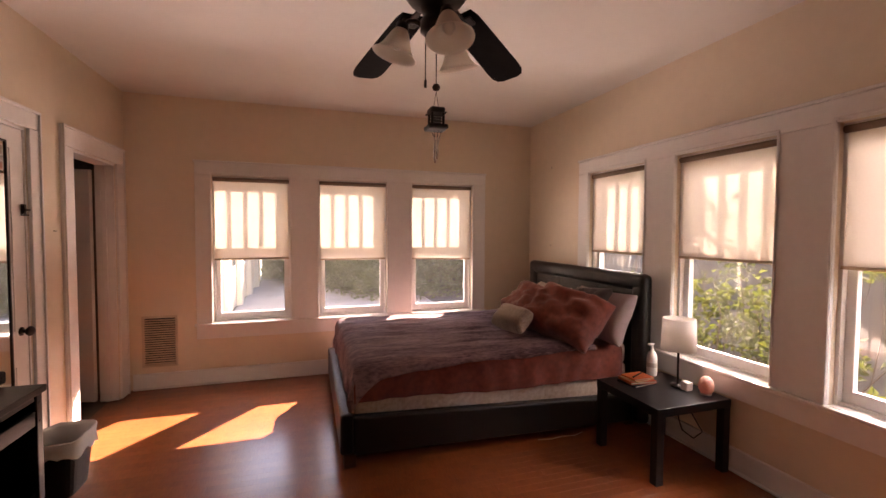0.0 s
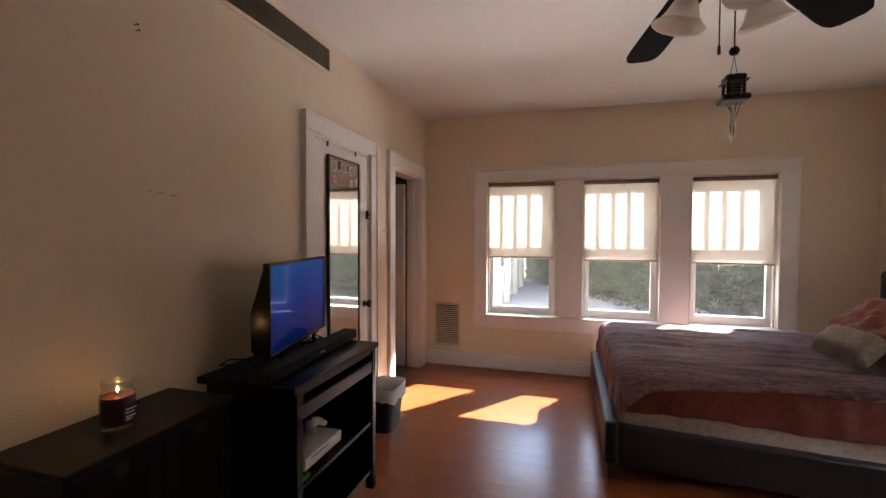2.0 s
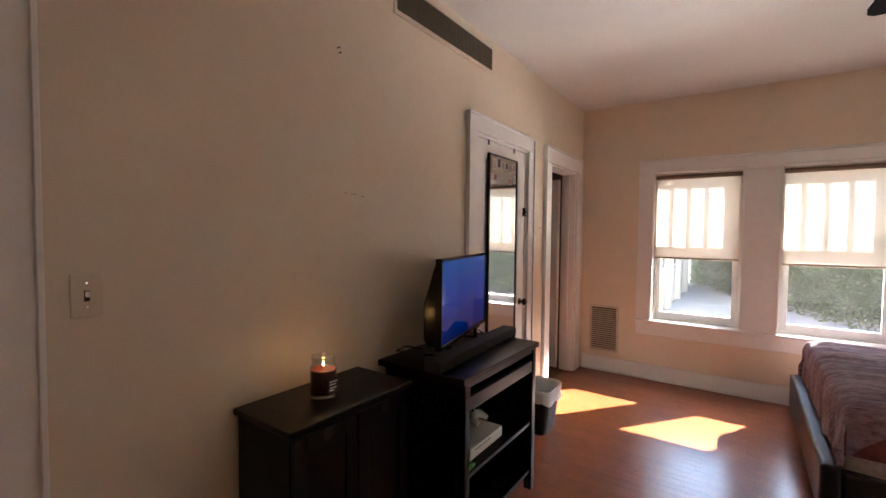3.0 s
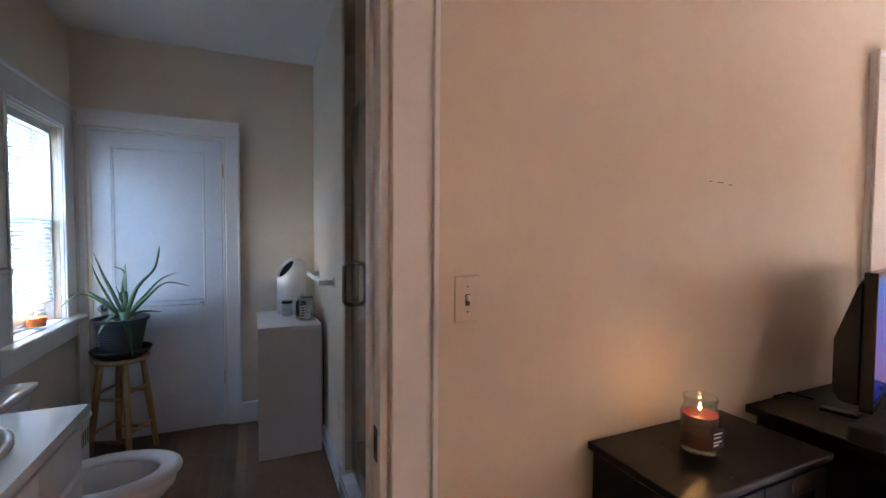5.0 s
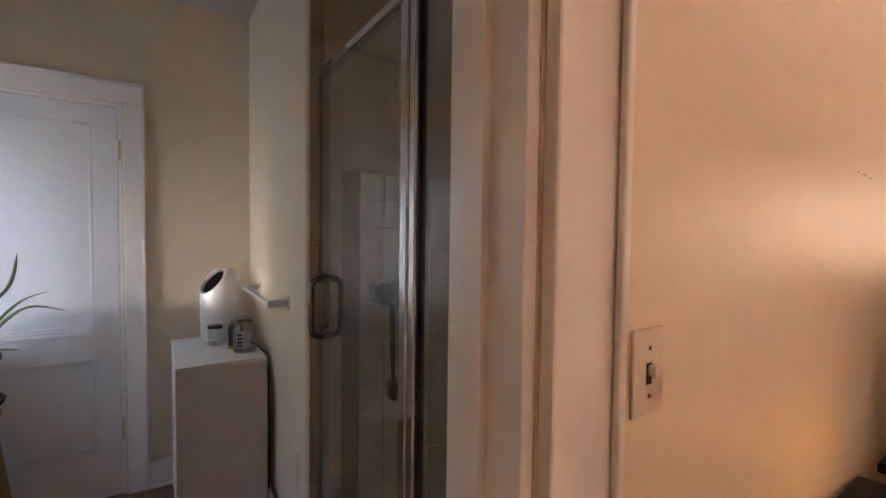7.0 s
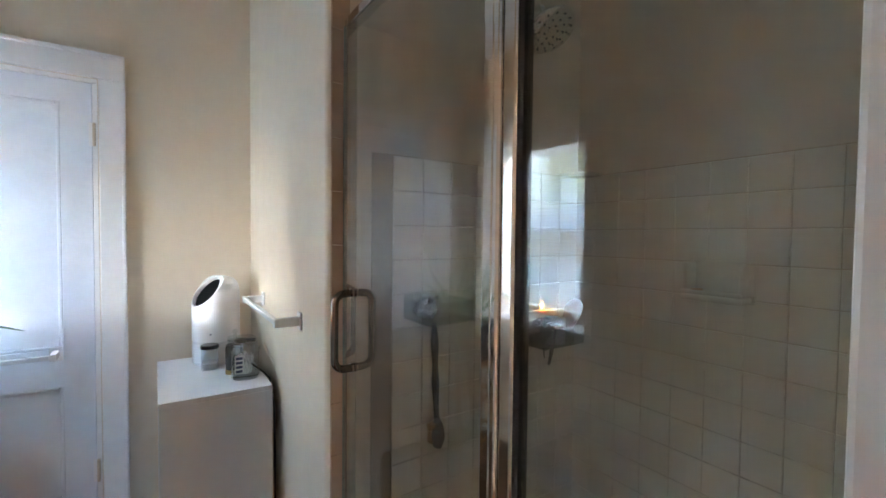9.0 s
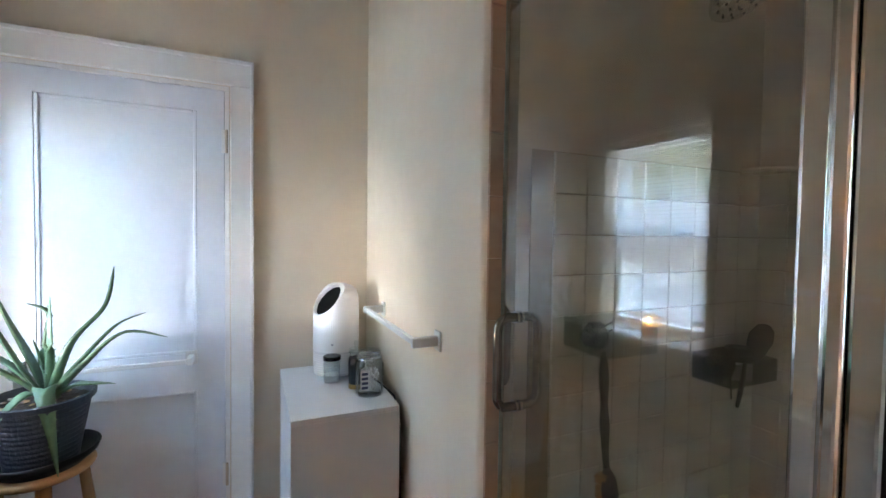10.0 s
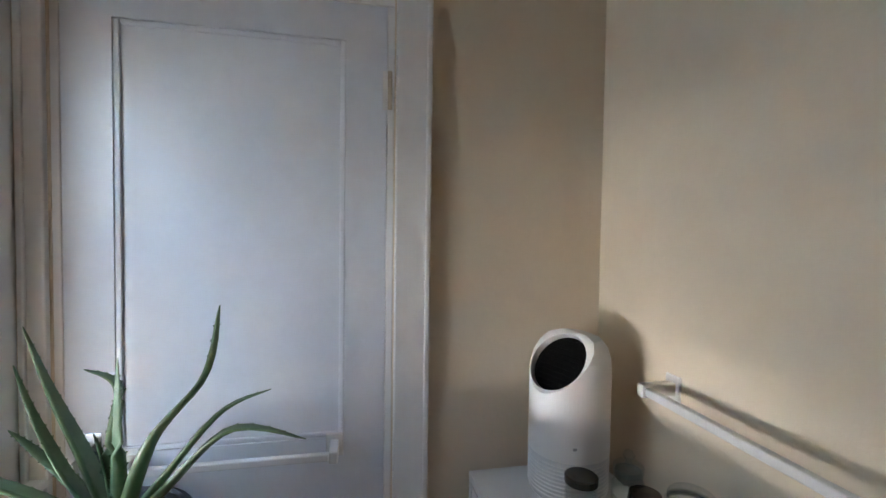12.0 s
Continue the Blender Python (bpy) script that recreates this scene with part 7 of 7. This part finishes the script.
for k in range(5):
    y = 8.6 + 1.95 * k
    box("pilaster", (-0.259, -0.12, y, y + 0.35, GZ, 3.4), M_STUCCO, house, 0.01)
    w = thing("window", (-0.25, y + 1.1, 0.9), "", "")
    w.parent = house
    w.location = Vector((-0.25, y + 1.1, 0.9)) - house.location
    box("frame", (-0.259, -0.21, y + 0.65, y + 1.55, 0.5, 1.8), M_TRIM, w, 0.01)
    box("pane", (-0.2095, -0.20, y + 0.72, y + 1.48, 0.57, 1.73), material("dim_window_glass", (0.06, 0.07, 0.08), rough=0.1), w, 0)

# ---- floors and tiles, piece by piece ----
def plank_material(name, c1, c2, rough, coat, coat_rough=0.17):
    m = material(name, c1, rough=rough, vary=0.3, scale=3, color2=c2, bump=0.06, bump_scale=30, coat=coat, island=0.10, stretch=(9, 0.8, 4))
    m.node_tree.nodes["Principled BSDF"].inputs["Coat Roughness"].default_value = coat_rough
    return m


M_OAK = plank_material("red_varnished_oak", (0.32, 0.092, 0.027), (0.20, 0.052, 0.015), 0.36, 0.6, 0.2)
M_OAKDARK = plank_material("brown_varnished_oak", (0.17, 0.085, 0.038), (0.10, 0.048, 0.021), 0.4, 0.15)


def planks(parent, x0, x1, y0, y1, along, width, mat, seed, lengths):
    """Strips laid end to end, with shared meshes for each length."""
    r = random.Random(seed)
    u0, u1, v0, v1 = (y0, y1, x0, x1) if along == "y" else (x0, x1, y0, y1)
    cache = {}
    n = round((v1 - v0) / width)
    width = (v1 - v0) / n
    for i in range(n):
        u = u0
        first = True
        while u < u1 - 1e-4:
            l = r.choice(lengths) * (r.choice((0.35, 0.7, 1)) if first else 1)
            l = min(round(l, 2), u1 - u)
            if u1 - u - l < 0.25:
                l = u1 - u
            first = False
            key = round(l, 4)
            if key not in cache:
                a, b = width / 2 - 0.0002, l / 2 - 0.0002
                sx, sy = (a, b) if along == "y" else (b, a)
                e = 0.0003
                vs = [(s * sx, t * sy, -0.016) for s, t in ((-1, -1), (1, -1), (1, 1), (-1, 1))] + [(s * sx, t * sy, -e) for s, t in ((-1, -1), (1, -1), (1, 1), (-1, 1))] + [(s * (sx - e), t * (sy - e), 0) for s, t in ((-1, -1), (1, -1), (1, 1), (-1, 1))]
                fs = [(8, 9, 10, 11)] + [(k, (k + 1) % 4, 4 + (k + 1) % 4, 4 + k) for k in range(4)] + [(4 + k, 4 + (k + 1) % 4, 8 + (k + 1) % 4, 8 + k) for k in range(4)]
                me = bpy.data.meshes.new("plank")
                me.from_pydata(vs, [], fs)
                me.materials.append(mat)
                cache[key] = me
            ob = new("plank", cache[key])
            cu, cv = u + l / 2, v0 + (i + 0.5) * width
            ob.location = (cv, cu, 0) if along == "y" else (cu, cv, 0)
            ob.parent = parent
            u += l


planks(bpy.data.objects["floor"], -0.07, EAST, SOUTH, NORTH, "x", 0.057, M_OAK, 3, (0.9, 1.2, 1.5, 1.8))
bath_floor = tagged(part("bath_floor", boxes((BW - 0.12, -0.0705, BS, 0.5, -0.12, -0.016)), M_FLOORGAP), "dark bed under the bathroom planks", "floor", kind="structure")
planks(bath_floor, BW - 0.05, -0.071, BS, 0.41, "x", 0.057, M_OAKDARK, 7, (0.6, 0.9, 1.2))


def tile_mesh(w, h, t, mat, axis):
    e = 0.002
    a, b = w / 2 - 0.0008, h / 2 - 0.0008
    vs = [(s * a, 0, q * b) for s, q in ((-1, -1), (1, -1), (1, 1), (-1, 1))] + [(s * a, -t * 0.6, q * b) for s, q in ((-1, -1), (1, -1), (1, 1), (-1, 1))] + [(s * (a - e), -t, q * (b - e)) for s, q in ((-1, -1), (1, -1), (1, 1), (-1, 1))]
    if axis == "x":
        vs = [(-y, x, z) for x, y, z in vs]
    if axis == "z":
        vs = [(x, z, -y) for x, y, z in vs]
    fs = [(8, 9, 10, 11)] + [(k, (k + 1) % 4, 4 + (k + 1) % 4, 4 + k) for k in range(4)] + [(4 + k, 4 + (k + 1) % 4, 8 + (k + 1) % 4, 8 + k) for k in range(4)]
    me = bpy.data.meshes.new("tile")
    me.from_pydata(vs, [], fs)
    me.materials.append(mat)
    return me


P = 0.1085
square = tile_mesh(P, P, 0.006, M_TILE, "y")
side_square = tile_mesh(P, P, 0.006, M_TILE, "x")
rt = random.Random(2)
for j in range(15):
    z = 1.634 - P * (j + 0.5)
    for i in range(11):
        x = -0.659 - P * 5.5 + P * i
        if -1.30 < x - P / 2 + 0.06 and x + P / 2 < -WALL_T + 0.02 and not (-0.82 < x < -0.62 and 1.19 < z < 1.31):
            ob = new("tile", square)
            ob.location = (x, 1.503 + rt.uniform(-0.0006, 0.0006), z)
            ob.parent = shower_back
    for i in range(8):
        ob = new("tile", side_square)
        ob.location = (-1.294 + rt.uniform(-0.0006, 0.0006), 1.497 - P * (i + 0.5), z)
        ob.parent = shower_side
trim_tile = tile_mesh(0.056, 0.153, 0.005, M_PEACH, "x")
wall_n = bpy.data.objects["bath_wall_north"]
for k in range(17):
    ob = new("tile", trim_tile)
    ob.location = (-1.2905, 0.470 - 0.012, 0.114 + 0.001 + 0.153 * (k + 0.5) + 0.017)
    ob.parent = wall_n
curb_tile = tile_mesh(0.1045, 0.104, 0.006, M_CERAMIC, "z")
curb_face = tile_mesh(0.1045, 0.098, 0.005, M_CERAMIC, "y")
for k in range(11):
    x = -1.2365 + 0.105 * k
    if x + 0.05 > -WALL_T:
        break
    ob = new("tile", curb_tile)
    ob.location = (x, 0.459, 0.1055)
    ob.parent = curb
    ob = new("tile", curb_face)
    ob.location = (x, 0.4045, 0.052)
    ob.parent = curb
